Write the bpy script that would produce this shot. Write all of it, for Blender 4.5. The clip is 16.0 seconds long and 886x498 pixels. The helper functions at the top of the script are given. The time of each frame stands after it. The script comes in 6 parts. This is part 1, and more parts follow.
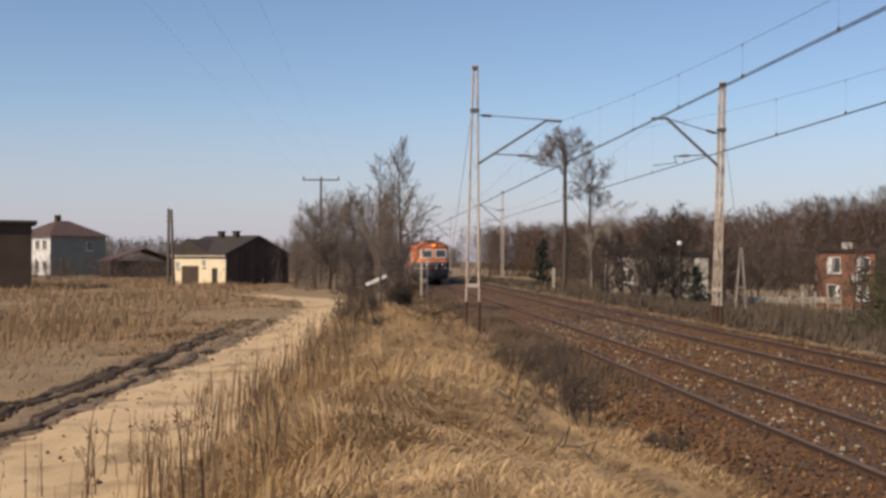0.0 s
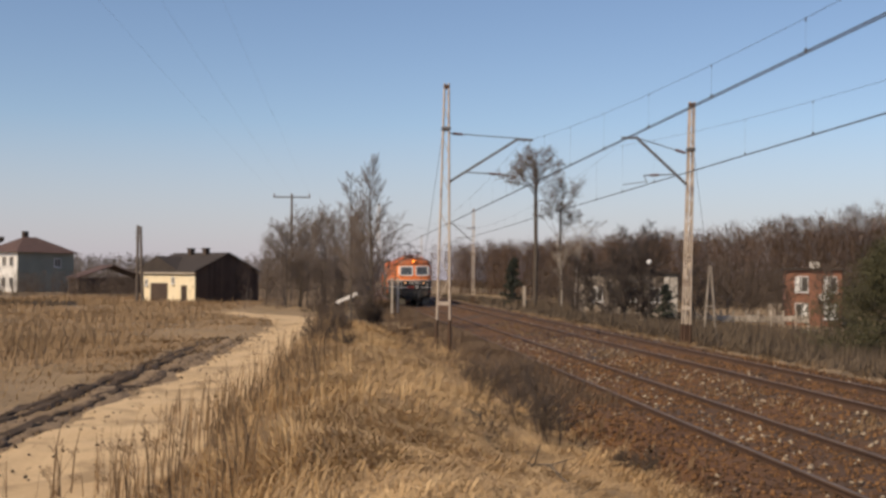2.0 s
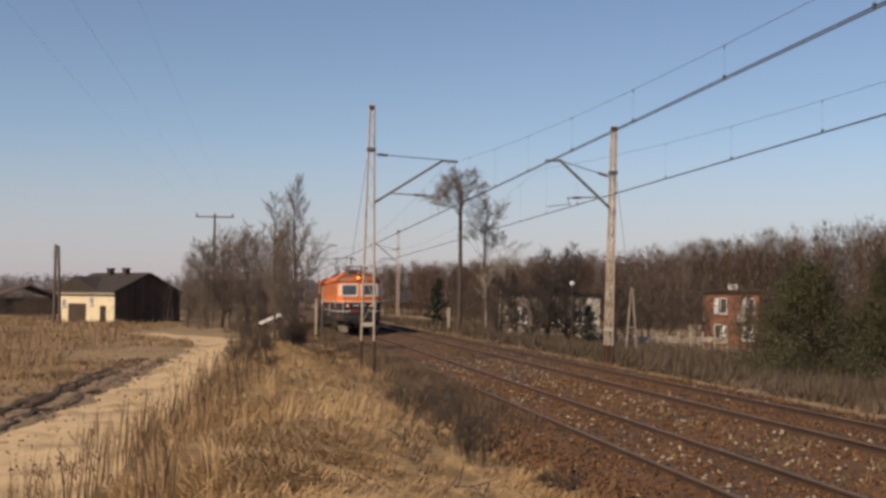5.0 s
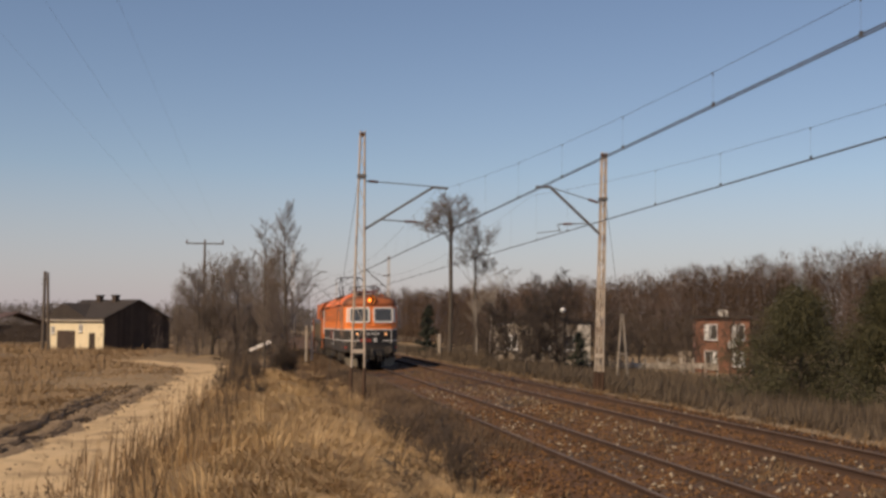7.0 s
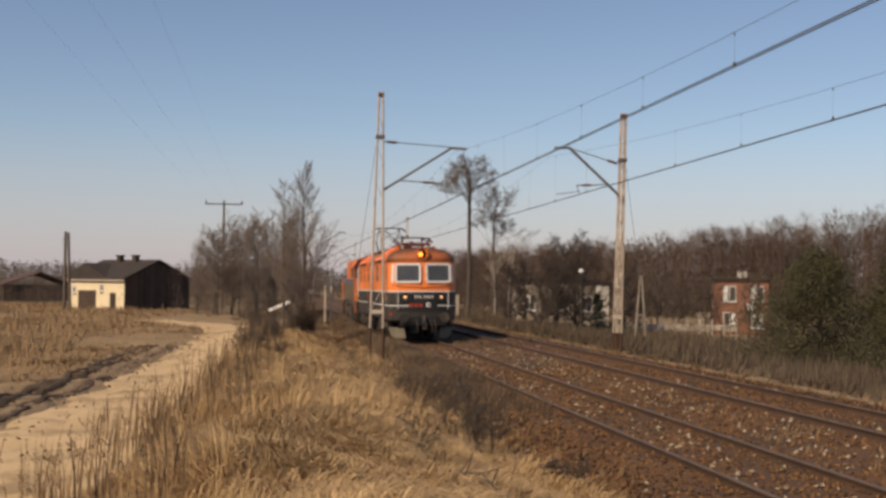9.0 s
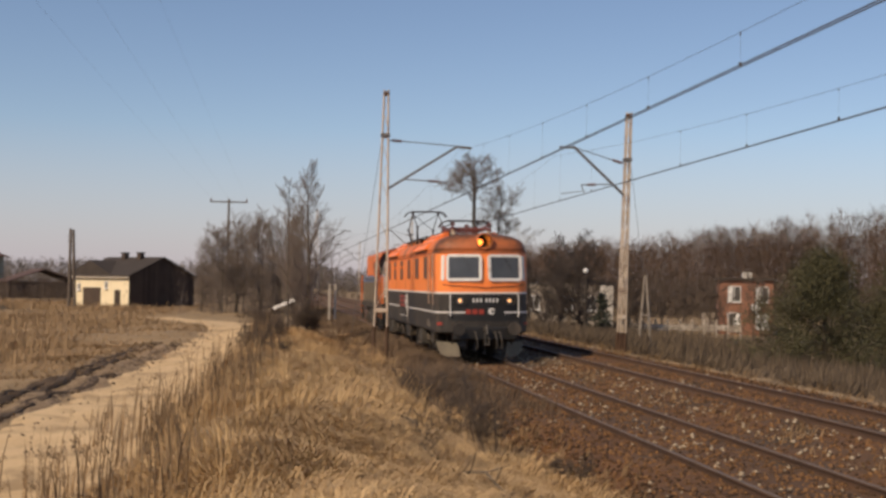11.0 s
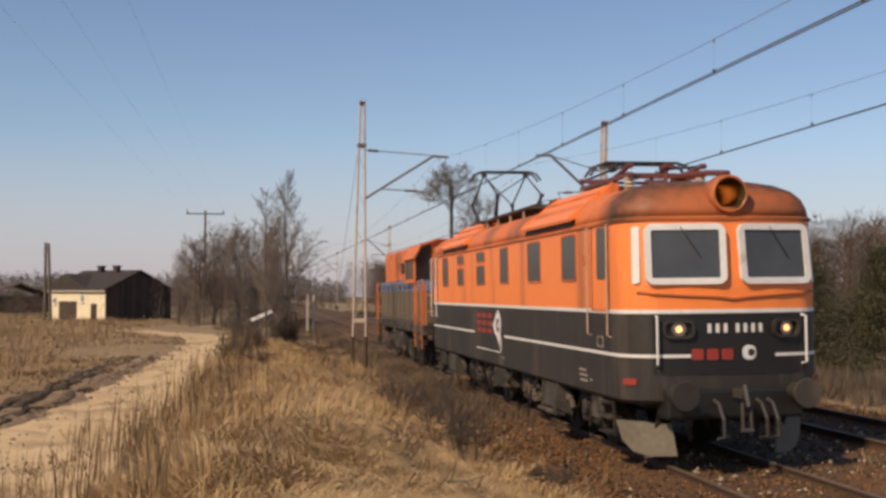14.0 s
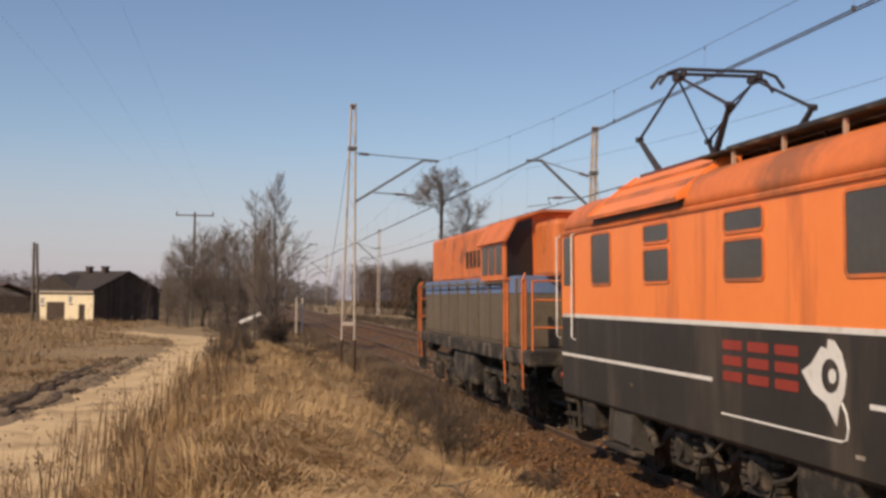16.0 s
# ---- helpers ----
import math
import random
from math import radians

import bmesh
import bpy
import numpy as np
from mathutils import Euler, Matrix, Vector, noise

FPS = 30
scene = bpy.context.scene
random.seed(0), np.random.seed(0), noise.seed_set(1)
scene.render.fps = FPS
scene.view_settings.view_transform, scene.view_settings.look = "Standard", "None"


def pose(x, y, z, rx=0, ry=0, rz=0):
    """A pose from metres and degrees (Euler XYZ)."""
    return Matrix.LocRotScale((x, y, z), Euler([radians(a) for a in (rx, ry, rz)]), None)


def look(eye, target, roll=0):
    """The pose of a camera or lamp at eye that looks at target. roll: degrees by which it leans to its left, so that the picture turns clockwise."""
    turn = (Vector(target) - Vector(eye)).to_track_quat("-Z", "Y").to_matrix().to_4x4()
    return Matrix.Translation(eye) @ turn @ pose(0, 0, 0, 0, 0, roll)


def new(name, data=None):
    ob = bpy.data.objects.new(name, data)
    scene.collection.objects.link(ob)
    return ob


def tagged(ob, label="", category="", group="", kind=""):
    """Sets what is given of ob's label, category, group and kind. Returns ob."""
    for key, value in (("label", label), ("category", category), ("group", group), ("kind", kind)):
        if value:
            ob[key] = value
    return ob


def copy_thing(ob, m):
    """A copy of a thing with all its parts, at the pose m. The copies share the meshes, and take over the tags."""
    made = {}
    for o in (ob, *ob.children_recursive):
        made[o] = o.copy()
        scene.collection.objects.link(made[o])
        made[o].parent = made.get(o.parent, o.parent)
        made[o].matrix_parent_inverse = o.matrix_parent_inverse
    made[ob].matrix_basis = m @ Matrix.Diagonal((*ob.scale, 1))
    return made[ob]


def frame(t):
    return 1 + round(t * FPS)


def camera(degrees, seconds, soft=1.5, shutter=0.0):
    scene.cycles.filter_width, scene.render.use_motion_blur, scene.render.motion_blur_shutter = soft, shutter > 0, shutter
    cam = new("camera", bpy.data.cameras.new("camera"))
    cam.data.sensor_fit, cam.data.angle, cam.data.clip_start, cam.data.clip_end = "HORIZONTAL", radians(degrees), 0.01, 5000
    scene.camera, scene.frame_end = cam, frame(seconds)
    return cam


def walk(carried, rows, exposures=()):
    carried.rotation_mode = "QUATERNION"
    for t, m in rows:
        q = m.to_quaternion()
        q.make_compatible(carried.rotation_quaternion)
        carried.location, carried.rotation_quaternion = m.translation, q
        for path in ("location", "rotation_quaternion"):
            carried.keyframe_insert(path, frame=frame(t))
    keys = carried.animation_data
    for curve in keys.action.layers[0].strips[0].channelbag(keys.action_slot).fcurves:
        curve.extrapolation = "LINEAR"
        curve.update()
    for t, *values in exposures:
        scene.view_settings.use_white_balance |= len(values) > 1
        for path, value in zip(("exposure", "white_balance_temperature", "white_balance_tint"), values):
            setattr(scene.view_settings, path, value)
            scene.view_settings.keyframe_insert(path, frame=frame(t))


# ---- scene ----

CAM_Z = 2.365
cam = camera(42.8, 16.0, soft=3.0)

EXPOSURES = [(0.0, 0.0, 6250, 10), (1.5, -0.02, 6400, 10), (4.0, -0.08, 6600, 11), (7.0, -0.26, 6950, 12), (8.5, -0.25, 7100, 12),
             (9.0, -0.13, 6900, 11), (12.5, -0.09, 6650, 11), (16.0, -0.08, 6600, 11)]
PATH = [
    (0, pose(0, 0, CAM_Z, 90.56, -0.34, 0.00)),
    (0.5, pose(0, 0, CAM_Z, 91.00, -0.58, -0.72)),
    (1, pose(0, 0, CAM_Z, 91.15, -0.28, -0.67)),
    (1.5, pose(0, 0, CAM_Z, 91.55, -0.21, -1.31)),
    (2, pose(0, 0, CAM_Z, 91.48, -0.52, -1.48)),
    (2.5, pose(0, 0, CAM_Z, 91.87, -0.66, -1.92)),
    (3, pose(0, 0, CAM_Z, 92.11, -0.80, -2.56)),
    (3.5, pose(0, 0, CAM_Z, 92.21, -0.49, -2.96)),
    (4, pose(0, 0, CAM_Z, 92.20, 0.11, -4.09)),
    (4.2, pose(0, 0, CAM_Z, 92.01, -0.17, -4.80)),
    (6.3, pose(0, 0, CAM_Z, 93.76, -1.20, -5.65)),
    (6.5, pose(0, 0, CAM_Z, 93.75, -1.43, -5.80)),
    (7, pose(0, 0, CAM_Z, 93.93, -0.56, -5.78)),
    (7.5, pose(0, 0, CAM_Z, 93.81, 0.10, -5.01)),
    (8, pose(0, 0, CAM_Z, 93.09, -0.79, -4.84)),
    (8.5, pose(0, 0, CAM_Z, 92.29, -0.65, -4.95)),
    (9, pose(0, 0, CAM_Z, 91.94, -0.73, -4.85)),
    (11.5, pose(0, 0, CAM_Z, 91.88, -1.05, -4.65)),
    (12, pose(0, 0, CAM_Z, 92.08, -0.89, -4.91)),
    (12.5, pose(0, 0, CAM_Z, 92.34, -0.47, -5.22)),
    (13, pose(0, 0, CAM_Z, 92.36, -0.27, -5.51)),
    (13.5, pose(0, 0, CAM_Z, 92.42, -0.20, -5.38)),
    (14, pose(0, 0, CAM_Z, 92.36, -0.27, -5.73)),
    (14.5, pose(0, 0, CAM_Z, 92.39, -0.60, -5.97)),
    (15, pose(0, 0, CAM_Z, 92.49, -0.85, -6.15)),
    (15.5, pose(0, 0, CAM_Z, 92.68, -1.00, -6.17)),
    (16, pose(0, 0, CAM_Z, 92.57, -0.81, -6.28)),
]
walk(cam, PATH, EXPOSURES)

# ---------------------------------------------------------------- light
SUN = Vector((-0.74, -0.67, 0.0)).normalized() * math.cos(radians(40)) + Vector((0, 0, math.sin(radians(40))))
world = bpy.data.worlds.new("sky")
scene.world = world
world.use_nodes = True
wn = world.node_tree
sky = wn.nodes.new("ShaderNodeTexSky")
sky.sky_type, sky.sun_disc = "NISHITA", False
sky.sun_elevation, sky.sun_rotation = radians(40), math.atan2(SUN.x, SUN.y)
sky.air_density, sky.dust_density, sky.ozone_density = 1.0, 0.4, 2.2
# a thin belt of pale rosy haze all round the horizon
geo, sep, ramp, mixer = (wn.nodes.new(k) for k in ("ShaderNodeTexCoord", "ShaderNodeSeparateXYZ", "ShaderNodeValToRGB", "ShaderNodeMix"))
mixer.data_type = "RGBA"
wn.links.new(geo.outputs["Generated"], sep.inputs[0])
wn.links.new(sep.outputs["Z"], ramp.inputs[0])
ramp.color_ramp.elements[0].position, ramp.color_ramp.elements[0].color = 0.0, (0.8, 0.8, 0.8, 1)
ramp.color_ramp.elements[1].position, ramp.color_ramp.elements[1].color = 0.135, (0, 0, 0, 1)
wn.links.new(ramp.outputs[0], mixer.inputs["Factor"])
tint = wn.nodes.new("ShaderNodeMix")
tint.data_type, tint.blend_type = "RGBA", "MULTIPLY"
tint.inputs["Factor"].default_value = 1.0
tint.inputs["B"].default_value = (1.0, 0.965, 1.0, 1)
wn.links.new(sky.outputs[0], tint.inputs["A"])
wn.links.new(tint.outputs["Result"], mixer.inputs["A"])
mixer.inputs["B"].default_value = (4.5, 4.05, 4.9, 1)
wn.links.new(mixer.outputs["Result"], wn.nodes["Background"].inputs[0])
wn.nodes["Background"].inputs[1].default_value = 0.11
sun_lamp = bpy.data.lights.new("sun", "SUN")
sun_lamp.energy, sun_lamp.angle, sun_lamp.color = 4.2, radians(0.6), (1.0, 0.795, 0.56)
sun_ob = new("sun", sun_lamp)
sun_ob.matrix_world = look(SUN * 200, (0, 0, 0))


# ---------------------------------------------------------------- materials
def material(name, c1, c2, rough=0.8, metal=0.0, scale=3.0, fine=40.0, bump=0.3, dirt=None, dirt_amount=0.0, dirt_scale=1.2, streak=1.0, island=0.0, objrand=0.0, coat=0.0, bands=()):
    """Two colours mixed by coarse and fine noise, an optional dirt colour in patches, fine relief."""
    m = bpy.data.materials.new(name)
    m.use_nodes = True
    nt = m.node_tree
    n, lk = nt.nodes, nt.links
    bsdf = n["Principled BSDF"]
    tc = n.new("ShaderNodeTexCoord")
    a = n.new("ShaderNodeTexNoise")
    a.inputs["Scale"].default_value, a.inputs["Detail"].default_value = scale, 5
    b = n.new("ShaderNodeTexNoise")
    b.inputs["Scale"].default_value, b.inputs["Detail"].default_value = fine, 3
    for t in (a, b):
        lk.new(tc.outputs["Object"], t.inputs["Vector"])
    add = n.new("ShaderNodeMath")
    add.operation = "MULTIPLY_ADD"
    add.inputs[1].default_value = 0.45
    lk.new(b.outputs["Fac"], add.inputs[0])
    sc = n.new("ShaderNodeMath")
    sc.operation = "MULTIPLY"
    sc.inputs[1].default_value = 0.55
    lk.new(a.outputs["Fac"], sc.inputs[0])
    lk.new(sc.outputs[0], add.inputs[2])
    last = add
    if island or objrand:
        g = n.new("ShaderNodeNewGeometry" if island else "ShaderNodeObjectInfo")
        r = n.new("ShaderNodeMath")
        r.operation = "MULTIPLY_ADD"
        r.inputs[1].default_value = island or objrand
        lk.new(g.outputs["Random Per Island" if island else "Random"], r.inputs[0])
        off = n.new("ShaderNodeMath")
        off.operation = "SUBTRACT"
        off.inputs[1].default_value = (island or objrand) / 2
        lk.new(add.outputs[0], off.inputs[0])
        lk.new(off.outputs[0], r.inputs[2])
        last = r
    ramp = n.new("ShaderNodeValToRGB")
    ramp.color_ramp.elements[0].position, ramp.color_ramp.elements[0].color = 0.3, (*c1, 1)
    ramp.color_ramp.elements[1].position, ramp.color_ramp.elements[1].color = 0.7, (*c2, 1)
    lk.new(last.outputs[0], ramp.inputs[0])
    col = ramp.outputs[0]
    if dirt:
        d = n.new("ShaderNodeTexNoise")
        d.inputs["Scale"].default_value, d.inputs["Detail"].default_value, d.inputs["Roughness"].default_value = dirt_scale, 7, 0.65
        mp = n.new("ShaderNodeMapping")
        mp.inputs["Scale"].default_value = (1, 1, streak)
        lk.new(tc.outputs["Object"], mp.inputs["Vector"])
        lk.new(mp.outputs[0], d.inputs["Vector"])
        dr = n.new("ShaderNodeValToRGB")
        dr.color_ramp.elements[0].position, dr.color_ramp.elements[1].position = 0.62 - dirt_amount * 0.3, 0.78 - dirt_amount * 0.3
        lk.new(d.outputs["Fac"], dr.inputs[0])
        mx = n.new("ShaderNodeMix")
        mx.data_type = "RGBA"
        lk.new(dr.outputs[0], mx.inputs["Factor"])
        lk.new(col, mx.inputs["A"])
        mx.inputs["B"].default_value = (*dirt, 1)
        col = mx.outputs["Result"]
    # sooty runs down the sides at given places along the thing's length
    for y0, half, amount in bands:
        sp = n.new("ShaderNodeSeparateXYZ")
        lk.new(tc.outputs["Object"], sp.inputs[0])
        near = n.new("ShaderNodeMath")
        near.operation = "SUBTRACT"
        near.inputs[1].default_value = y0
        lk.new(sp.outputs["Y"], near.inputs[0])
        mag = n.new("ShaderNodeMath")
        mag.operation = "ABSOLUTE"
        lk.new(near.outputs[0], mag.inputs[0])
        mr = n.new("ShaderNodeMapRange")
        mr.interpolation_type = "SMOOTHSTEP"
        mr.inputs["From Min"].default_value, mr.inputs["From Max"].default_value = half, 0.0
        mr.inputs["To Min"].default_value, mr.inputs["To Max"].default_value = 0.0, amount
        lk.new(mag.outputs[0], mr.inputs["Value"])
        ml = n.new("ShaderNodeMath")
        ml.operation = "MULTIPLY"
        lk.new(mr.outputs[0], ml.inputs[0])
        lk.new(add.outputs[0], ml.inputs[1])
        mx = n.new("ShaderNodeMix")
        mx.data_type = "RGBA"
        lk.new(ml.outputs[0], mx.inputs["Factor"])
        lk.new(col, mx.inputs["A"])
        mx.inputs["B"].default_value = (0.10, 0.045, 0.022, 1)
        col = mx.outputs["Result"]
    lk.new(col, bsdf.inputs["Base Color"])
    bsdf.inputs["Roughness"].default_value, bsdf.inputs["Metallic"].default_value = rough, metal
    if coat:
        bsdf.inputs["Coat Weight"].default_value = coat
    if bump:
        bp = n.new("ShaderNodeBump")
        bp.inputs["Strength"].default_value, bp.inputs["Distance"].default_value = bump, 0.02
        lk.new(b.outputs["Fac"], bp.inputs["Height"])
        lk.new(bp.outputs[0], bsdf.inputs["Normal"])
    return m


def glowing(name, colour, strength):
    m = bpy.data.materials.new(name)
    m.use_nodes = True
    b = m.node_tree.nodes["Principled BSDF"]
    b.inputs["Base Color"].default_value = (*colour, 1)
    b.inputs["Emission Color"].default_value, b.inputs["Emission Strength"].default_value = (*colour, 1), strength
    return m


M_SOIL = material("dry_grass_soil", (0.185, 0.125, 0.062), (0.36, 0.250, 0.128), 0.95, scale=0.35, fine=9, bump=0.6, dirt=(0.18, 0.13, 0.075), dirt_amount=0.25, dirt_scale=0.5)
M_STRAW = material("straw", (0.36, 0.23, 0.106), (0.63, 0.44, 0.225), 0.8, scale=0.8, fine=6, bump=0, island=0.35)
M_TUSSOCK = material("pale_dead_tussock", (0.31, 0.203, 0.101), (0.58, 0.41, 0.22), 0.8, scale=0.9, fine=5, bump=0, island=0.4)
M_FIELD = material("field_straw", (0.25, 0.165, 0.086), (0.37, 0.256, 0.142), 0.85, scale=0.12, fine=0.8, bump=0, island=0.12)
M_WEED = material("dead_weed_stalk", (0.13, 0.085, 0.045), (0.30, 0.20, 0.105), 0.85, scale=1, fine=8, bump=0, island=0.5)
M_SAND = material("road_sand", (0.51, 0.35, 0.18), (0.65, 0.475, 0.265), 0.95, scale=0.6, fine=14, bump=0.6, dirt=(0.36, 0.25, 0.13), dirt_amount=0.42, dirt_scale=0.9)
M_CHURN = material("churned_brown_earth", (0.17, 0.115, 0.064), (0.33, 0.235, 0.138), 1.0, scale=1.5, fine=14, bump=0.8, dirt=(0.10, 0.066, 0.038), dirt_amount=0.35, dirt_scale=1.6)
M_MUD = material("dark_mud", (0.035, 0.023, 0.014), (0.12, 0.078, 0.045), 1.0, scale=1.6, fine=20, bump=0.8)
M_BALLAST = material("rusty_ballast", (0.066, 0.031, 0.011), (0.19, 0.088, 0.030), 0.95, scale=0.8, fine=22, bump=1.0, dirt=(0.062, 0.042, 0.026), dirt_amount=0.55, dirt_scale=0.4)
M_STONE = material("ballast_stone", (0.050, 0.025, 0.010), (0.21, 0.105, 0.038), 0.9, scale=2, fine=30, bump=0.5, island=0.75)
M_PALE = material("pale_limestone", (0.25, 0.195, 0.13), (0.50, 0.41, 0.29), 0.9, scale=4, fine=30, bump=0.4)
M_RAIL = material("rusty_rail", (0.05, 0.028, 0.017), (0.11, 0.058, 0.032), 0.9, 0.0, scale=2, fine=40)
M_RAILTOP = material("worn_rail_head", (0.10, 0.072, 0.05), (0.17, 0.125, 0.09), 0.65, 0.1, scale=2, fine=50, bump=0.05)
M_SLEEPER = material("tarred_timber", (0.06, 0.04, 0.028), (0.15, 0.095, 0.06), 0.9, scale=3, fine=30, objrand=0.4)
M_MAST = material("faded_mast_paint", (0.43, 0.355, 0.275), (0.60, 0.50, 0.395), 0.7, 0.0, scale=1.5, fine=25, dirt=(0.22, 0.14, 0.10), dirt_amount=0.35, dirt_scale=1.5)
M_STEEL = material("dark_galvanised_steel", (0.10, 0.095, 0.09), (0.19, 0.175, 0.16), 0.6, 0.4, scale=3, fine=30)
M_WIRE = material("oxidised_copper_wire", (0.075, 0.075, 0.078), (0.13, 0.13, 0.132), 0.6, 0.3, bump=0)
M_INSUL = material("brown_insulator", (0.10, 0.05, 0.035), (0.16, 0.08, 0.05), 0.3, bump=0)
M_CONCRETE = material("weathered_concrete", (0.24, 0.20, 0.16), (0.36, 0.31, 0.25), 0.9, scale=2, fine=20, dirt=(0.12, 0.09, 0.06), dirt_amount=0.4)


# ---------------------------------------------------------------- mesh helpers
def part(name, bm, mat, parent, label="", smooth=False):
    me = bpy.data.meshes.new(name)
    bm.normal_update()
    bm.to_mesh(me)
    bm.free()
    if smooth:
        for p in me.polygons:
            p.use_smooth = True
    for m in mat if isinstance(mat, (list, tuple)) else (mat,):
        me.materials.append(m)
    ob = new(name, me)
    if parent is not None:
        ob.parent = parent
    if label:
        tagged(ob, label)
    return ob


def thing(name, m, label, category, group="", kind=""):
    ob = new(name)
    ob.empty_display_size = 0.3
    ob.matrix_basis = m
    return tagged(ob, label, category, group, kind)


def box(bm, c, s, m=None, bevel=0.0, mi=0):
    g = bmesh.ops.create_cube(bm, size=1.0, matrix=(m or Matrix()) @ Matrix.Translation(c) @ Matrix.Diagonal((*s, 1)))
    if mi:
        for f in {f for v in g["verts"] for f in v.link_faces}:
            f.material_index = mi
    if bevel:
        es = list({e for v in g["verts"] for e in v.link_edges})
        bmesh.ops.bevel(bm, geom=es, offset=bevel, segments=2, affect="EDGES", profile=0.5)
    return bm


def rod(bm, a, b, r0, r1=None, seg=8, caps=True):
    a, b = Vector(a), Vector(b)
    d = b - a
    q = d.to_track_quat("Z", "Y").to_matrix().to_4x4()
    bmesh.ops.create_cone(bm, cap_ends=caps, segments=seg, radius1=r0, radius2=r0 if r1 is None else r1, depth=d.length,
                          matrix=Matrix.Translation((a + b) / 2) @ q)
    return bm


def bar(bm, a, b, w, h):
    """A rectangular bar from a to b."""
    a, b = Vector(a), Vector(b)
    d = b - a
    q = d.to_track_quat("Z", "Y").to_matrix().to_4x4()
    bmesh.ops.create_cube(bm, size=1.0, matrix=Matrix.Translation((a + b) / 2) @ q @ Matrix.Diagonal((w, h, d.length, 1)))
    return bm


def tube(bm, pts, r, seg=6):
    """One bent tube through the points."""
    pts = [Vector(p) for p in pts]
    rings, u = [], None
    for k, p in enumerate(pts):
        d = (pts[min(k + 1, len(pts) - 1)] - pts[max(k - 1, 0)]).normalized()
        if u is None:
            u = d.orthogonal().normalized()
        u = (u - d * u.dot(d)).normalized()
        v = d.cross(u)
        rings.append([bm.verts.new(p + r * (math.cos(2 * math.pi * j / seg) * u + math.sin(2 * math.pi * j / seg) * v)) for j in range(seg)])
    for a, b in zip(rings, rings[1:]):
        for j in range(seg):
            bm.faces.new((a[j], a[(j + 1) % seg], b[(j + 1) % seg], b[j]))
    bm.faces.new(rings[0][::-1])
    bm.faces.new(rings[-1])
    return bm


def mesh_arrays(name, V, F, mat, smooth=False):
    """A mesh object from arrays of corners and triangles or quads."""
    V, F = np.asarray(V, np.float32), np.asarray(F, np.int32)
    k = F.shape[1]
    me = bpy.data.meshes.new(name)
    me.vertices.add(len(V))
    me.vertices.foreach_set("co", V.ravel())
    me.loops.add(F.size)
    me.loops.foreach_set("vertex_index", F.ravel())
    me.polygons.add(len(F))
    me.polygons.foreach_set("loop_start", np.arange(0, F.size, k, dtype=np.int32))
    me.polygons.foreach_set("loop_total", np.full(len(F), k, dtype=np.int32))
    if smooth:
        me.polygons.foreach_set("use_smooth", np.ones(len(F), dtype=bool))
    me.update(calc_edges=True)
    me.validate()
    me.materials.append(mat)
    return new(name, me)


# ---------------------------------------------------------------- plan of the ground
TRACK_A, TRACK_B = 6.628, -0.0681          # middle of the near track: x = A + B y, rail tops at z 0
TRACK_YAW = math.degrees(math.atan(0.0681))
CANT = 0.9
SPACING, FAR_Z = 3.55, 0.216
rng = np.random.default_rng(5)
WAVES = [(rng.uniform(0.15, 1.4) , rng.uniform(0, 6.28), rng.uniform(0, 6.28)) for _ in range(14)]


def middle(y):
    return TRACK_A + TRACK_B * y


def rough_ground(x, y):
    z = 0.0 * x
    for k, th, ph in WAVES:
        z = z + 0.022 / (0.4 + k) * np.sin(k * (x * math.cos(th) + y * math.sin(th)) * 1.7 + ph)
    return z


def step(a, b, v):
    t = np.clip((v - a) / (b - a), 0, 1)
    return t * t * (3 - 2 * t)


def tussocks(x, y):
    return 0.11 * np.sin(1.05 * x + 0.9 * np.sin(0.55 * y) + 0.8) * np.sin(0.95 * y + 0.8 * np.sin(0.8 * x)) * step(3, 6, y) + 0.075 * np.sin(2.1 * x + 1.3 * np.sin(0.9 * y)) * np.sin(1.7 * y + 1.1 * np.sin(1.3 * x)) + 0.03 * np.sin(4.3 * x + 0.7 * y) * np.sin(3.9 * y - 1.2 * x)


def road_mid(y):
    return np.interp(y, [-40, 10, 30, 50, 62, 70, 76, 80], [-4.2, -4.75, -4.95, -5.6, -6.4, -7.6, -9.6, -13.0])


def road_right(y):
    """How far the sand reaches to the right of the track's middle: wider where it is near."""
    return 1.75 + 0.3 * (1 - step(14, 27, y))


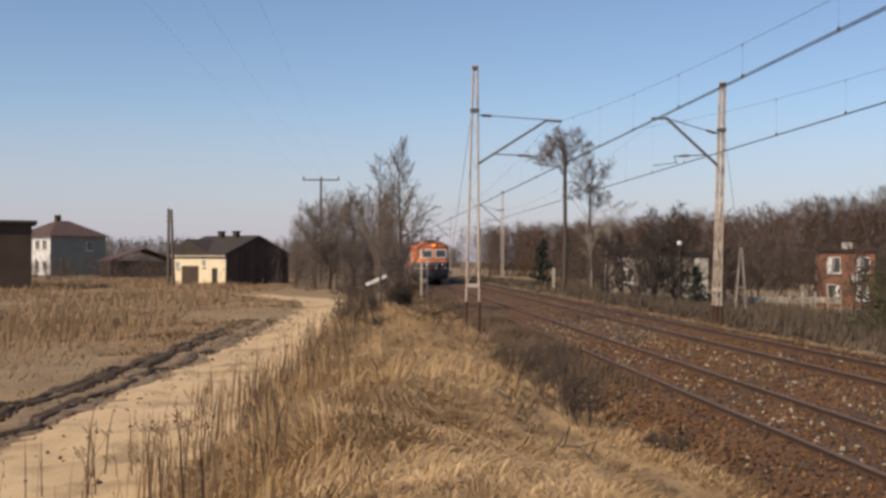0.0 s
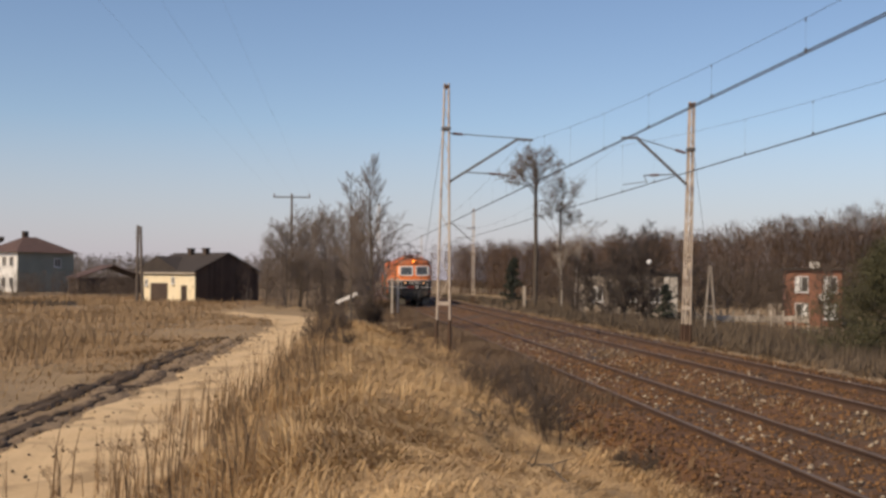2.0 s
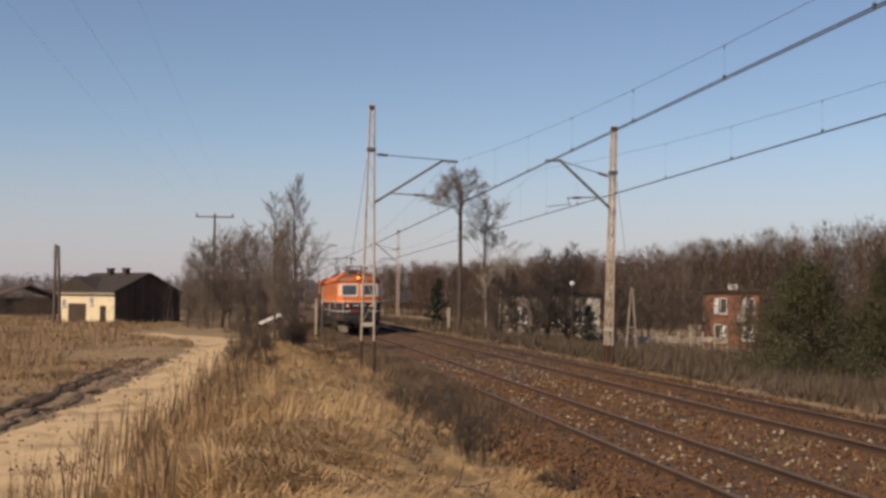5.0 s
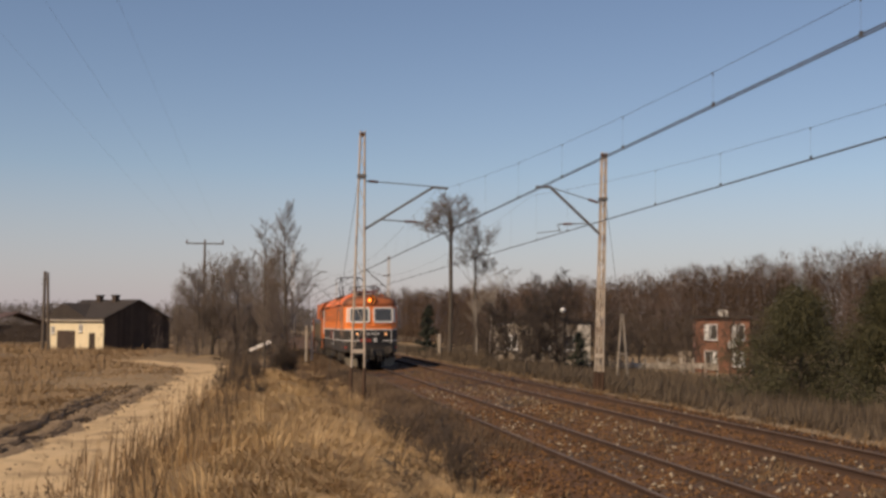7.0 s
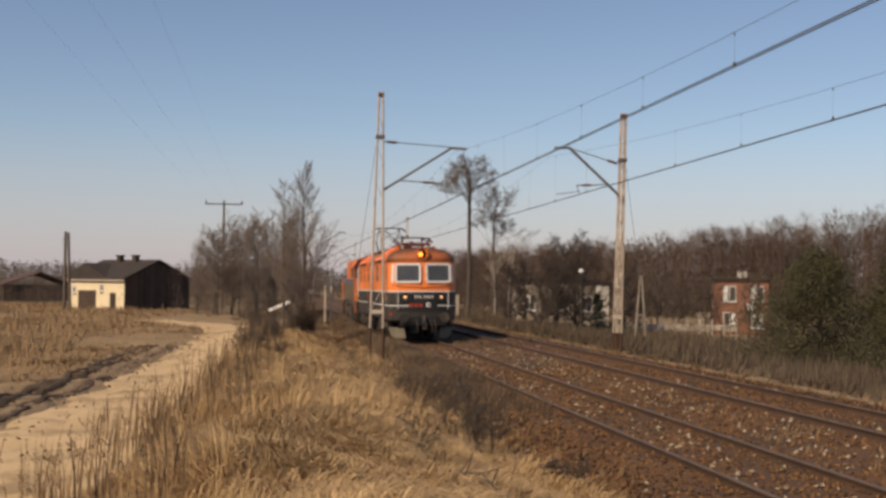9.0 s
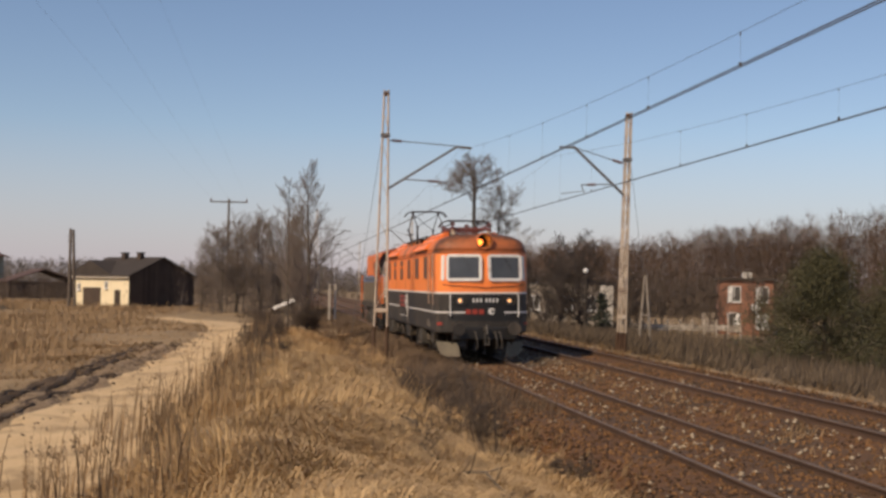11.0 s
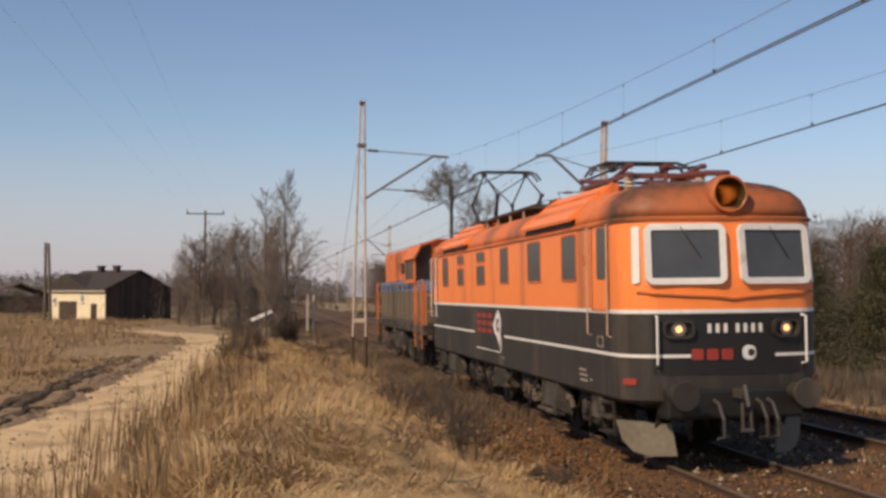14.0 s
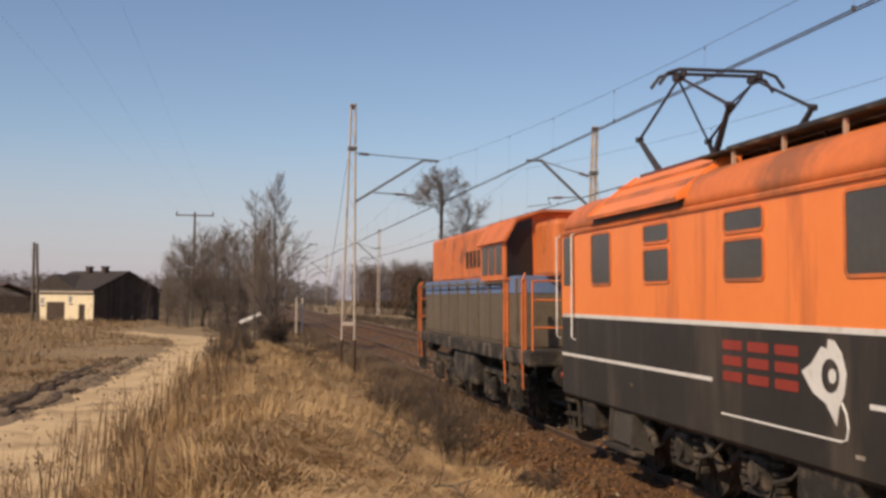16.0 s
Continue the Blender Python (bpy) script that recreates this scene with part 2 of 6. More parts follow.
def ground_z(x, y):
    x, y = np.asarray(x, float), np.asarray(y, float)
    u = x - middle(np.minimum(y, 400))
    bed = np.interp(u, [-60, -3.3, -2.3, -1.9, 1.2, 2.3, 5.3, 6.6, 8.5, 14, 26, 40, 400], [-0.15, -0.5, -0.30, -0.17, -0.12, 0.02, 0.06, 0.03, -0.55, -1.0, -1.6, -1.8, -1.5])
    amp = np.interp(y, [-30, 6, 14, 25, 40, 70, 100], [0.92, 0.92, 0.75, 0.5, 0.38, 0.15, 0.0])
    near = 0.25 * (1 - step(13, 27, y))
    bank = step(-9.4, -6.8, u - near) * (1 - step(-5.0, -2.7, u)) * amp
    field = np.where(u < -3.3, -0.15 - 0.35 * step(-6.5, -3.3, u), bed)
    open_land = 1 - step(-2.6, -2.2, u) * (1 - step(6.0, 7.5, u))
    rd = np.exp(-((x - road_mid(y)) / 1.5) ** 4) * (y < 82)
    mound = step(-9.0, -7.5, u) * (1 - step(-3.2, -2.6, u)) * (y < 90)
    gully = 0.27 * np.exp(-((x - np.interp(y, [7, 9.5, 12, 15, 18], [1.75, 1.5, 1.15, 0.8, 0.55])) / 0.22) ** 2) * step(6.5, 8.5, y) * (1 - step(16, 19, y))
    return field + bank - gully + tussocks(x, y) * mound + rough_ground(x, y) * open_land * (1 - 0.6 * rd) - 0.06 * rd


def build_ground():
    us = np.concatenate([-np.geomspace(900, 16, 34), np.arange(-15.5, 12, 0.3), np.geomspace(12.3, 900, 34)])
    ys = np.concatenate([-np.geomspace(300, 12, 12), np.arange(-10, 30, 0.35), np.arange(30, 110, 1.0), np.geomspace(112, 2500, 40)])
    U, Y = np.meshgrid(us, ys)
    X = U + middle(np.minimum(Y, 400))
    Z = ground_z(X, Y)
    V = np.stack([X, Y, Z], -1).reshape(-1, 3)
    n, m = len(ys), len(us)
    i = (np.arange(n - 1)[:, None] * m + np.arange(m - 1)).ravel()
    F = np.stack([i, i + 1, i + m + 1, i + m], -1)
    tagged(mesh_arrays("ground", V, F, M_SOIL, True), "dry straw-coloured grassland with a low bank", "ground", kind="structure")


def strip(name, ys, left, right, n, mat, lift, label, category, ragged=0.0, shape=None):
    """A ribbon draped over the ground between two lines."""
    V, F = [], []
    ys = np.asarray(ys)
    t = np.linspace(0, 1, n)
    ph = rng.uniform(0, 6.28)
    L = left(ys) + ragged * (np.sin(ys * 1.3 + ph) + np.sin(ys * 3.1 + 1) * 0.6 + rng.normal(0, 0.5, len(ys)))
    R = right(ys) + ragged * (np.sin(ys * 1.3 + ph) * 0.6 + 0.5 * np.sin(ys * 1.1 + 2) + np.sin(ys * 2.7) * 0.6 + rng.normal(0, 0.5, len(ys)))
    X = L[:, None] + (R - L)[:, None] * t
    Y = np.repeat(ys[:, None], n, 1)
    Z = ground_z(X, Y) + lift * np.minimum(1, 6 * np.minimum(t, 1 - t))[None] - 0.01 * ((t == 0) | (t == 1))[None]
    if shape is not None:
        Z = Z + shape(t)[None] * (0.7 + 0.3 * np.sin(ys * 0.9))[:, None] + rng.normal(0, 0.016, Z.shape)
    V = np.stack([X, Y, Z], -1).reshape(-1, 3)
    i = (np.arange(len(ys) - 1)[:, None] * n + np.arange(n - 1)).ravel()
    F = np.stack([i, i + 1, i + n + 1, i + n], -1)
    return tagged(mesh_arrays(name, V, F, mat, True), label, category, kind="structure")


def build_strips():
    strip("road", np.arange(-14, 60, 0.4), lambda y: road_mid(y) - 1.2, lambda y: road_mid(y) + road_right(y), 16, M_SAND, 0.05,
          "pale sandy dirt track with dry grass on both sides", "dirt road", ragged=0.17,
          shape=lambda t: -0.03 * (np.exp(-((t - 0.27) / 0.1) ** 2) + np.exp(-((t - 0.73) / 0.1) ** 2)))
    # the bend, where the track swings off behind the field
    V, F = [], []
    for k in range(40):
        a = k / 39
        px = road_mid(60.0) - 8 * a ** 1.8
        py = 59.8 + 17 * math.sin(a * math.pi / 2)
        dx, dy = -8 * 1.8 * a ** 0.8, 17 * math.pi / 2 * math.cos(a * math.pi / 2)
        ln = math.hypot(dx, dy) or 1
        for j in range(8):
            w = (j / 7 - 0.5) * (2.6 + 1.2 * a)
            x, y = px + dy / ln * w, py - dx / ln * w
            V.append((x, y, float(ground_z(x, y)) + (0.06 if 0 < j < 7 else 0.0)))
    for k in range(39):
        for j in range(7):
            F.append((k * 8 + j, k * 8 + j + 1, k * 8 + j + 9, k * 8 + j + 8))
    tagged(mesh_arrays("road_bend", V, F, M_SAND, True), "pale sandy dirt track bending towards the houses", "dirt road", kind="structure")
    strip("rut_soil", np.arange(5, 44, 0.3), lambda y: road_mid(y) - 2.75, lambda y: road_mid(y) - 1.05, 26, M_CHURN, 0.05,
          "churned brown earth along the edge of the field", "bare earth", ragged=0.10,
          shape=lambda t: 0.05 * np.sin(t * 9.5 + 0.6) * np.sin(math.pi * t) - 0.06 * np.exp(-((t - 0.2) / 0.05) ** 2) - 0.06 * np.exp(-((t - 0.38) / 0.05) ** 2) - 0.06 * np.exp(-((t - 0.78) / 0.05) ** 2))
    for k, (off, y1) in enumerate(((-2.40, 42), (-2.10, 36), (-1.42, 31))):
        strip("mud_rut_%d" % (k + 1), np.arange(6, y1, 0.3), lambda y, o=off: road_mid(y) + o - 0.13, lambda y, o=off: road_mid(y) + o + 0.12, 9, M_MUD, 0.075,
              "dark wet mud of a wheel rut beside the sandy track", "wheel rut", ragged=0.085, shape=lambda t: rng.normal(0, 0.012, t.shape))
    strip("ballast_bed", np.concatenate([np.arange(-30, 45, 0.4), np.arange(45, 320, 2.0)]), lambda y: middle(y) - 2.75, lambda y: middle(y) + 6.0, 30, M_BALLAST, 0.03,
          "rust-brown stone ballast bed under two railway tracks", "ballast", ragged=0.10)


build_ground()
build_strips()


# ---------------------------------------------------------------- railway
def along(u, y, z=0.0):
    """A pose on the line: u metres to the right of the near track's middle."""
    return pose(float(middle(y)) + u, y, z, 0, -CANT, TRACK_YAW)


def build_track(name, u, z, label):
    root = thing(name, along(u, 0, z), label, "railway track")
    for x in (-0.755, 0.755):
        bm = bmesh.new()
        prof = [(-0.07, -0.16), (0.07, -0.16), (0.07, -0.145), (0.012, -0.12), (0.012, -0.045), (0.036, -0.035), (0.036, -0.006), (0.028, -0.001), (-0.028, -0.001), (-0.036, -0.006), (-0.036, -0.035), (-0.012, -0.045), (-0.012, -0.12), (-0.07, -0.145)]
        ring = [[bm.verts.new((x + a, yy, b)) for a, b in prof] for yy in (-30.0, 320.0)]
        k = len(prof)
        for j in range(k):
            f = bm.faces.new((ring[0][j], ring[0][(j + 1) % k], ring[1][(j + 1) % k], ring[1][j]))
            if 6 <= j <= 8:
                f.material_index = 1
        part("rail", bm, (M_RAIL, M_RAILTOP), root)
    return root


track_near = build_track("railway_track", 0, 0, "near railway track, rusty rails in reddish ballast")
track_far = build_track("railway_track", SPACING, FAR_Z, "second railway track, rusty rails half sunk in ballast")


def build_mast(m, height, arm_z, reach, tip_z, band_z, label, b=0.23):
    """A lattice overhead-line mast whose arm points along its own +x."""
    root = thing("overhead_line_mast", m, label, "railway mast", "overhead line masts")
    t = 0.075
    legs = []
    for sx in (-1, 1):
        for sy in (-1, 1):
            bm = bmesh.new()
            bar(bm, (sx * b, sy * 0.22, 0.75), (sx * t, sy * 0.09, height), 0.05, 0.05)
            part("leg", bm, M_MAST, root)
            bm = bmesh.new()
            bar(bm, (sx * (b + 0.01), sy * 0.23, -0.6), (sx * b, sy * 0.22, 0.77), 0.075, 0.075)
            part("leg_foot", bm, M_RAIL, root, "dark rusted foot of the leg")

    def at(z, sx, sy):
        k = (z - 0.75) / (height - 0.75)
        return Vector((sx * (b + (t - b) * k), sy * (0.22 + (0.09 - 0.22) * k), z))
    bm = bmesh.new()
    z, s = 1.4, 1
    while z < height - 0.35:
        d = 0.95 - 0.45 * z / height
        for sy in (-1, 1):
            bar(bm, at(z, -s, sy), at(min(z + d, height - 0.1), s, sy), 0.040, 0.010)
        for sx in (-1, 1):
            bar(bm, at(z, sx, -s), at(min(z + d, height - 0.1), sx, s), 0.040, 0.010)
        z, s = z + d, -s
    part("lacing", bm, M_MAST, root)
    for z in (1.35, height - 0.12):
        k = at(z, 1, 1)
        part("tie_plate", box(bmesh.new(), (0, 0, z), (2 * k.x + 0.06, 2 * k.y + 0.06, 0.14), bevel=0.008), M_MAST if z < 2 else M_RAIL, root)
    bm = bmesh.new()
    k = at(band_z, 1, 1)
    box(bm, (0, 0, band_z), (2 * k.x + 0.12, 2 * k.y + 0.12, 0.13), bevel=0.015)
    part("clamp_band", bm, M_STEEL, root)
    bm = bmesh.new()
    foot = at(arm_z, 1, 0) + Vector((0.03, 0, 0))
    elbow = Vector((reach - 0.55, 0, tip_z))
    bar(bm, foot, elbow, 0.10, 0.08)
    bar(bm, elbow - Vector((0.05, 0, 0)), Vector((reach, 0, tip_z - 0.03)), 0.10, 0.08)
    part("cantilever_arm", bm, M_STEEL, root)
    bm = bmesh.new()
    top = at(band_z - 0.16, 1, 0)
    rod(bm, top, elbow + Vector((0.1, 0, 0.02)), 0.018, seg=6)
    part("stay_rod", bm, M_STEEL, root)
    bm = bmesh.new()
    d = (elbow - top).normalized()
    for j in range(4):
        rod(bm, top + d * (0.14 + 0.09 * j), top + d * (0.235 + 0.09 * j), 0.06, 0.035, seg=10)
    part("insulator", bm, M_INSUL, root)
    bm = bmesh.new()
    on_arm = foot.lerp(elbow, 0.22)
    tip = Vector((reach - 0.85, 0, arm_z + 0.28))
    rod(bm, on_arm, tip, 0.022, seg=6)
    rod(bm, tip, tip + Vector((-0.12, 0.05, -0.28)), 0.015, seg=6)
    rod(bm, tip + Vector((-0.12, 0.05, -0.22)), tip + Vector((0.75, 0.05, -0.36)), 0.014, seg=6)
    part("registration_tube", bm, M_STEEL, root)
    bm = bmesh.new()
    for j in range(3):
        q = on_arm.lerp(tip, 0.55 + 0.09 * j)
        rod(bm, q, q + (tip - on_arm) * 0.095, 0.055, 0.03, seg=10)
    part("insulator", bm, M_INSUL, root)
    bm = bmesh.new()
    rod(bm, (-0.1, 0, band_z), (-1.1, 0.3, 0.1), 0.008, seg=5)
    part("guy_wire", bm, M_WIRE, root)
    return root


Y_MAST = 41.0
mast_a = build_mast(pose(1.08, Y_MAST, 0.1, 0, 0.3, 0), 9.35, 5.78, 3.17, 7.37, 7.7, "tall cream-painted steel lattice mast with cantilever arm, rust at the top")
mast_b = build_mast(pose(9.92, Y_MAST, 0.0, 0, -1.3, 180), 8.9, 5.86, 2.55, 7.52, 7.15, "cream-painted steel lattice mast with cantilever arm beside the far track", 0.095)
for y in (106.0, 171.0, -24.0):
    copy_thing(mast_a, pose(float(middle(y)) - 2.75, y, 0.0, 0, 0, 0))
    copy_thing(mast_b, pose(float(middle(y)) + SPACING + 2.6, y, 0.0, 0, 0, 180))


def build_overhead(name, u, z0, label, pair, thick):
    root = thing(name, pose(0, 0, 0), label, "overhead wire")
    ms = [-24.0, 41.0, 106.0, 171.0, 236.0]
    top, n = [], 16
    for a, b in zip(ms, ms[1:]):
        for k in range(n):
            y = a + (b - a) * k / n
            top.append(Vector((float(middle(y)) + u, y, z0 + 6.05 + 1.28 * (2 * k / n - 1) ** 2)))
    part("messenger_wire", tube(bmesh.new(), top, 0.0042, 5), M_WIRE, root)
    for dx, dz in ((-0.018, 0.0), (0.018, pair)):
        part("contact_wire", tube(bmesh.new(), [Vector((float(middle(y)) + u + dx, y, z0 + 5.6 + dz)) for y in ms], thick, 5), M_WIRE, root)
    for k in range(1, 48):
        y = ms[0] + 65.0 / 16 * k - 0.75
        f = (y - ms[0]) / 65.0 % 1.0
        p = Vector((float(middle(y)) + u, y, z0 + 6.05 + 1.28 * (2 * f - 1) ** 2))
        bm = bmesh.new()
        rod(bm, p, (p.x, p.y, z0 + 5.64), 0.0016, seg=4)
        box(bm, (p.x, p.y, z0 + 5.65), (0.035, 0.035, 0.06))
        rod(bm, p + Vector((0, 0, 0.012)), p - Vector((0, 0, 0.05)), 0.010, seg=5)
        part("dropper", bm, M_WIRE, root)
    return root


build_overhead("catenary", 0.0, 0.0, "overhead contact line with droppers above the near track", 0.05, 0.011)
build_overhead("catenary", SPACING, -0.10, "overhead contact line with droppers above the second track", 0.028, 0.0085)


# ---------------------------------------------------------------- train
M_ORANGE = material("orange_coach_paint", (0.90, 0.232, 0.046), (0.96, 0.276, 0.062), 0.42, scale=0.5, fine=5, bump=0.03, dirt=(0.50, 0.125, 0.035), dirt_amount=0.10, dirt_scale=1.1, streak=0.12, bands=((6.25, 0.32, 0.8), (2.36, 0.42, 1.0), (13.75, 0.3, 0.15)))
M_BLACK = material("dark_grey_paint", (0.022, 0.018, 0.0145), (0.040, 0.033, 0.026), 0.62, scale=0.6, fine=8, bump=0.03, dirt=(0.085, 0.066, 0.048), dirt_amount=0.32, dirt_scale=1.2, streak=0.15)


def loft(bm, rings, close_top=True, close_bottom=True, mi=0, leave=()):
    vs = [[bm.verts.new(p) for p in r] for r in rings]
    k = len(vs[0])
    for n, (a, b) in enumerate(zip(vs, vs[1:])):
        for j in range(k):
            if (n, j) not in leave:
                bm.faces.new((a[j], a[(j + 1) % k], b[(j + 1) % k], b[j])).material_index = mi
    if close_bottom:
        bm.faces.new(vs[0][::-1]).material_index = mi
    if close_top:
        bm.faces.new(vs[-1]).material_index = mi
    return bm


L1 = 17.45      # body length of the electric locomotive
W1 = 1.475


def plan_ring(z, inset=0.0, rake=0.0, grow=0.0, corner=0.42, n=7):
    """The body's outline from above at height z: flat sides, rounded corners, slightly bowed ends."""
    w, y0, y1 = W1 - inset + grow, inset + rake - grow, L1 - inset - rake + grow
    c = max(corner - inset * 0.3, 0.1)
    p = max((w - c) * 0.62, 0.21)
    pts = []
    for cx, cy, a0 in ((w - c, y1 - c, 0), (-w + c, y1 - c, 90), (-w + c, y0 + c, 180), (w - c, y0 + c, 270)):
        for j in range(n):
            a = radians(a0 + 90 * j / (n - 1))
            pts.append((cx + c * math.cos(a), cy + c * math.sin(a), z))
        if a0 == 180:
            pts += [(-p, y0, z), (-0.2, y0, z), (0.2, y0, z), (p, y0, z)]
        if a0 == 0:
            pts += [(p, y1, z), (0.2, y1, z), (-0.2, y1, z), (-p, y1, z)]
    out = []
    for x, y, zz in pts:
        bow = 0.27 * (x / W1) ** 2
        out.append((x, y + (bow if y < L1 / 2 else -bow), zz))
    return out



M_FRONTBLACK = material("black_front_paint", (0.010, 0.009, 0.008), (0.018, 0.016, 0.014), 0.5, scale=2, fine=15, bump=0.02)
M_WHITE = material("white_trim_paint", (0.66, 0.63, 0.58), (0.80, 0.78, 0.74), 0.45, scale=2, fine=15, bump=0.02, dirt=(0.45, 0.38, 0.30), dirt_amount=0.1, dirt_scale=3)
M_ROOF = material("sooty_orange_roof", (0.58, 0.15, 0.04), (0.78, 0.21, 0.055), 0.6, scale=0.6, fine=7, bump=0.06, dirt=(0.34, 0.115, 0.045), dirt_amount=0.55, dirt_scale=0.8, bands=((0.7, 0.95, 2.0), (6.9, 1.2, 0.5)))
# windscreen base colour raised to grey, painting in part of the sky's reflection
M_GLASS = material("reflection_grey_glass", (0.05, 0.053, 0.056), (0.085, 0.088, 0.09), 0.10, scale=0.7, fine=2, bump=0)
M_SIDEGLASS = material("dusty_side_glass", (0.055, 0.05, 0.044), (0.09, 0.08, 0.068), 0.3, scale=1.5, fine=12, bump=0)
M_UNDER = material("grimy_running_gear", (0.014, 0.012, 0.010), (0.038, 0.031, 0.025), 0.8, 0.1, scale=2, fine=20, bump=0.4, dirt=(0.15, 0.115, 0.08), dirt_amount=0.5, dirt_scale=2.2)
M_PLOUGH = material("scuffed_pale_plough", (0.095, 0.080, 0.055), (0.185, 0.155, 0.105), 0.6, scale=1.5, fine=14, dirt=(0.15, 0.11, 0.08), dirt_amount=0.3, dirt_scale=2)
M_RED = material("red_lettering_paint", (0.25, 0.032, 0.02), (0.34, 0.045, 0.026), 0.5, scale=4, fine=30, bump=0)
M_PANTO = material("pantograph_tube", (0.035, 0.03, 0.03), (0.075, 0.06, 0.06), 0.55, 0.3, bump=0)
M_PANTO_RED = material("red_primed_pantograph", (0.10, 0.034, 0.030), (0.17, 0.055, 0.047), 0.6, bump=0)
M_BLUE = material("faded_blue_stripe", (0.11, 0.17, 0.32), (0.17, 0.25, 0.42), 0.6, scale=1, fine=9, bump=0.03, dirt=(0.15, 0.11, 0.075), dirt_amount=0.35, dirt_scale=1.2)
M_OLIVE = material("dirty_grey_hood_paint", (0.105, 0.080, 0.052), (0.17, 0.132, 0.088), 0.7, scale=0.8, fine=9, bump=0.08, dirt=(0.10, 0.07, 0.045), dirt_amount=0.35, dirt_scale=1.5)
M_ORANGE2 = material("faded_orange_hood_paint", (0.60, 0.155, 0.038), (0.76, 0.215, 0.06), 0.55, scale=0.8, fine=8, bump=0.04, dirt=(0.26, 0.09, 0.04), dirt_amount=0.3, dirt_scale=1.4)
M_LAMP = glowing("headlamp_glow", (1.0, 0.24, 0.035), 4.5)
M_LAMP2 = glowing("small_headlamp_glow", (1.0, 0.46, 0.16), 1.8)
M_RAILPAINT = material("worn_peach_rail_paint", (0.42, 0.27, 0.18), (0.54, 0.38, 0.27), 0.5, scale=3, fine=20, bump=0)
M_DARKCAB = material("dark_cab_glass", (0.010, 0.010, 0.010), (0.02, 0.019, 0.018), 0.35, scale=0.7, fine=2, bump=0)
M_HOSE = material("dusty_rubber_hose", (0.03, 0.026, 0.022), (0.08, 0.068, 0.056), 0.6, scale=4, fine=20, bump=0.1)
M_LENS = material("tarnished_lamp_bowl", (0.050, 0.042, 0.018), (0.11, 0.088, 0.036), 0.3, 0.5, scale=4, fine=20, bump=0)
M_DUSTY = material("dust_grey_steel", (0.042, 0.036, 0.029), (0.10, 0.086, 0.068), 0.75, 0.1, scale=2, fine=14, bump=0.2, dirt=(0.035, 0.028, 0.022), dirt_amount=0.35, dirt_scale=2.5)
M_CHROME = material("dull_reflector", (0.28, 0.25, 0.21), (0.36, 0.33, 0.28), 0.4, 0.9, bump=0)


def slab(bm, m, w, h, r, d, hole=0.0, n=4):
    """A plate with rounded corners in m's x-z plane, d thick along y; hole: the width of the rim if it is a ring."""
    def outline(w, h, r):
        return [(cx + r * math.cos(radians(a0 + 90 * j / (n - 1))), cz + r * math.sin(radians(a0 + 90 * j / (n - 1))))
                for cx, cz, a0 in ((w / 2 - r, h / 2 - r, 0), (-w / 2 + r, h / 2 - r, 90), (-w / 2 + r, -h / 2 + r, 180), (w / 2 - r, -h / 2 + r, 270)) for j in range(n)]
    out = outline(w, h, r)
    k = len(out)
    a = [bm.verts.new(m @ Vector((x, -d / 2, z))) for x, z in out]
    b = [bm.verts.new(m @ Vector((x, d / 2, z))) for x, z in out]
    if hole:
        inn = outline(w - 2 * hole, h - 2 * hole, max(r - hole, 0.02))
        c = [bm.verts.new(m @ Vector((x, -d / 2, z))) for x, z in inn]
        e = [bm.verts.new(m @ Vector((x, d / 2, z))) for x, z in inn]
    for j in range(k):
        i = (j + 1) % k
        bm.faces.new((a[j], a[i], b[i], b[j]))
        if hole:
            bm.faces.new((c[i], c[j], e[j], e[i]))
            bm.faces.new((a[i], a[j], c[j], c[i]))
            bm.faces.new((b[j], b[i], e[i], e[j]))
    if not hole:
        bm.faces.new(a[::-1])
        bm.faces.new(b)
    bmesh.ops.recalc_face_normals(bm, faces=bm.faces)
    return bm


def on_side(s, y, z, out=0.0):
    """A frame on the left (s = -1) or right (s = 1) flank: its -y points outwards."""
    return pose(s * (W1 + out), y, z, 0, 0, 90 * s)


def front_y(x, z):
    return 0.27 * (x / W1) ** 2 + 0.10 * max(0.0, min(1.0, (z - 2.5) / 0.93)) + (0.42 - math.sqrt(max(0.0, 0.42 ** 2 - (abs(x) - W1 + 0.42) ** 2)) if abs(x) > W1 - 0.42 else 0.0)


def on_front(x, z, out=0.0, rear=False):
    yaw = math.degrees(math.atan(0.54 * x / W1 ** 2))
    m = pose(x, front_y(x, z) - out, z, -6.0 if z > 2.5 else 0.0, 0, yaw)
    return pose(0, L1, 0, 0, 0, 180) @ m if rear else m


def wheelset(parent, y, r, name="wheelset"):
    bm = bmesh.new()
    for s in (-1, 1):
        rod(bm, (s * 0.69, 0, 0), (s * 0.82, 0, 0), r, seg=28)
        rod(bm, (s * 0.66, 0, 0), (s * 0.69, 0, 0), r + 0.028, seg=28)
        rod(bm, (s * 0.82, 0, 0), (s * 0.85, 0, 0), 0.17, seg=12)
        for j in range(6):
            a = j * math.pi / 3
            bar(bm, (s * 0.825, 0.1 * math.cos(a), 0.1 * math.sin(a)), (s * 0.825, (r - 0.08) * math.cos(a), (r - 0.08) * math.sin(a)), 0.03, 0.07)
    rod(bm, (-0.7, 0, 0), (0.7, 0, 0), 0.09, seg=12)
    w = part(name, bm, M_UNDER, parent)
    w.location = (0, y, r)
    return w


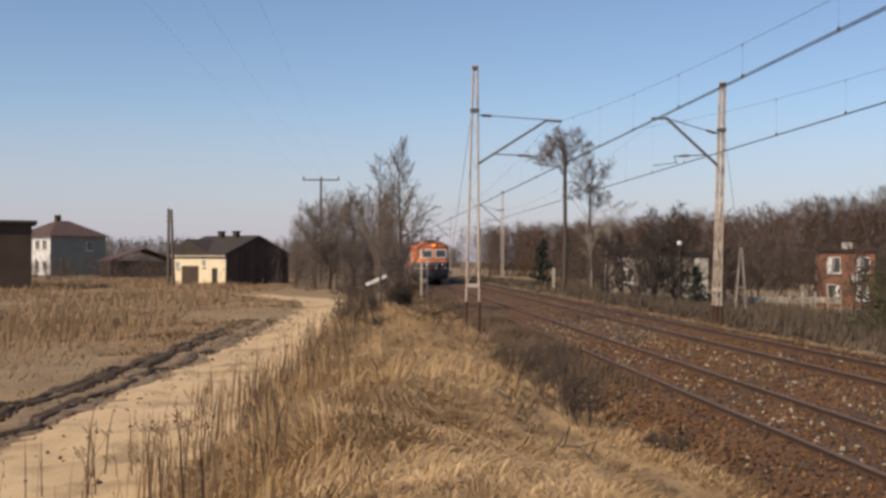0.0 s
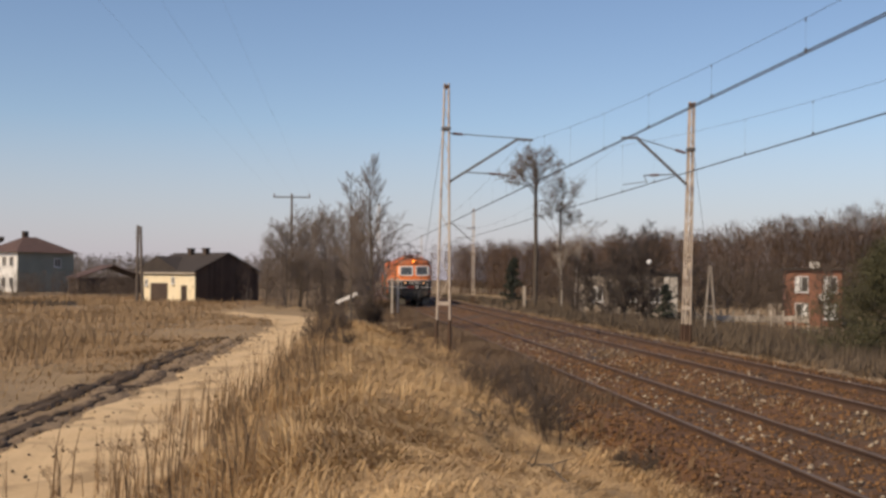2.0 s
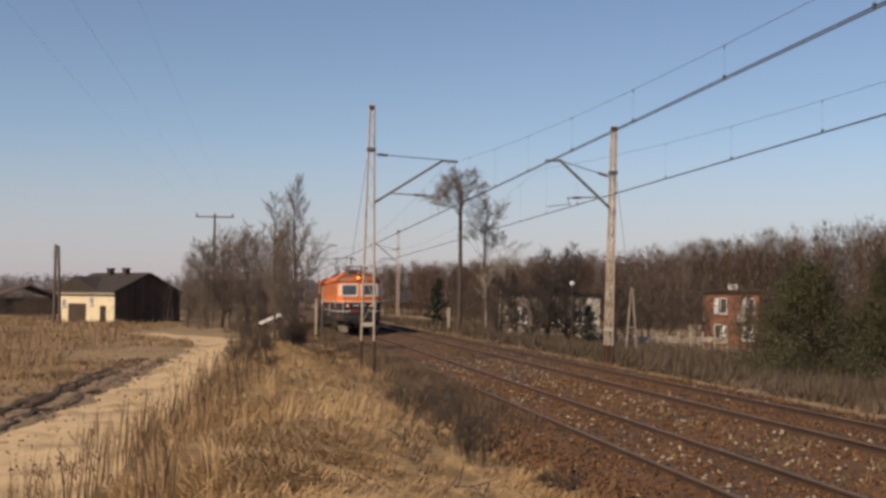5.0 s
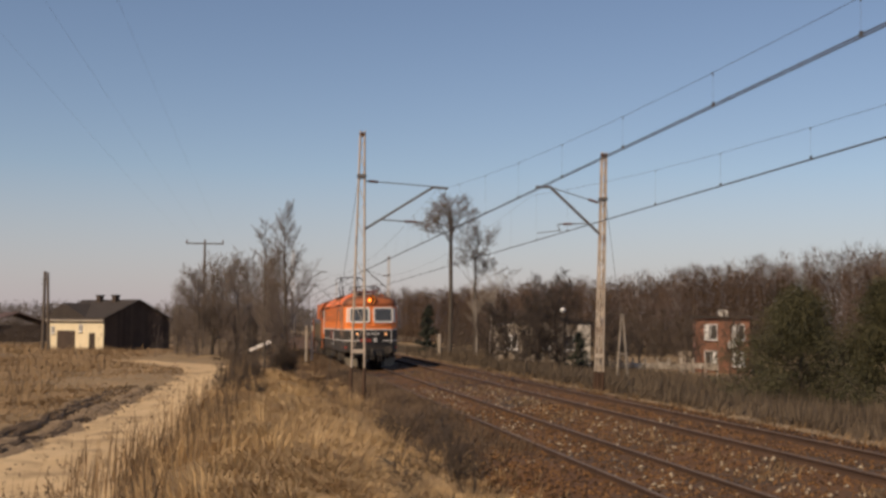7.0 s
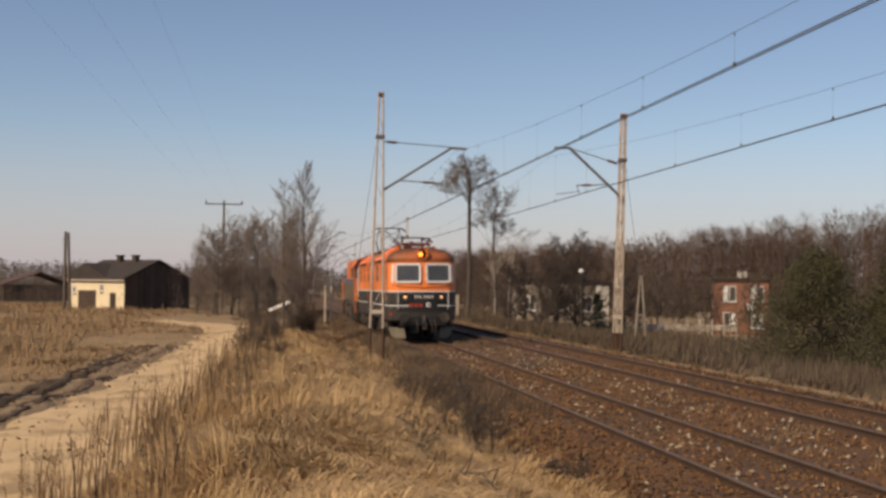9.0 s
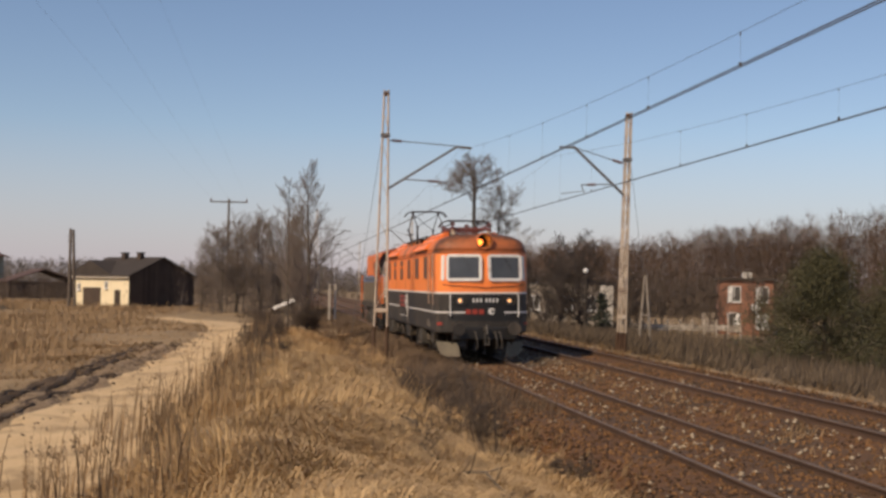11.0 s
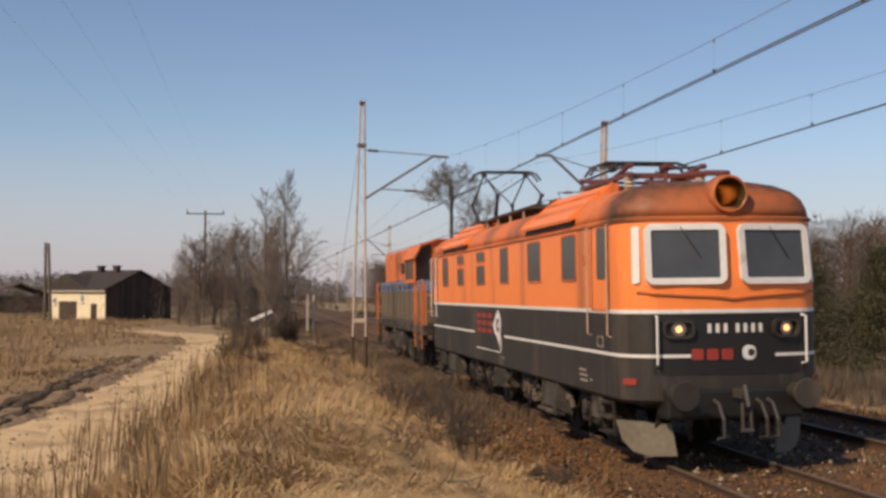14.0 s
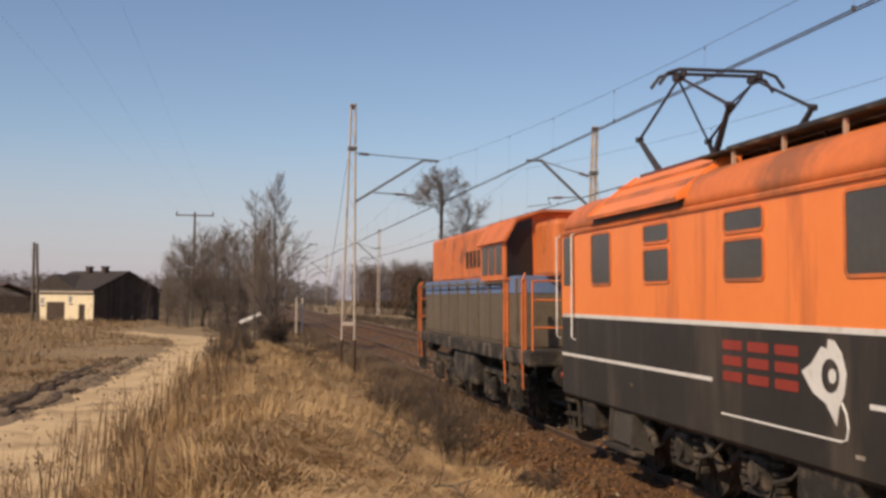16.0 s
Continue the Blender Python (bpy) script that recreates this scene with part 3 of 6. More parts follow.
def bogie(parent, y0, axles, r, lat=1.08):
    """A bogie: side frames, axle boxes with springs, brake rods."""
    for s in (-1, 1):
        bm = bmesh.new()
        x = s * lat
        ya, yb = axles[0] - 0.75, axles[-1] + 0.75
        bar(bm, (x, ya, 0.86), (x, yb, 0.86), 0.10, 0.14)
        for a, b in zip(axles, axles[1:]):
            bar(bm, (x, a + 0.45, 0.86), (x, (a + b) / 2, 0.52), 0.09, 0.10)
            bar(bm, (x, b - 0.45, 0.86), (x, (a + b) / 2, 0.52), 0.09, 0.10)
        box(bm, (x, ya, 0.68), (0.12, 0.14, 0.4), bevel=0.02)
        box(bm, (x, yb, 0.68), (0.12, 0.14, 0.4), bevel=0.02)
        part("bogie_frame", bm, M_UNDER, parent)
        for a in axles:
            bm = bmesh.new()
            box(bm, (x + s * 0.06, a, r), (0.20, 0.42, 0.36), bevel=0.05)
            rod(bm, (x + s * 0.15, a, r), (x + s * 0.20, a, r), 0.13, seg=14)
            box(bm, (x + s * 0.04, a, r - 0.22), (0.12, 0.95, 0.09), bevel=0.02)
            part("axle_box", bm, M_UNDER, parent)
            for d in (-0.36, 0.36):
                bm = bmesh.new()
                for j in range(5):
                    z = r - 0.15 + j * 0.085
                    rod(bm, (x + s * 0.06, a + d, z), (x + s * 0.06, a + d, z + 0.05), 0.085, seg=10)
                part("coil_spring", bm, M_UNDER, parent)
        for a in axles:
            bm = bmesh.new()
            box(bm, (s * 0.76, a + 0.72, r), (0.10, 0.10, 0.42), bevel=0.02)
            bar(bm, (s * 1.02, a + 0.72, r - 0.28), (s * 1.02, a + 1.05, 0.78), 0.035, 0.05)
            part("brake_shoe", bm, M_UNDER, parent)


def buffers(parent, y, d, z=1.05):
    for s in (-1, 1):
        bm = bmesh.new()
        rod(bm, (s * 0.875, y, z), (s * 0.875, y + d * 0.22, z), 0.13, seg=16)
        rod(bm, (s * 0.875, y + d * 0.22, z), (s * 0.875, y + d * 0.36, z), 0.085, seg=14)
        rod(bm, (s * 0.875, y + d * 0.36, z), (s * 0.875, y + d * 0.40, z), 0.205, 0.195, seg=22)
        part("buffer", bm, M_BLACK, parent)
    bm = bmesh.new()
    bar(bm, (0, y, z), (0, y + d * 0.30, z), 0.10, 0.12)
    rod(bm, (0, y + d * 0.30, z + 0.12), (0.0, y + d * 0.42, z - 0.16), 0.035, seg=8)
    for x in (-0.06, 0.06):
        rod(bm, (x, y + d * 0.35, z - 0.1), (x, y + d * 0.36, z - 0.48), 0.025, seg=8)
    rod(bm, (-0.09, y + d * 0.36, z - 0.48), (0.09, y + d * 0.36, z - 0.48), 0.03, seg=8)
    part("screw_coupling", bm, M_HOSE, parent)
    for x in (-0.32, 0.30, 0.46):
        bm = bmesh.new()
        pts = [Vector((x, y + d * 0.02, z - 0.10)), Vector((x, y + d * 0.18, z - 0.14)), Vector((x + 0.03, y + d * 0.27, z - 0.34)), Vector((x + 0.05, y + d * 0.24, z - 0.58)), Vector((x + 0.01, y + d * 0.10, z - 0.62))]
        tube(bm, pts, 0.026, 7)
        part("brake_hose", bm, M_HOSE, parent)


def pantograph(parent, y, z, raised):
    """A diamond pantograph on the roof, folded down or up against the wire."""
    name = "raised_pantograph" if raised else "folded_pantograph"
    p = new(name)
    p.parent = parent
    p.location = (0, y, z)
    m1, m2 = (M_PANTO, M_PANTO) if raised else (M_PANTO_RED, M_PANTO)
    bm = bmesh.new()
    for s in (-1, 1):
        bar(bm, (s * 0.62, -1.35, 0.1), (s * 0.62, 1.35, 0.1), 0.07, 0.07)
        bar(bm, (-0.62, s * 1.1, 0.1), (0.62, s * 1.1, 0.1), 0.08, 0.08)
    part("base_frame", bm, M_PANTO_RED, p)
    for sx in (-1, 1):
        for sy in (-1, 1):
            bm = bmesh.new()
            for j in range(4):
                rod(bm, (sx * 0.6, sy * 1.2, -0.16 + j * 0.06), (sx * 0.6, sy * 1.2, -0.12 + j * 0.06), 0.09, 0.07, seg=12)
            part("insulator", bm, M_PALE, p)
    wk, ka, zk, kn, zt = (0.56, 0.56, 0.70, 1.62, 1.44) if raised else (0.62, 0.46, 0.24, 1.28, 0.42)
    for sy in (-1, 1):
        for sx in (-1, 1):
            bm = bmesh.new()
            rod(bm, (sx * wk * 0.85, sy * (0.95 if raised else 0.2), 0.12), (sx * wk, sy * kn, zk), 0.055, 0.035, seg=8)
            rod(bm, (sx * (wk - 0.05), sy * kn, zk), (sx * (wk + 0.05), sy * kn, zk), 0.045, seg=8)
            part("lower_arm", bm, m1, p)
            part("upper_arm", rod(bmesh.new(), (sx * wk, sy * kn, zk), (sx * ka, sy * 0.05, zt - 0.10), 0.024, 0.02, seg=7), m2, p)
        part("spring_rod", rod(bmesh.new(), (-wk * 0.8, sy * 0.5, 0.14), (wk * 0.8, sy * 0.5, 0.14), 0.03, seg=7), m1, p)
        if raised:
            part("cross_brace", rod(bmesh.new(), (sy * wk, sy * kn, zk), (-sy * ka, sy * 0.05, zt - 0.10), 0.016, seg=6), m2, p)
    for sx in (-1, 1):
        bm = bmesh.new()
        box(bm, (sx * ka, 0, zt - 0.06), (0.07, 0.40, 0.09), bevel=0.015)
        rod(bm, (sx * ka, -0.1, zt - 0.10), (sx * ka, 0.1, zt - 0.10), 0.05, seg=8)
        part("bow_carrier", bm, M_PANTO, p)
    for sy in (-0.16, 0.16):
        bm = bmesh.new()
        pts = [Vector((-0.92, sy, zt - 0.22)), Vector((-0.80, sy, zt - 0.06)), Vector((-0.62, sy, zt)), Vector((0.62, sy, zt)), Vector((0.80, sy, zt - 0.06)), Vector((0.92, sy, zt - 0.22))]
        tube(bm, pts, 0.025, 7)
        part("collector_bow", bm, M_PANTO, p)
    return p


def build_electric():
    e = thing("electric_locomotive", along(0, 109), "orange and dark grey electric locomotive with white window frames", "locomotive")
    part("lower_body", loft(bmesh.new(), [plan_ring(0.90, 0.05), plan_ring(0.95), plan_ring(2.16)]), M_BLACK, e, "dark grey lower body with dusty skirts")
    part("upper_body", loft(bmesh.new(), [plan_ring(2.16), plan_ring(2.5), plan_ring(3.45, 0, 0.10)]), M_ORANGE, e)
    part("waist_stripe", loft(bmesh.new(), [plan_ring(2.145, 0, 0, 0.008), plan_ring(2.20, 0, 0, 0.008)]), M_WHITE, e, "thin white stripe")
    part("gutter", loft(bmesh.new(), [plan_ring(3.44, 0, 0.1, 0.03), plan_ring(3.475, 0, 0.1, 0.035), plan_ring(3.50, 0, 0.1, 0.01)]), M_ROOF, e)
    part("roof", loft(bmesh.new(), [plan_ring(3.49, 0.0, 0.1), plan_ring(3.62, 0.02, .1), plan_ring(3.76, 0.08, 0.1), plan_ring(3.88, 0.2, 0.1), plan_ring(3.98, 0.42, 0.1), plan_ring(4.05, 0.72, 0.1), plan_ring(4.08, 1.1, 0.1)], leave=((1, 26), (2, 26), (3, 26))),
         M_ROOF, e, "orange roof stained with soot", smooth=True)
    # louvred air hoods on the roof's shoulders, and the deck between
    for s in (-1, 1):
        for a, b in ((2.65, 5.95), (11.75, 15.2)):
            bm = bmesh.new()
            sec = [(s * 1.57, 3.585), (s * 1.57, 3.63), (s * 1.06, 4.03), (s * 0.82, 4.20), (s * 0.74, 4.20), (s * 0.74, 4.02), (s * 1.34, 3.66)]
            loft(bm, [[(x, y, z) for x, z in sec] for y in (a, b)])
            bmesh.ops.recalc_face_normals(bm, faces=bm.faces)
            hood = part("air_hood", bm, M_ORANGE, e, "overhanging orange air hood")
            bm = bmesh.new()
            box(bm, (s * 1.42, (a + b) / 2, 3.565), (0.14, b - a - 0.10, 0.09))
            part("air_slot", bm, M_FRONTBLACK, hood, "dark air inlet under the hood")
            for y in (a + 0.06, b - 0.06):
                bm = bmesh.new()
                bar(bm, (s * 1.565, y, 3.645), (s * 1.06, y, 4.045), 0.035, 0.03)
                bar(bm, (s * 1.06, y, 4.045), (s * 0.82, y, 4.215), 0.035, 0.03)
                part("hood_rib", bm, M_ORANGE, hood)
            bm = bmesh.new()
            bar(bm, (s * 1.065, a, 4.04), (s * 1.065, b, 4.04), 0.03, 0.04)
            part("hood_seam", bm, M_ROOF, hood)
            part("hood_lip", bar(bmesh.new(), (s * 1.575, a, 3.60), (s * 1.575, b, 3.60), 0.03, 0.05), M_ROOF, hood)
    bm = bmesh.new()
    box(bm, (0, 9.6, 4.16), (1.5, 13.2, 0.05), bevel=0.01)
    part("roof_deck", bm, M_UNDER, e)
    for s in (-1, 1):
        bm = bmesh.new()
        pts = [Vector((s * 0.86, 7.0, 4.12)), Vector((s * 0.86, 7.05, 4.24)), Vector((s * 0.86, 11.9, 4.24)), Vector((s * 0.86, 12.0, 4.12))]
        tube(bm, pts, 0.016, 6)
        for y in (8.3, 9.6, 10.8):
            rod(bm, (s * 0.86, y, 4.02), (s * 0.86, y, 4.24), 0.014, seg=6)
        part("roof_rail", bm, M_PANTO, e)
        for y in (7.6, 8.8, 10.0, 11.2):
            bm = bmesh.new()
            bar(bm, (s * 1.10, y, 3.90), (s * 1.10, y, 4.11), 0.035, 0.05)
            part("deck_bracket", bm, M_RAILPAINT, e)
        bm = bmesh.new()
        box(bm, (s * 1.0, 9.55, 4.13), (0.30, 5.1, 0.035), bevel=0.008)
        part("roof_walkway", bm, M_UNDER, e, "narrow dark walkway along the roof")
    for y, w in ((8.0, 0.5), (9.5, 0.7), (11.0, 0.4)):
        bm = bmesh.new()
        box(bm, (0.05, y, 4.28), (0.9, w, 0.2), bevel=0.03)
        part("resistor_cover", bm, M_UNDER, e)
    pantograph(e, 14.1, 4.16, True)
    pantograph(e, 3.75, 4.22, False)
    bm = bmesh.new()
    rod(bm, (-0.3, 1.7, 4.05), (-0.3, 1.7, 4.42), 0.03, seg=8)
    box(bm, (-0.3, 1.7, 4.36), (0.12, 0.3, 0.05))
    part("roof_insulator_post", bm, M_PANTO_RED, e)
    bm = bmesh.new()
    tube(bm, [Vector((0.35, 0.9, 4.18)), Vector((0.35, 1.6, 4.26)), Vector((0.2, 2.4, 4.3))], 0.045, 8)
    part("air_horn", bm, M_PANTO_RED, e)
    # flank windows, doors and handrails
    for s in (-1, 1):
        for a, b, split in ((2.6, 3.47, 0), (4.8, 5.84, 0), (7.4, 8.2, 0), (9.7, 10.66, 1), (12.2, 13.12, 1), (14.4, 15.3, 0)):
            rows = ((2.62, 3.08), (3.12, 3.39)) if split else ((2.62, 3.39),)
            for z0, z1 in rows:
                bm = slab(bmesh.new(), on_side(s, (a + b) / 2, (z0 + z1) / 2, 0.0), b - a, z1 - z0, 0.08, 0.03, hole=0.035)
                frame_ob = part("window_frame", bm, M_ROOF, e)
                part("pane", slab(bmesh.new(), on_side(s, (a + b) / 2, (z0 + z1) / 2, 0.0), b - a - 0.05, z1 - z0 - 0.05, 0.06, 0.012), M_SIDEGLASS, frame_ob)
        for a, b, wy in ((0.89, 1.86, 1.30), (16.12, 16.95, 16.5)):
            door = part("cab_door", slab(bmesh.new(), on_side(s, (a + b) / 2, 2.78, 0.0), b - a - 0.2, 1.24, 0.04, 0.016), M_ORANGE, e)
            part("door_window", slab(bmesh.new(), on_side(s, wy, 3.02, 0.012), 0.40, 0.76, 0.05, 0.012), M_SIDEGLASS, door)
            for y in (a, b):
                bm = bmesh.new()
                x = s * (W1 + 0.06)
                tube(bm, [Vector((s * W1, y, 1.80)), Vector((x, y, 1.83)), Vector((x, y, 3.42)), Vector((s * W1, y, 3.44))], 0.015, 7)
                part("handrail", bm, M_WHITE if a > 5 else M_RAILPAINT, e, "pale tubular door handrail")
            bm = bmesh.new()
            for z in (0.40, 0.62, 0.84):
                box(bm, (s * 1.36, (a + b) / 2, z), (0.2, 0.5, 0.03))
            for y in (-0.26, 0.26):
                bar(bm, (s * 1.36, (a + b) / 2 + y, 0.36), (s * 1.40, (a + b) / 2 + y, 1.0), 0.03, 0.04)
            part("step_ladder", bm, M_UNDER, e)
            for y in (a + 0.10, b - 0.10):
                bm = bmesh.new()
                box(bm, (s * (W1 + 0.009), y, 2.80), (0.010, 0.022, 1.26))
                part("door_seam", bm, M_UNDER, door)
        bm = bmesh.new()
        rod(bm, (s * W1, 2.16, 2.95), (s * (W1 + 0.02), 2.16, 2.95), 0.085, seg=18)
        part("round_cover", bm, M_ROOF, e, "small round cover plate")
        for y in (4.5, 14.1):
            bm = bmesh.new()
            sec = [(s * 1.18, 0.98), (s * 1.40, 0.98), (s * 1.44, 0.48), (s * 1.18, 0.36)]
            loft(bm, [[(x, q, z) for x, z in sec] for q in (y - 0.52, y + 0.52)])
            bmesh.ops.recalc_face_normals(bm, faces=bm.faces)
            sand = part("sandbox", bm, M_DUSTY, e, "dusty grey-brown steel box over the bogie")
            for q in (-0.48, -0.42, 0.42, 0.48):
                part("sandbox_rib", bar(bmesh.new(), (s * 1.42, y + q, 0.96), (s * 1.46, y + q, 0.46), 0.03, 0.03), M_DUSTY, sand)
            bm = bmesh.new()
            box(bm, (s * 1.42, y, 0.40), (0.16, 1.3, 0.06), bevel=0.01)
            part("sandbox_step", bm, M_UNDER, sand)
        for y in (2.1, 6.0, 8.0, 9.6, 11.4, 16.0):
            bm = bmesh.new()
            tube(bm, [Vector((s * 1.36, y - 0.5, 0.92)), Vector((s * 1.38, y - 0.2, 0.72)), Vector((s * 1.36, y + 0.2, 0.62)), Vector((s * 1.30, y + 0.45, 0.34))], 0.022, 6)
            part("sand_pipe", bm, M_DUSTY, e, "dusty bent pipe below the body")
        for a, b in ((11.0, 16.6), (0.85, 7.84)):
            bm = bmesh.new()
            box(bm, (s * (W1 + 0.003), (a + b) / 2, 1.56), (0.008, b - a, 0.045))
            part("body_line", bm, M_WHITE, e, "thin white painted line")
        # the operator's mark as plain shapes: rows of red bars and a pale emblem with a trailing line
        for k in range(3):
            for dz in (-0.165, 0.0, 0.165):
                part("red_mark", slab(bmesh.new(), on_side(s, 10.48 - k * 0.60, 1.79 + dz, 0.0), 0.46, 0.10, 0.02, 0.014), M_RED, e, "plain red painted bar")
        bm = bmesh.new()
        em = [(8.98, 1.78), (8.80, 1.86), (8.62, 2.02), (8.52, 2.0), (8.50, 2.09), (8.40, 2.08), (8.28, 1.98), (8.20, 1.80), (8.24, 1.62), (8.33, 1.50), (8.37, 1.34), (8.55, 1.52), (8.78, 1.60)]
        f = [[bm.verts.new((s * (W1 + o), y, z)) for y, z in em] for o in (0.0, 0.007)]
        bm.faces.new(f[1])
        for j in range(len(em)):
            i = (j + 1) % len(em)
            bm.faces.new((f[0][j], f[0][i], f[1][i], f[1][j]))
        bmesh.ops.recalc_face_normals(bm, faces=bm.faces)
        part("emblem", bm, M_WHITE, e, "pale painted emblem")
        bm = bmesh.new()
        rod(bm, (s * (W1 + 0.004), 8.46, 1.77), (s * (W1 + 0.011), 8.46, 1.77), 0.15, seg=20)
        eye = part("emblem_disc", bm, M_BLACK, e)
        bm = bmesh.new()
        rod(bm, (s * (W1 + 0.008), 8.42, 1.77), (s * (W1 + 0.015), 8.42, 1.77), 0.065, seg=16)
        part("emblem_dot", bm, M_WHITE, eye)
        bm = bmesh.new()
        pts = [Vector((s * (W1 + 0.003), y, z)) for y, z in ((8.28, 1.55), (8.21, 1.46), (8.18, 1.34), (8.21, 1.24), (8.29, 1.215), (10.75, 1.215))]
        tube(bm, pts, 0.012, 6)
        part("emblem_line", bm, M_WHITE, e)
        part("data_plate", slab(bmesh.new(), on_side(s, 1.42, 1.72, 0.0), 0.3, 0.16, 0.01, 0.014, hole=0.02, n=2), M_CONCRETE, e, "small grey data plate")
        for y, z, w in ((2.35, 1.25, 0.35), (2.30, 1.17, 0.42), (2.28, 1.09, 0.38), (1.9, 1.12, 0.1), (8.0, 1.12, 0.14), (13.6, 1.3, 0.1)):
            bm = bmesh.new()
            box(bm, (s * (W1 + 0.003), y, z), (0.008, w, 0.035))
            part("data_bar", bm, M_CONCRETE, e, "small pale data marking")
    # ends
    for rear in (False, True):
        for sx in (-1, 1):
            m = on_front(sx * 0.655, 2.965, 0.01, rear)
            fr = part("windscreen_frame", slab(bmesh.new(), m, 1.13, 0.85, 0.12, 0.07, hole=0.09, n=6), M_WHITE, e, "broad white windscreen frame")
            part("windscreen", slab(bmesh.new(), m, 1.02, 0.74, 0.06, 0.02), M_GLASS, fr)
            bm = bmesh.new()
            bar(bm, m @ Vector((-0.06, -0.03, 0.38)), m @ Vector((0.22, -0.03, -0.06)), 0.013, 0.013)
            part("wiper", bm, M_FRONTBLACK, fr)
            m = on_front(sx * 1.29, 2.96, 0.012, rear)
            m = m @ pose(0, 0, 0, 0, 0, sx * 30)
            part("corner_strip", slab(bmesh.new(), m, 0.12, 0.80, 0.03, 0.03), M_WHITE, e, "white strip on the body corner")
            m = on_front(sx * 0.785, 1.93, 0.02, rear)
            hl = part("headlight_housing", slab(bmesh.new(), m, 0.44, 0.26, 0.10, 0.08, hole=0.04, n=5), M_BLACK, e)
            bm = bmesh.new()
            rod(bm, m @ Vector((0, 0.03, 0)), m @ Vector((0, -0.02, 0)), 0.10, seg=18)
            part("reflector", bm, M_CHROME, hl)
            if not rear:
                bm = bmesh.new()
                rod(bm, m @ Vector((0, -0.021, 0)), m @ Vector((0, -0.03, 0)), 0.046, seg=16)
                part("headlight", bm, M_LAMP2, hl, "lit yellowish headlight")
            m = on_front(sx * 1.07, 1.76, 0.0, rear)
            bm = bmesh.new()
            tube(bm, [m @ Vector((0, 0, -0.33)), m @ Vector((0, -0.09, -0.31)), m @ Vector((0, -0.09, 0.33)), m @ Vector((0, 0, 0.35))], 0.018, 7)
            part("end_handrail", bm, M_WHITE, e, "white grab rail")
            bm = bmesh.new()
            end = pose(0, L1, 0, 0, 0, 180) if rear else Matrix()
            arc = [radians(180 + 90 * j / 6) for j in range(7)]
            line = [(-W1 + 0.42 + 0.42 * math.cos(q), 0.42 + 0.42 * math.sin(q)) for q in arc] + [(-x, 0.0) for x in (0.95, 0.85, 0.74, 0.62)]
            line = [(-W1, 0.9)] + [(x, y + 0.27 * (x / W1) ** 2) for x, y in line]
            rows = []
            for j, (x, y) in enumerate(line):
                (xa, ya), (xb, yb) = line[max(j - 1, 0)], line[min(j + 1, len(line) - 1)]
                n = Vector((yb - ya, xa - xb, 0)).normalized()
                n = n if n.dot(Vector((x, y - 3.0, 0))) > 0 else -n
                rows.append([end @ Vector((-sx * (x + n.x * o), y + n.y * o, z)) for o, z in ((-0.01, 1.5375), (0.009, 1.5375), (0.009, 1.5825), (-0.01, 1.5825))])
            loft(bm, rows)
            bmesh.ops.recalc_face_normals(bm, faces=bm.faces)
            part("end_line", bm, M_WHITE, e)
            m = on_front(sx * 1.38, 1.2, 0.004, rear) @ pose(0, 0, 0, 0, 0, sx * 32)
            part("red_lamp", slab(bmesh.new(), m, 0.22, 0.09, 0.03, 0.03), M_RED, e)
        bm = bmesh.new()
        pts = [on_front(x, z, 0.015, rear).translation for x, z in ((-1.3, 2.44), (-1.1, 2.41), (-0.7, 2.39), (-0.25, 2.37), (0, 2.34), (0.25, 2.37), (0.7, 2.39), (1.1, 2.41), (1.3, 2.44))]
        tube(bm, pts, 0.02, 6)
        part("trim_moulding", bm, M_ROOF, e, "thin moulding below the windscreens")
        # the black nose panel, following the bowed front
        bm = bmesh.new()
        xs = [-1.12 + 2.24 * k / 10 for k in range(11)]
        grid = [[bm.verts.new(on_front(x, z, o, rear).translation) for x in xs] for z, o in ((1.30, -0.02), (1.30, 0.004), (2.13, 0.004), (2.13, -0.02))]
        for ra, rb in zip(grid, grid[1:]):
            for k in range(10):
                bm.faces.new((ra[k], ra[k + 1], rb[k + 1], rb[k]))
        part("nose_panel", bm, M_FRONTBLACK, e, "black nose panel")
        # number and mark as plain bars
        for k in range(7):
            x = -0.36 + k * 0.115 + (0.06 if k > 2 else 0)
            part("number_bar", slab(bmesh.new(), on_front(x, 1.94, 0.012, rear), 0.05, 0.125, 0.01, 0.012), M_WHITE, e, "white number bar")
        for k in range(3):
            part("red_mark", slab(bmesh.new(), on_front(-0.53 + k * 0.21, 1.58, 0.012, rear), 0.16, 0.15, 0.02, 0.012), M_RED, e, "plain red painted mark")
        part("emblem", slab(bmesh.new(), on_front(0.21, 1.60, 0.012, rear), 0.20, 0.20, 0.08, 0.012), M_WHITE, e, "pale painted emblem")
        part("emblem_disc", slab(bmesh.new(), on_front(0.24, 1.60, 0.018, rear), 0.10, 0.10, 0.045, 0.012), M_BLACK, e)
        # big lamp in the roof's brow
        end = pose(0, L1, 0, 0, 0, 180) if rear else Matrix()
        bm = bmesh.new()
        seg = 28
        rings = []
        for y, r in ((0.6, 0.24), (0.28, 0.285), (0.06, 0.27), (0.03, 0.255), (0.03, 0.225), (0.08, 0.215), (0.45, 0.21), (0.95, 0.20)):
            rings.append([end @ Vector((r * math.cos(2 * math.pi * j / seg), y, 3.80 + r * math.sin(2 * math.pi * j / seg))) for j in range(seg)])
        loft(bm, rings, close_top=False, close_bottom=False)
        bmesh.ops.recalc_face_normals(bm, faces=bm.faces)
        bm.faces.ensure_lookup_table()
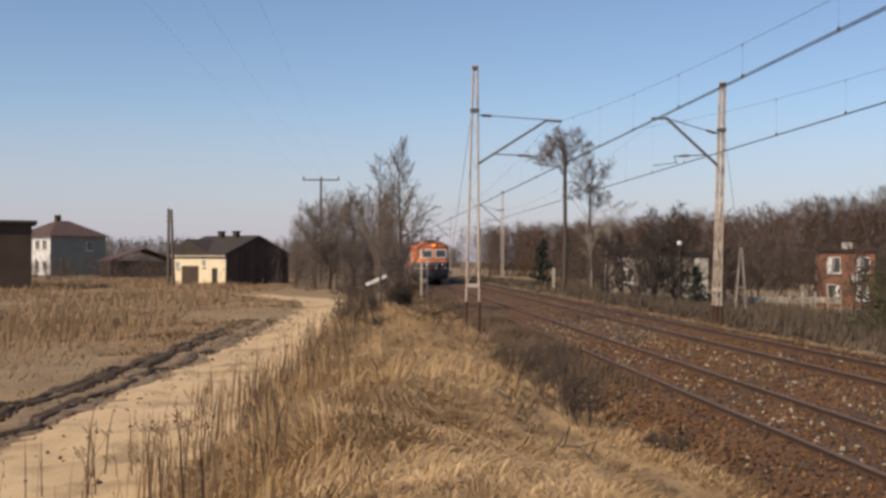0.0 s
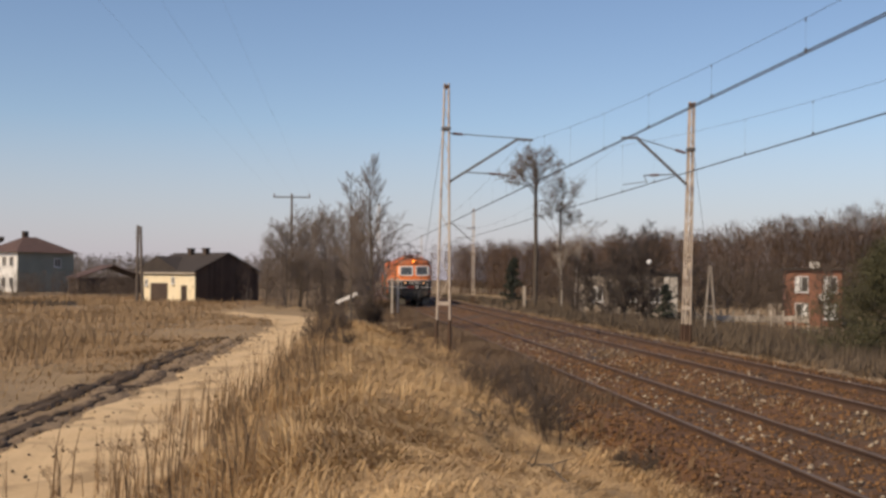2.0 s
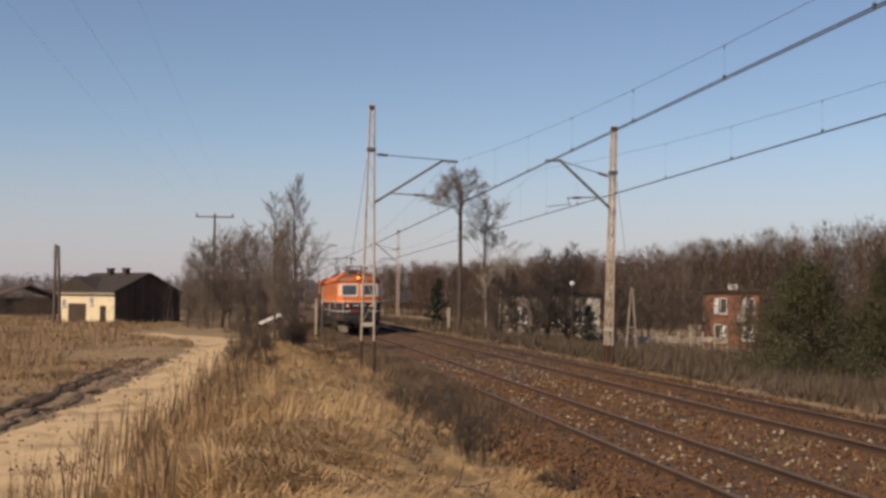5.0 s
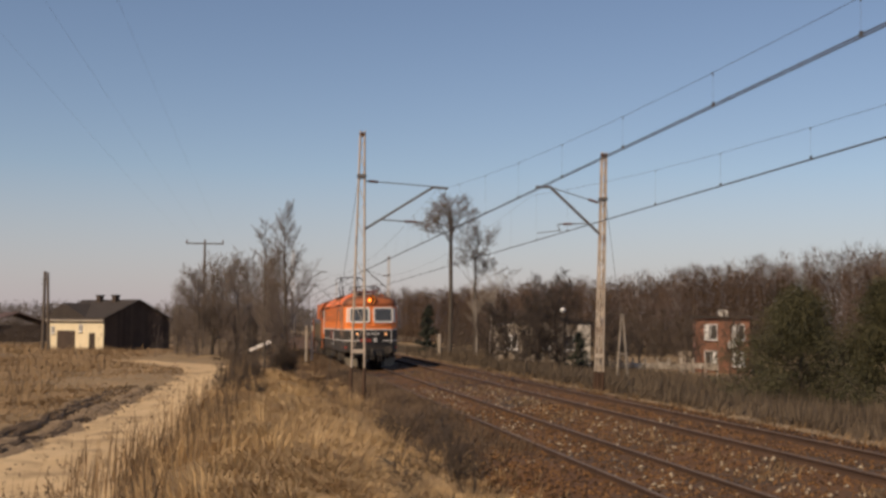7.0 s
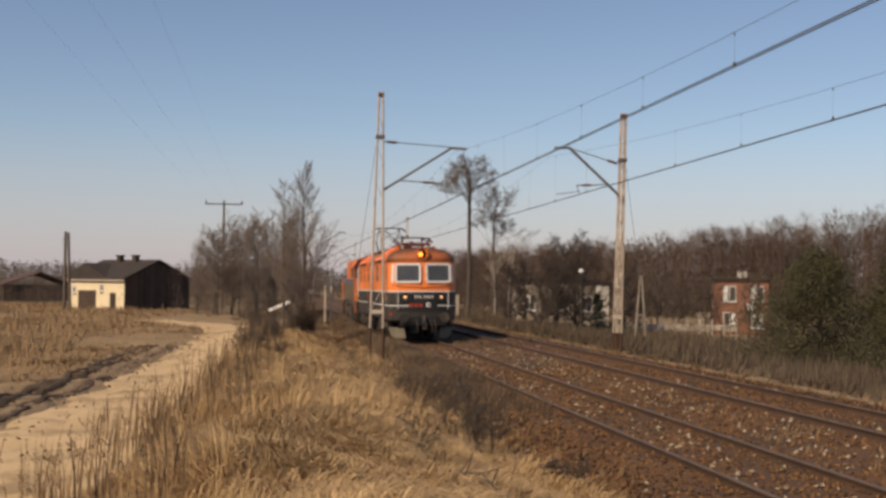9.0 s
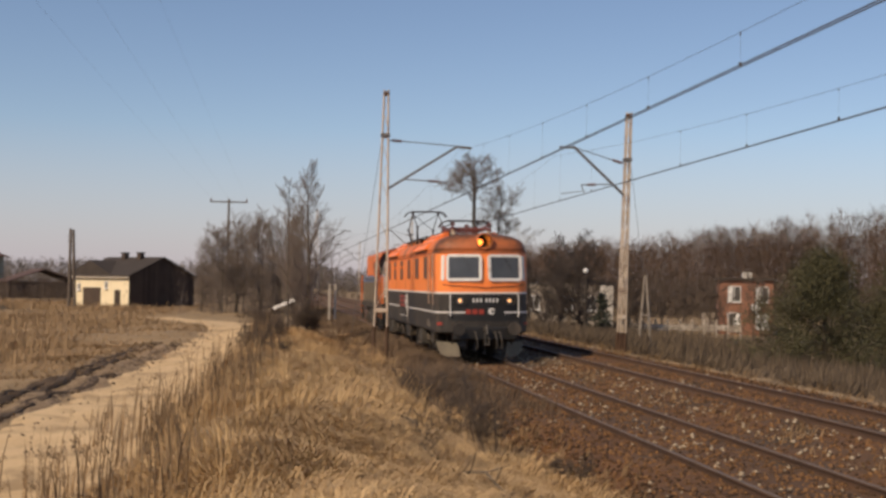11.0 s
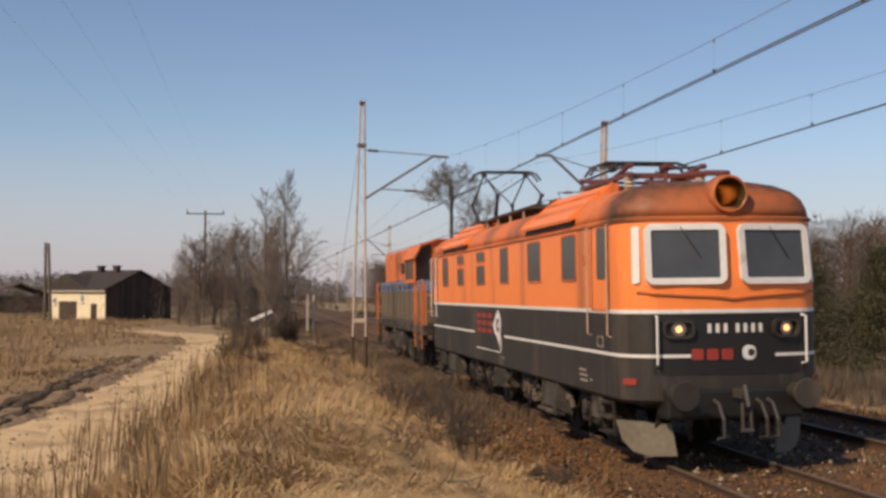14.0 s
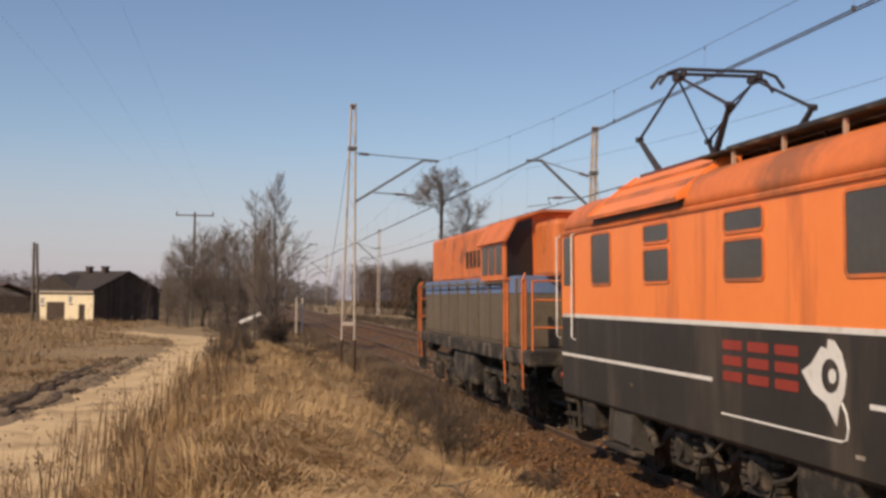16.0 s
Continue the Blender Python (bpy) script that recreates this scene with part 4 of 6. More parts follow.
        for f in bm.faces[4 * seg:]:
            f.material_index = 1
        lampring = part("roof_lamp_housing", bm, (M_ROOF, M_LENS), e, smooth=True)
        bm = bmesh.new()
        rod(bm, end @ Vector((0, 0.98, 3.80)), end @ Vector((0, 0.945, 3.80)), 0.205, seg=24)
        part("lamp_reflector", bm, M_LENS, lampring)
        if not rear:
            bm = bmesh.new()
            rod(bm, end @ Vector((0, 0.94, 3.80)), end @ Vector((0, 0.90, 3.80)), 0.10, 0.09, seg=16)
            part("lamp_bulb", bm, M_LAMP, lampring, "lit orange-yellow lamp")
        # buffer beam, plough, hoses
        ey = 0.0 if not rear else L1
        d = -1.0 if not rear else 1.0
        bm = bmesh.new()
        box(bm, (0, ey - d * 0.16, 0.90), (2.0, 0.36, 0.42), bevel=0.05)
        part("buffer_beam", bm, M_FRONTBLACK, e)
        buffers(e, ey, d)
        for sx in (-1, 1):
            bm = bmesh.new()
            q = [(sx * 0.78, ey - d * 0.40, 0.60), (sx * 1.42, ey - d * 0.92, 0.62), (sx * 1.36, ey - d * 0.84, 0.34), (sx * 1.24, ey - d * 0.72, 0.19), (sx * 1.05, ey - d * 0.56, 0.13), (sx * 0.74, ey - d * 0.30, 0.16)]
            f0 = [bm.verts.new(p) for p in q]
            f1 = [bm.verts.new((x - sx * 0.02, y - d * 0.03, z)) for x, y, z in q]
            bm.faces.new(f0)
            bm.faces.new(f1[::-1])
            for j in range(6):
                bm.faces.new((f0[j], f0[(j + 1) % 6], f1[(j + 1) % 6], f1[j]))
            bmesh.ops.recalc_face_normals(bm, faces=bm.faces)
            part("snow_plough", bm, M_PLOUGH, e, "pale scuffed snow plough blade")
            for x in (0.5, 0.95):
                part("plough_stay", bar(bmesh.new(), (sx * x, ey - d * 0.35, 0.85), (sx * x, ey - d * (0.2 + x * 0.5), 0.36), 0.05, 0.05), M_UNDER, e)
    # running gear
    bm = bmesh.new()
    box(bm, (0, L1 / 2, 0.92), (2.3, L1 - 0.9, 0.16))
    part("underframe", bm, M_UNDER, e)
    bogie(e, 0, (2.9, 4.95, 7.0), 0.62)
    bogie(e, 0, (10.45, 12.5, 14.55), 0.62)
    for s in (-1, 1):
        for y, w, h in ((8.72, 1.1, 0.5), (1.95, 0.5, 0.4), (15.75, 0.6, 0.45)):
            bm = bmesh.new()
            box(bm, (s * 1.2, y, 0.72), (0.4, w, h), bevel=0.04)
            part("equipment_box", bm, M_UNDER, e)
        for y in (3.9, 6.0, 11.5, 13.5):
            bm = bmesh.new()
            rod(bm, (s * 1.25, y - 0.25, 0.5), (s * 1.25, y + 0.25, 0.95), 0.05, seg=10)
            rod(bm, (s * 1.25, y - 0.1, 0.62), (s * 1.25, y + 0.1, 0.80), 0.075, seg=10)
            part("damper", bm, M_UNDER, e)
    return e


electric = build_electric()
electric_wheels = [wheelset(electric, y, 0.62) for y in (2.9, 4.95, 7.0, 10.45, 12.5, 14.55)]


def build_diesel():
    """The hooded diesel locomotive coupled behind; its own y runs back from the coupling."""
    e = thing("diesel_locomotive", along(0, 128), "faded orange and grey hood diesel locomotive with a blue stripe", "locomotive")
    L = 13.0
    bm = bmesh.new()
    box(bm, (0, L / 2, 1.34), (2.86, L, 0.28), bevel=0.03)
    part("frame_sill", bm, M_UNDER, e)
    bm = bmesh.new()
    box(bm, (0, 6.7, 2.05), (2.62, 11.0, 1.15), bevel=0.04)
    lower = part("lower_hood", bm, M_OLIVE, e)
    bm = bmesh.new()
    box(bm, (0, 6.7, 2.70), (2.64, 11.02, 0.34), bevel=0.01)
    part("hood_stripe", bm, M_BLUE, e, "faded blue stripe")
    bm = bmesh.new()
    box(bm, (0, 8.1, 3.45), (2.30, 7.9, 1.22), bevel=0.10)
    upper = part("long_hood", bm, M_ORANGE2, e)
    bm = bmesh.new()
    box(bm, (0, 1.22, 3.38), (1.64, 1.45, 1.10), bevel=0.10)
    part("short_hood", bm, M_ORANGE2, e)
    bm = bmesh.new()
    sec = [(-1.42, 2.80), (1.42, 2.80), (1.42, 3.58), (1.20, 3.98), (0.7, 4.13), (-0.7, 4.13), (-1.20, 3.98), (-1.42, 3.58)]
    loft(bm, [[(x, y, z) for x, z in sec] for y in (1.95, 4.2)])
    bmesh.ops.recalc_face_normals(bm, faces=bm.faces)
    part("cab", bm, M_ORANGE2, e)
    for y, d in ((1.95, -1), (4.2, 1)):
        for s in (-1, 1):
            bm = bmesh.new()
            q = [(s * 1.38, 2.86), (s * 0.84, 2.86), (s * 0.86, 4.04), (s * 1.18, 3.93), (s * 1.38, 3.57)]
            f0 = [bm.verts.new((x, y + d * 0.012, z)) for x, z in q]
            f1 = [bm.verts.new((x, y - d * 0.01, z)) for x, z in q]
            bm.faces.new(f0)
            bm.faces.new(f1[::-1])
            for j in range(5):
                bm.faces.new((f0[j], f0[(j + 1) % 5], f1[(j + 1) % 5], f1[j]))
            bmesh.ops.recalc_face_normals(bm, faces=bm.faces)
            part("cab_end_window", bm, M_DARKCAB, e, "tall dark cab end window")
    bm = bmesh.new()
    roof = [(-1.50, 3.56), (-1.23, 4.03), (-0.7, 4.19), (0.7, 4.19), (1.23, 4.03), (1.50, 3.56), (1.45, 3.55), (1.20, 3.985), (0.7, 4.135), (-0.7, 4.135), (-1.20, 3.985), (-1.45, 3.55)]
    loft(bm, [[(x, y, z) for x, z in roof] for y in (1.72, 4.35)])
    bmesh.ops.recalc_face_normals(bm, faces=bm.faces)
    part("cab_roof", bm, M_ROOF, e, "sooty overhanging cab roof")
    for s in (-1, 1):
        for y in (2.45, 3.1, 3.75):
            part("cab_side_window", slab(bmesh.new(), pose(s * 1.425, y, 3.22, 0, 0, 90 * s), 0.5, 0.6, 0.05, 0.02), M_SIDEGLASS, e)
        for k in range(6):
            part("louvre", slab(bmesh.new(), pose(s * 1.16, 4.75 + k * 0.44, 3.35, 0, 0, 90 * s), 0.22, 0.40, 0.02, 0.03), M_UNDER, e, "dark hood louvre")
        for k in range(3):
            part("hood_panel", slab(bmesh.new(), pose(s * 1.155, 8.1 + k * 1.25, 3.28, 0, 0, 90 * s), 1.05, 0.72, 0.03, 0.03), M_ORANGE2, e)
        for k in range(9):
            part("hood_door", slab(bmesh.new(), pose(s * 1.315, 1.9 + k * 1.2, 2.05, 0, 0, 90 * s), 1.05, 0.95, 0.03, 0.025), M_OLIVE, e)
            part("door_rib", box(bmesh.new(), (s * 1.335, 1.3 + k * 1.2, 2.2), (0.05, 0.07, 1.25), bevel=0.01), M_OLIVE, e)
        for y in (0.55, 2.0, L - 0.55, L - 0.1):
            bm = bmesh.new()
            tube(bm, [Vector((s * 1.40, y, 0.75)), Vector((s * 1.42, y, 1.3)), Vector((s * 1.42, y, 2.75)), Vector((s * 1.36, y, 2.9))], 0.02, 7)
            part("handrail", bm, M_ORANGE2, e, "orange tubular handrail")
        bm = bmesh.new()
        tube(bm, [Vector((s * 1.42, 2.0, 2.75)), Vector((s * 1.42, L - 0.55, 2.75))], 0.02, 6)
        part("walkway_rail", bm, M_OLIVE, e)
        for y in (1.25, L - 0.5):
            bm = bmesh.new()
            for z in (0.42, 0.7, 0.98):
                box(bm, (s * 1.3, y, z), (0.24, 0.55, 0.03))
            for dy in (-0.28, 0.28):
                bar(bm, (s * 1.35, y + dy, 0.4), (s * 1.38, y + dy, 1.25), 0.03, 0.12)
            part("steps", bm, M_UNDER, e)
        for y in (0.62, 2.05):
            part("step_panel", box(bmesh.new(), (s * 1.36, y, 2.0), (0.06, 0.14, 1.6), bevel=0.015), M_ORANGE2, e, "orange panel beside the steps")
        bm = bmesh.new()
        box(bm, (s * 1.05, L / 2, 0.82), (0.6, 2.6, 0.72), bevel=0.10)
        part("fuel_tank", bm, M_UNDER, e)
    for y in (0.05, L - 0.05):
        for z in (1.9, 2.4, 2.75):
            part("end_rail", tube(bmesh.new(), [Vector((-1.35, y, z)), Vector((1.35, y, z))], 0.02, 6), M_ORANGE2, e, "orange end rail")
        for x in (-1.35, -0.5, 0.5, 1.35):
            part("rail_post", tube(bmesh.new(), [Vector((x, y, 1.4)), Vector((x, y, 2.75))], 0.022, 6), M_ORANGE2, e)
    for y in (5.5, 7.5, 9.5):
        bm = bmesh.new()
        box(bm, (0, y, 4.10), (1.0, 0.9, 0.22), bevel=0.05)
        part("exhaust_cover", bm, M_UNDER, e)
    bogie(e, 0, (2.0, 4.4), 0.5)
    bogie(e, 0, (8.6, 11.0), 0.5)
    buffers(e, 0.0, -1.0)
    buffers(e, L, 1.0)
    return e


diesel = build_diesel()
diesel_wheels = [wheelset(diesel, y, 0.5) for y in (2.0, 4.4, 8.6, 11.0)]


# ---------------------------------------------------------------- ground cover
def blades(name, base, h, lean, w, mat, label, category, droop=0.0):
    """Grass blades, each a bent tapering strip."""
    n = len(base)
    a = rng.uniform(0, 2 * math.pi, n)
    px = np.stack([np.cos(a), np.sin(a), np.zeros(n)], -1) * w[:, None]
    up = np.zeros((n, 3))
    up[:, 2] = h
    ln = np.concatenate([lean, np.zeros((n, 1))], 1)
    mid = base + up * 0.6 + ln * 0.35
    tip = base + up * (1.0 - droop) + ln
    V = np.stack([base - px, base + px, mid + px * 0.7, mid - px * 0.7, tip], 1).reshape(-1, 3)
    i = np.arange(n)[:, None] * 5
    F = np.concatenate([i + [0, 1, 2], i + [0, 2, 3], i + [3, 2, 4]], 0)
    return tagged(mesh_arrays(name, V, F, mat), label, category, kind="stuff")


def tufts(n, per, xy, height, lean, spread, along_wave=True):
    """Places n tufts at xy and gives the blades' feet, heights and lean."""
    c = np.repeat(xy, per, 0)
    m = len(c)
    p = c + rng.normal(0, spread, (m, 2))
    th = np.sin(c[:, 0] * 1.1 + 0.5 * np.sin(c[:, 1] * 0.9)) * 1.4 + np.cos(c[:, 1] * 0.8) * 1.2 - 0.6
    th = th + np.repeat(rng.normal(0, 0.7, n), per) + rng.normal(0, 0.5, m)
    h = np.repeat(rng.uniform(0.6, 1.25, n), per) * rng.uniform(0.5, 1.1, m) * height
    ln = np.stack([np.cos(th), np.sin(th)], -1) * (h * rng.uniform(0.3, 1.0, m) * lean)[:, None]
    return np.concatenate([p, ground_z(p[:, 0], p[:, 1])[:, None] - 0.02], 1), h, ln


def scatter(n, ylo, yhi, ulo, uhi, power=1.0):
    """Points between two offsets from the near track's middle, thicker towards the near end."""
    y = ylo + (yhi - ylo) * rng.uniform(0, 1, n) ** power
    u = rng.uniform(0, 1, n)
    return np.stack([middle(y) + ulo + (uhi - ulo) * u, y], -1)


def clear_of_road(xy):
    d = np.abs(xy[:, 0] - road_mid(xy[:, 1]))
    d2 = xy[:, 0] - road_mid(xy[:, 1])
    keep = (d > np.where(d2 > 0, road_right(xy[:, 1]), 1.2) + rng.uniform(-0.15, 0.35, len(xy))) | (xy[:, 1] > 80)
    bend = (np.abs(xy[:, 1] - 73) < 6) & (xy[:, 0] < -5) & (xy[:, 0] > -13.5 + (76 - xy[:, 1]) * 0.4)
    d2 = xy[:, 0] - road_mid(xy[:, 1])
    rut = (d2 < -1.1) & (d2 > -2.75) & (xy[:, 1] < 45) & (rng.uniform(0, 1, len(xy)) < 0.8)
    return xy[keep & ~bend & ~rut]


def build_cover():
    # matted dead grass on the bank
    xy = np.concatenate([scatter(6500, 3.0, 16, -8.9, -2.5, 1.2), scatter(6000, 12, 60, -8.6, -2.5, 1.7), scatter(1600, -9, 3.0, -8.7, -2.6)])
    xy = clear_of_road(xy)
    keep = np.hypot(xy[:, 0], xy[:, 1]) > 0.9
    xy = xy[keep & (np.sin(xy[:, 0] * 2.1 + xy[:, 1] * 0.7) + np.sin(xy[:, 1] * 1.9) + rng.normal(0, 0.9, len(xy)) > -1.9)]
    b, h, ln = tufts(len(xy), 15, xy, 0.25, 2.3, 0.15)
    blades("bank_grass", b, h, ln, rng.uniform(0.003, 0.008, len(b)) * (1 + b[:, 1] / 30), M_STRAW, "matted straw-coloured dead grass on the bank", "dry grass", 0.35)
    # drooping tussocks, each a fountain of bent blades
    xy = clear_of_road(np.concatenate([scatter(330, 4.5, 15, -6.9, -2.9, 1.1), scatter(420, 13, 34, -7.2, -2.8, 1.2)]))
    per = 110
    c = np.repeat(xy, per, 0)
    a = rng.uniform(0, 2 * math.pi, len(c))
    big = np.repeat(rng.uniform(0.55, 1.25, len(xy)), per)
    lay = np.repeat(rng.normal(0, 0.10, (len(xy), 2)) + [0.05, -0.08], per, 0)
    p = c + np.stack([np.cos(a), np.sin(a)], -1) * (rng.uniform(0, 0.09, len(c)) * big)[:, None]
    h = rng.uniform(0.16, 0.34, len(c)) * big
    ln = np.stack([np.cos(a), np.sin(a)], -1) * (rng.uniform(0.12, 0.50, len(c)) * big)[:, None] + lay * 2.2
    b = np.concatenate([p, ground_z(p[:, 0], p[:, 1])[:, None] - 0.03], 1)
    blades("grass_tussocks", b, h, ln, rng.uniform(0.0025, 0.006, len(b)) * (1 + b[:, 1] / 30), M_TUSSOCK, "drooping tussocks of pale dead grass on the bank", "dry grass", 0.85)
    # taller standing tufts
    xy = clear_of_road(np.concatenate([scatter(90, 3.5, 18, -8.0, -6.6, 1.3), scatter(200, 14, 45, -8.2, -2.8, 1.3)]))
    b, h, ln = tufts(len(xy), 18, xy, 0.58, 0.6, 0.12)
    blades("tall_grass", b, h, ln, rng.uniform(0.002, 0.005, len(b)) * (1 + b[:, 1] / 30), M_STRAW, "tall dry grass tufts along the top of the bank", "dry grass", 0.1)
    # dark weed stalks between bank and sandy track
    xy = np.concatenate([scatter(130, 6.0, 24, -9.2, -7.4, 1.2), scatter(330, 15, 55, -8.8, -6.8, 1.2)])
    xy = xy[(xy[:, 0] - road_mid(xy[:, 1])) > road_right(xy[:, 1]) - 0.5 * rng.uniform(0, 1, len(xy)) ** 2]
    y = rng.uniform(9.5, 22, 46)
    xy = np.concatenate([xy, np.stack([road_mid(y) + road_right(y) - 1.5 * rng.uniform(0, 1, 46) ** 1.6, y], -1)])
    b, h, ln = tufts(len(xy), 4, xy, 0.85, 0.22, 0.10)
    blades("weed_stalks", b, h, ln, rng.uniform(0.005, 0.010, len(b)) * (1 + b[:, 1] / 40), M_WEED, "dark dead weed stalks beside the sandy track", "weeds", 0.0)
    tip = b + np.concatenate([ln, h[:, None]], 1) * 0.95
    k = rng.uniform(0, 1, len(tip)) < 0.22
    t8 = np.repeat(tip[k], 9, 0) + rng.normal(0, 0.012, (k.sum() * 9, 3)) * [1, 1, 4.5]
    blades("weed_seed_heads", t8, rng.uniform(0.02, 0.05, len(t8)), rng.normal(0, 0.015, (len(t8), 2)), rng.uniform(0.003, 0.007, len(t8)), M_WEED, "brown seed heads on dead weed stalks", "weeds")
    # the field on the other side of the sandy track
    y = np.concatenate([rng.uniform(8, 45, 9000), rng.uniform(30, 125, 11000)])
    x = road_mid(y) - 1.3 - np.abs(rng.uniform(0, 1, len(y))) ** 1.2 * (9 + y * 0.55)
    xy = clear_of_road(np.stack([x, y], -1))
    dens = np.sin(xy[:, 0] * 0.35 + 1) + np.sin(xy[:, 1] * 0.23 + xy[:, 0] * 0.1) + rng.normal(0, 0.8, len(xy))
    xy = xy[dens > -1.0]
    for name, k, per, height, lean, spread, wide, label in (("field_grass", 0.62, 12, 0.20, 2.2, 0.5, 1.0, "matted dry grass of an uncut field"), ("tall_field_grass", 1.0, 9, 0.62, 0.45, 0.8, 0.75, "tall dry standing grass of an uncut field")):
        pick = rng.uniform(0, 1, len(xy)) < k if name == "field_grass" else (rng.uniform(0, 1, len(xy)) < 0.4) & (road_mid(xy[:, 1]) - xy[:, 0] > 3.6 + rng.uniform(0, 3, len(xy)))
        b, h, ln = tufts(int(pick.sum()), per, xy[pick], height, lean, spread)
        blades(name, b, h, ln, rng.uniform(0.003, 0.008, len(b)) * (1 + b[:, 1] / 20) * wide, M_FIELD, label, "dry grass", 0.2)
    # reeds and brush on the far side of the line
    xy = np.concatenate([scatter(5200, 12, 80, 6.3, 17, 1.0), scatter(2600, 60, 160, 6.0, 26, 1.0), scatter(900, 80, 200, -9, -2.6)])
    b, h, ln = tufts(len(xy), 9, xy, 0.9, 0.25, 0.22)
    grow = np.clip((b[:, 0] - middle(b[:, 1]) - 5.9) / 2.5, 0.18, 1.0)
    blades("verge_reeds", b, h * grow, ln, rng.uniform(0.006, 0.012, len(b)) * (1 + b[:, 1] / 22), M_REED, "brown dry reeds and brush beside the railway", "reeds")
    # dark brushy weeds along the foot of the ballast
    xy = np.concatenate([scatter(560, 23, 45, -4.2, -1.75, 1.0), scatter(900, 35, 120, -4.6, -1.8, 1.0)])
    keep = np.sin(xy[:, 0] * 1.3 + xy[:, 1] * 0.4) + rng.normal(0, 0.7, len(xy)) > -0.7
    xy = xy[keep]
    b, h, ln = tufts(len(xy), 12, xy, 0.40, 0.5, 0.18)
    blades("ballast_brush", b, h, ln, rng.uniform(0.003, 0.007, len(b)) * (1 + b[:, 1] / 30), M_BRUSH, "dark brown brushy weeds along the foot of the ballast", "weeds")
    xy = np.concatenate([scatter(260, 22, 34, -2.5, -1.0, 1.0), scatter(600, 30, 55, -2.2, -1.05, 1.0), scatter(600, 45, 110, -2.2, -1.1, 1.0)])
    b, h, ln = tufts(len(xy), 12, xy, 0.36, 0.6, 0.16)
    blades("rail_side_brush", b, h, ln, rng.uniform(0.003, 0.006, len(b)) * (1 + b[:, 1] / 35), M_BRUSH, "brown dead weeds close beside the near rail", "weeds")
    # sparse weeds on the ballast edge and between the tracks
    xy = np.concatenate([scatter(500, 5, 60, -2.9, -1.9, 1.4), scatter(170, 6, 60, 1.4, 2.3, 1.2), scatter(260, 6, 80, 5.3, 6.4, 1.2)])
    b, h, ln = tufts(len(xy), 8, xy, 0.22, 0.8, 0.10)
    blades("ballast_weeds", b, h, ln, rng.uniform(0.004, 0.009, len(b)) * (1 + b[:, 1] / 25), M_WEED, "low dead weeds in the ballast", "weeds")


def stones(name, xyz, size, mat, label):
    """Broken stones: small skewed octahedra."""
    n = len(xyz)
    o = np.array([(1, 0, 0), (-1, 0, 0), (0, 1, 0), (0, -1, 0), (0, 0, 1), (0, 0, -1)], float)
    f = np.array([(0, 2, 4), (2, 1, 4), (1, 3, 4), (3, 0, 4), (2, 0, 5), (1, 2, 5), (3, 1, 5), (0, 3, 5)])
    V = o[None] * rng.uniform(0.55, 1.2, (n, 6, 1)) * size[:, None, None]
    V = V + rng.normal(0, 0.25, V.shape) * size[:, None, None]
    a = rng.uniform(0, 6.28, n)
    c, s = np.cos(a)[:, None], np.sin(a)[:, None]
    V = np.stack([V[..., 0] * c - V[..., 1] * s, V[..., 0] * s + V[..., 1] * c, V[..., 2] * 0.75], -1) + xyz[:, None]
    F = (np.arange(n)[:, None, None] * 6 + f[None]).reshape(-1, 3)
    return tagged(mesh_arrays(name, V.reshape(-1, 3), F, mat), label, "ballast", kind="stuff")


def build_stones():
    def place(n, ylo, yhi, ulo, uhi, power):
        xy = scatter(n, ylo, yhi, ulo, uhi, power)
        return np.concatenate([xy, ground_z(xy[:, 0], xy[:, 1])[:, None] + 0.035], 1)
    p = np.concatenate([place(20000, 7, 34, -2.4, 5.7, 1.1), place(9000, 30, 90, -2.3, 5.6, 1.5)])
    stones("ballast_stones", p, rng.uniform(0.02, 0.05, len(p)), M_STONE, "rust-brown broken ballast stones between the rails")
    p = np.concatenate([place(260, 8, 45, -0.6, 0.65, 1.2), place(330, 8, 45, 1.0, 2.7, 1.2), place(90, 8, 45, -2.4, -0.9, 1.2), place(90, 8, 60, 2.9, 5.2, 1.0)])
    stones("pale_ballast_stones", p + [0, 0, 0.02], rng.uniform(0.022, 0.06, len(p)), M_PALE, "scattered pale stones on the rusty ballast")
    y = rng.uniform(8, 55, 240)
    x = road_mid(y) + rng.uniform(-1.2, 1.2, 240)
    p = np.stack([x, y, ground_z(x, y) + 0.055], -1)
    y = rng.uniform(7, 46, 1800)
    x = road_mid(y) + rng.choice([-2.40, -2.10, -1.42], 1800) + rng.normal(0, 0.13, 1800)
    q = np.stack([x, y, ground_z(x, y) + 0.03], -1)
    stones("mud_clods", q, rng.uniform(0.02, 0.075, 1800), M_MUD, "dark clods of churned mud beside the wheel ruts")
    stones("road_clods", p, rng.uniform(0.015, 0.05, 240), M_MUD, "dark clods of earth on the sandy track")


# ---------------------------------------------------------------- trees
def reach(form, f, lo):
    """How long a side branch is, by how high up the stem it springs."""
    if form == "flame":
        return 1.25 - 1.05 * f
    if form == "ball":
        return 0.35 + 0.75 * math.sqrt(max(0.0, 1 - (2 * (f - lo) / (1 - lo) - 0.9) ** 2))
    return 1.15 - 0.55 * f


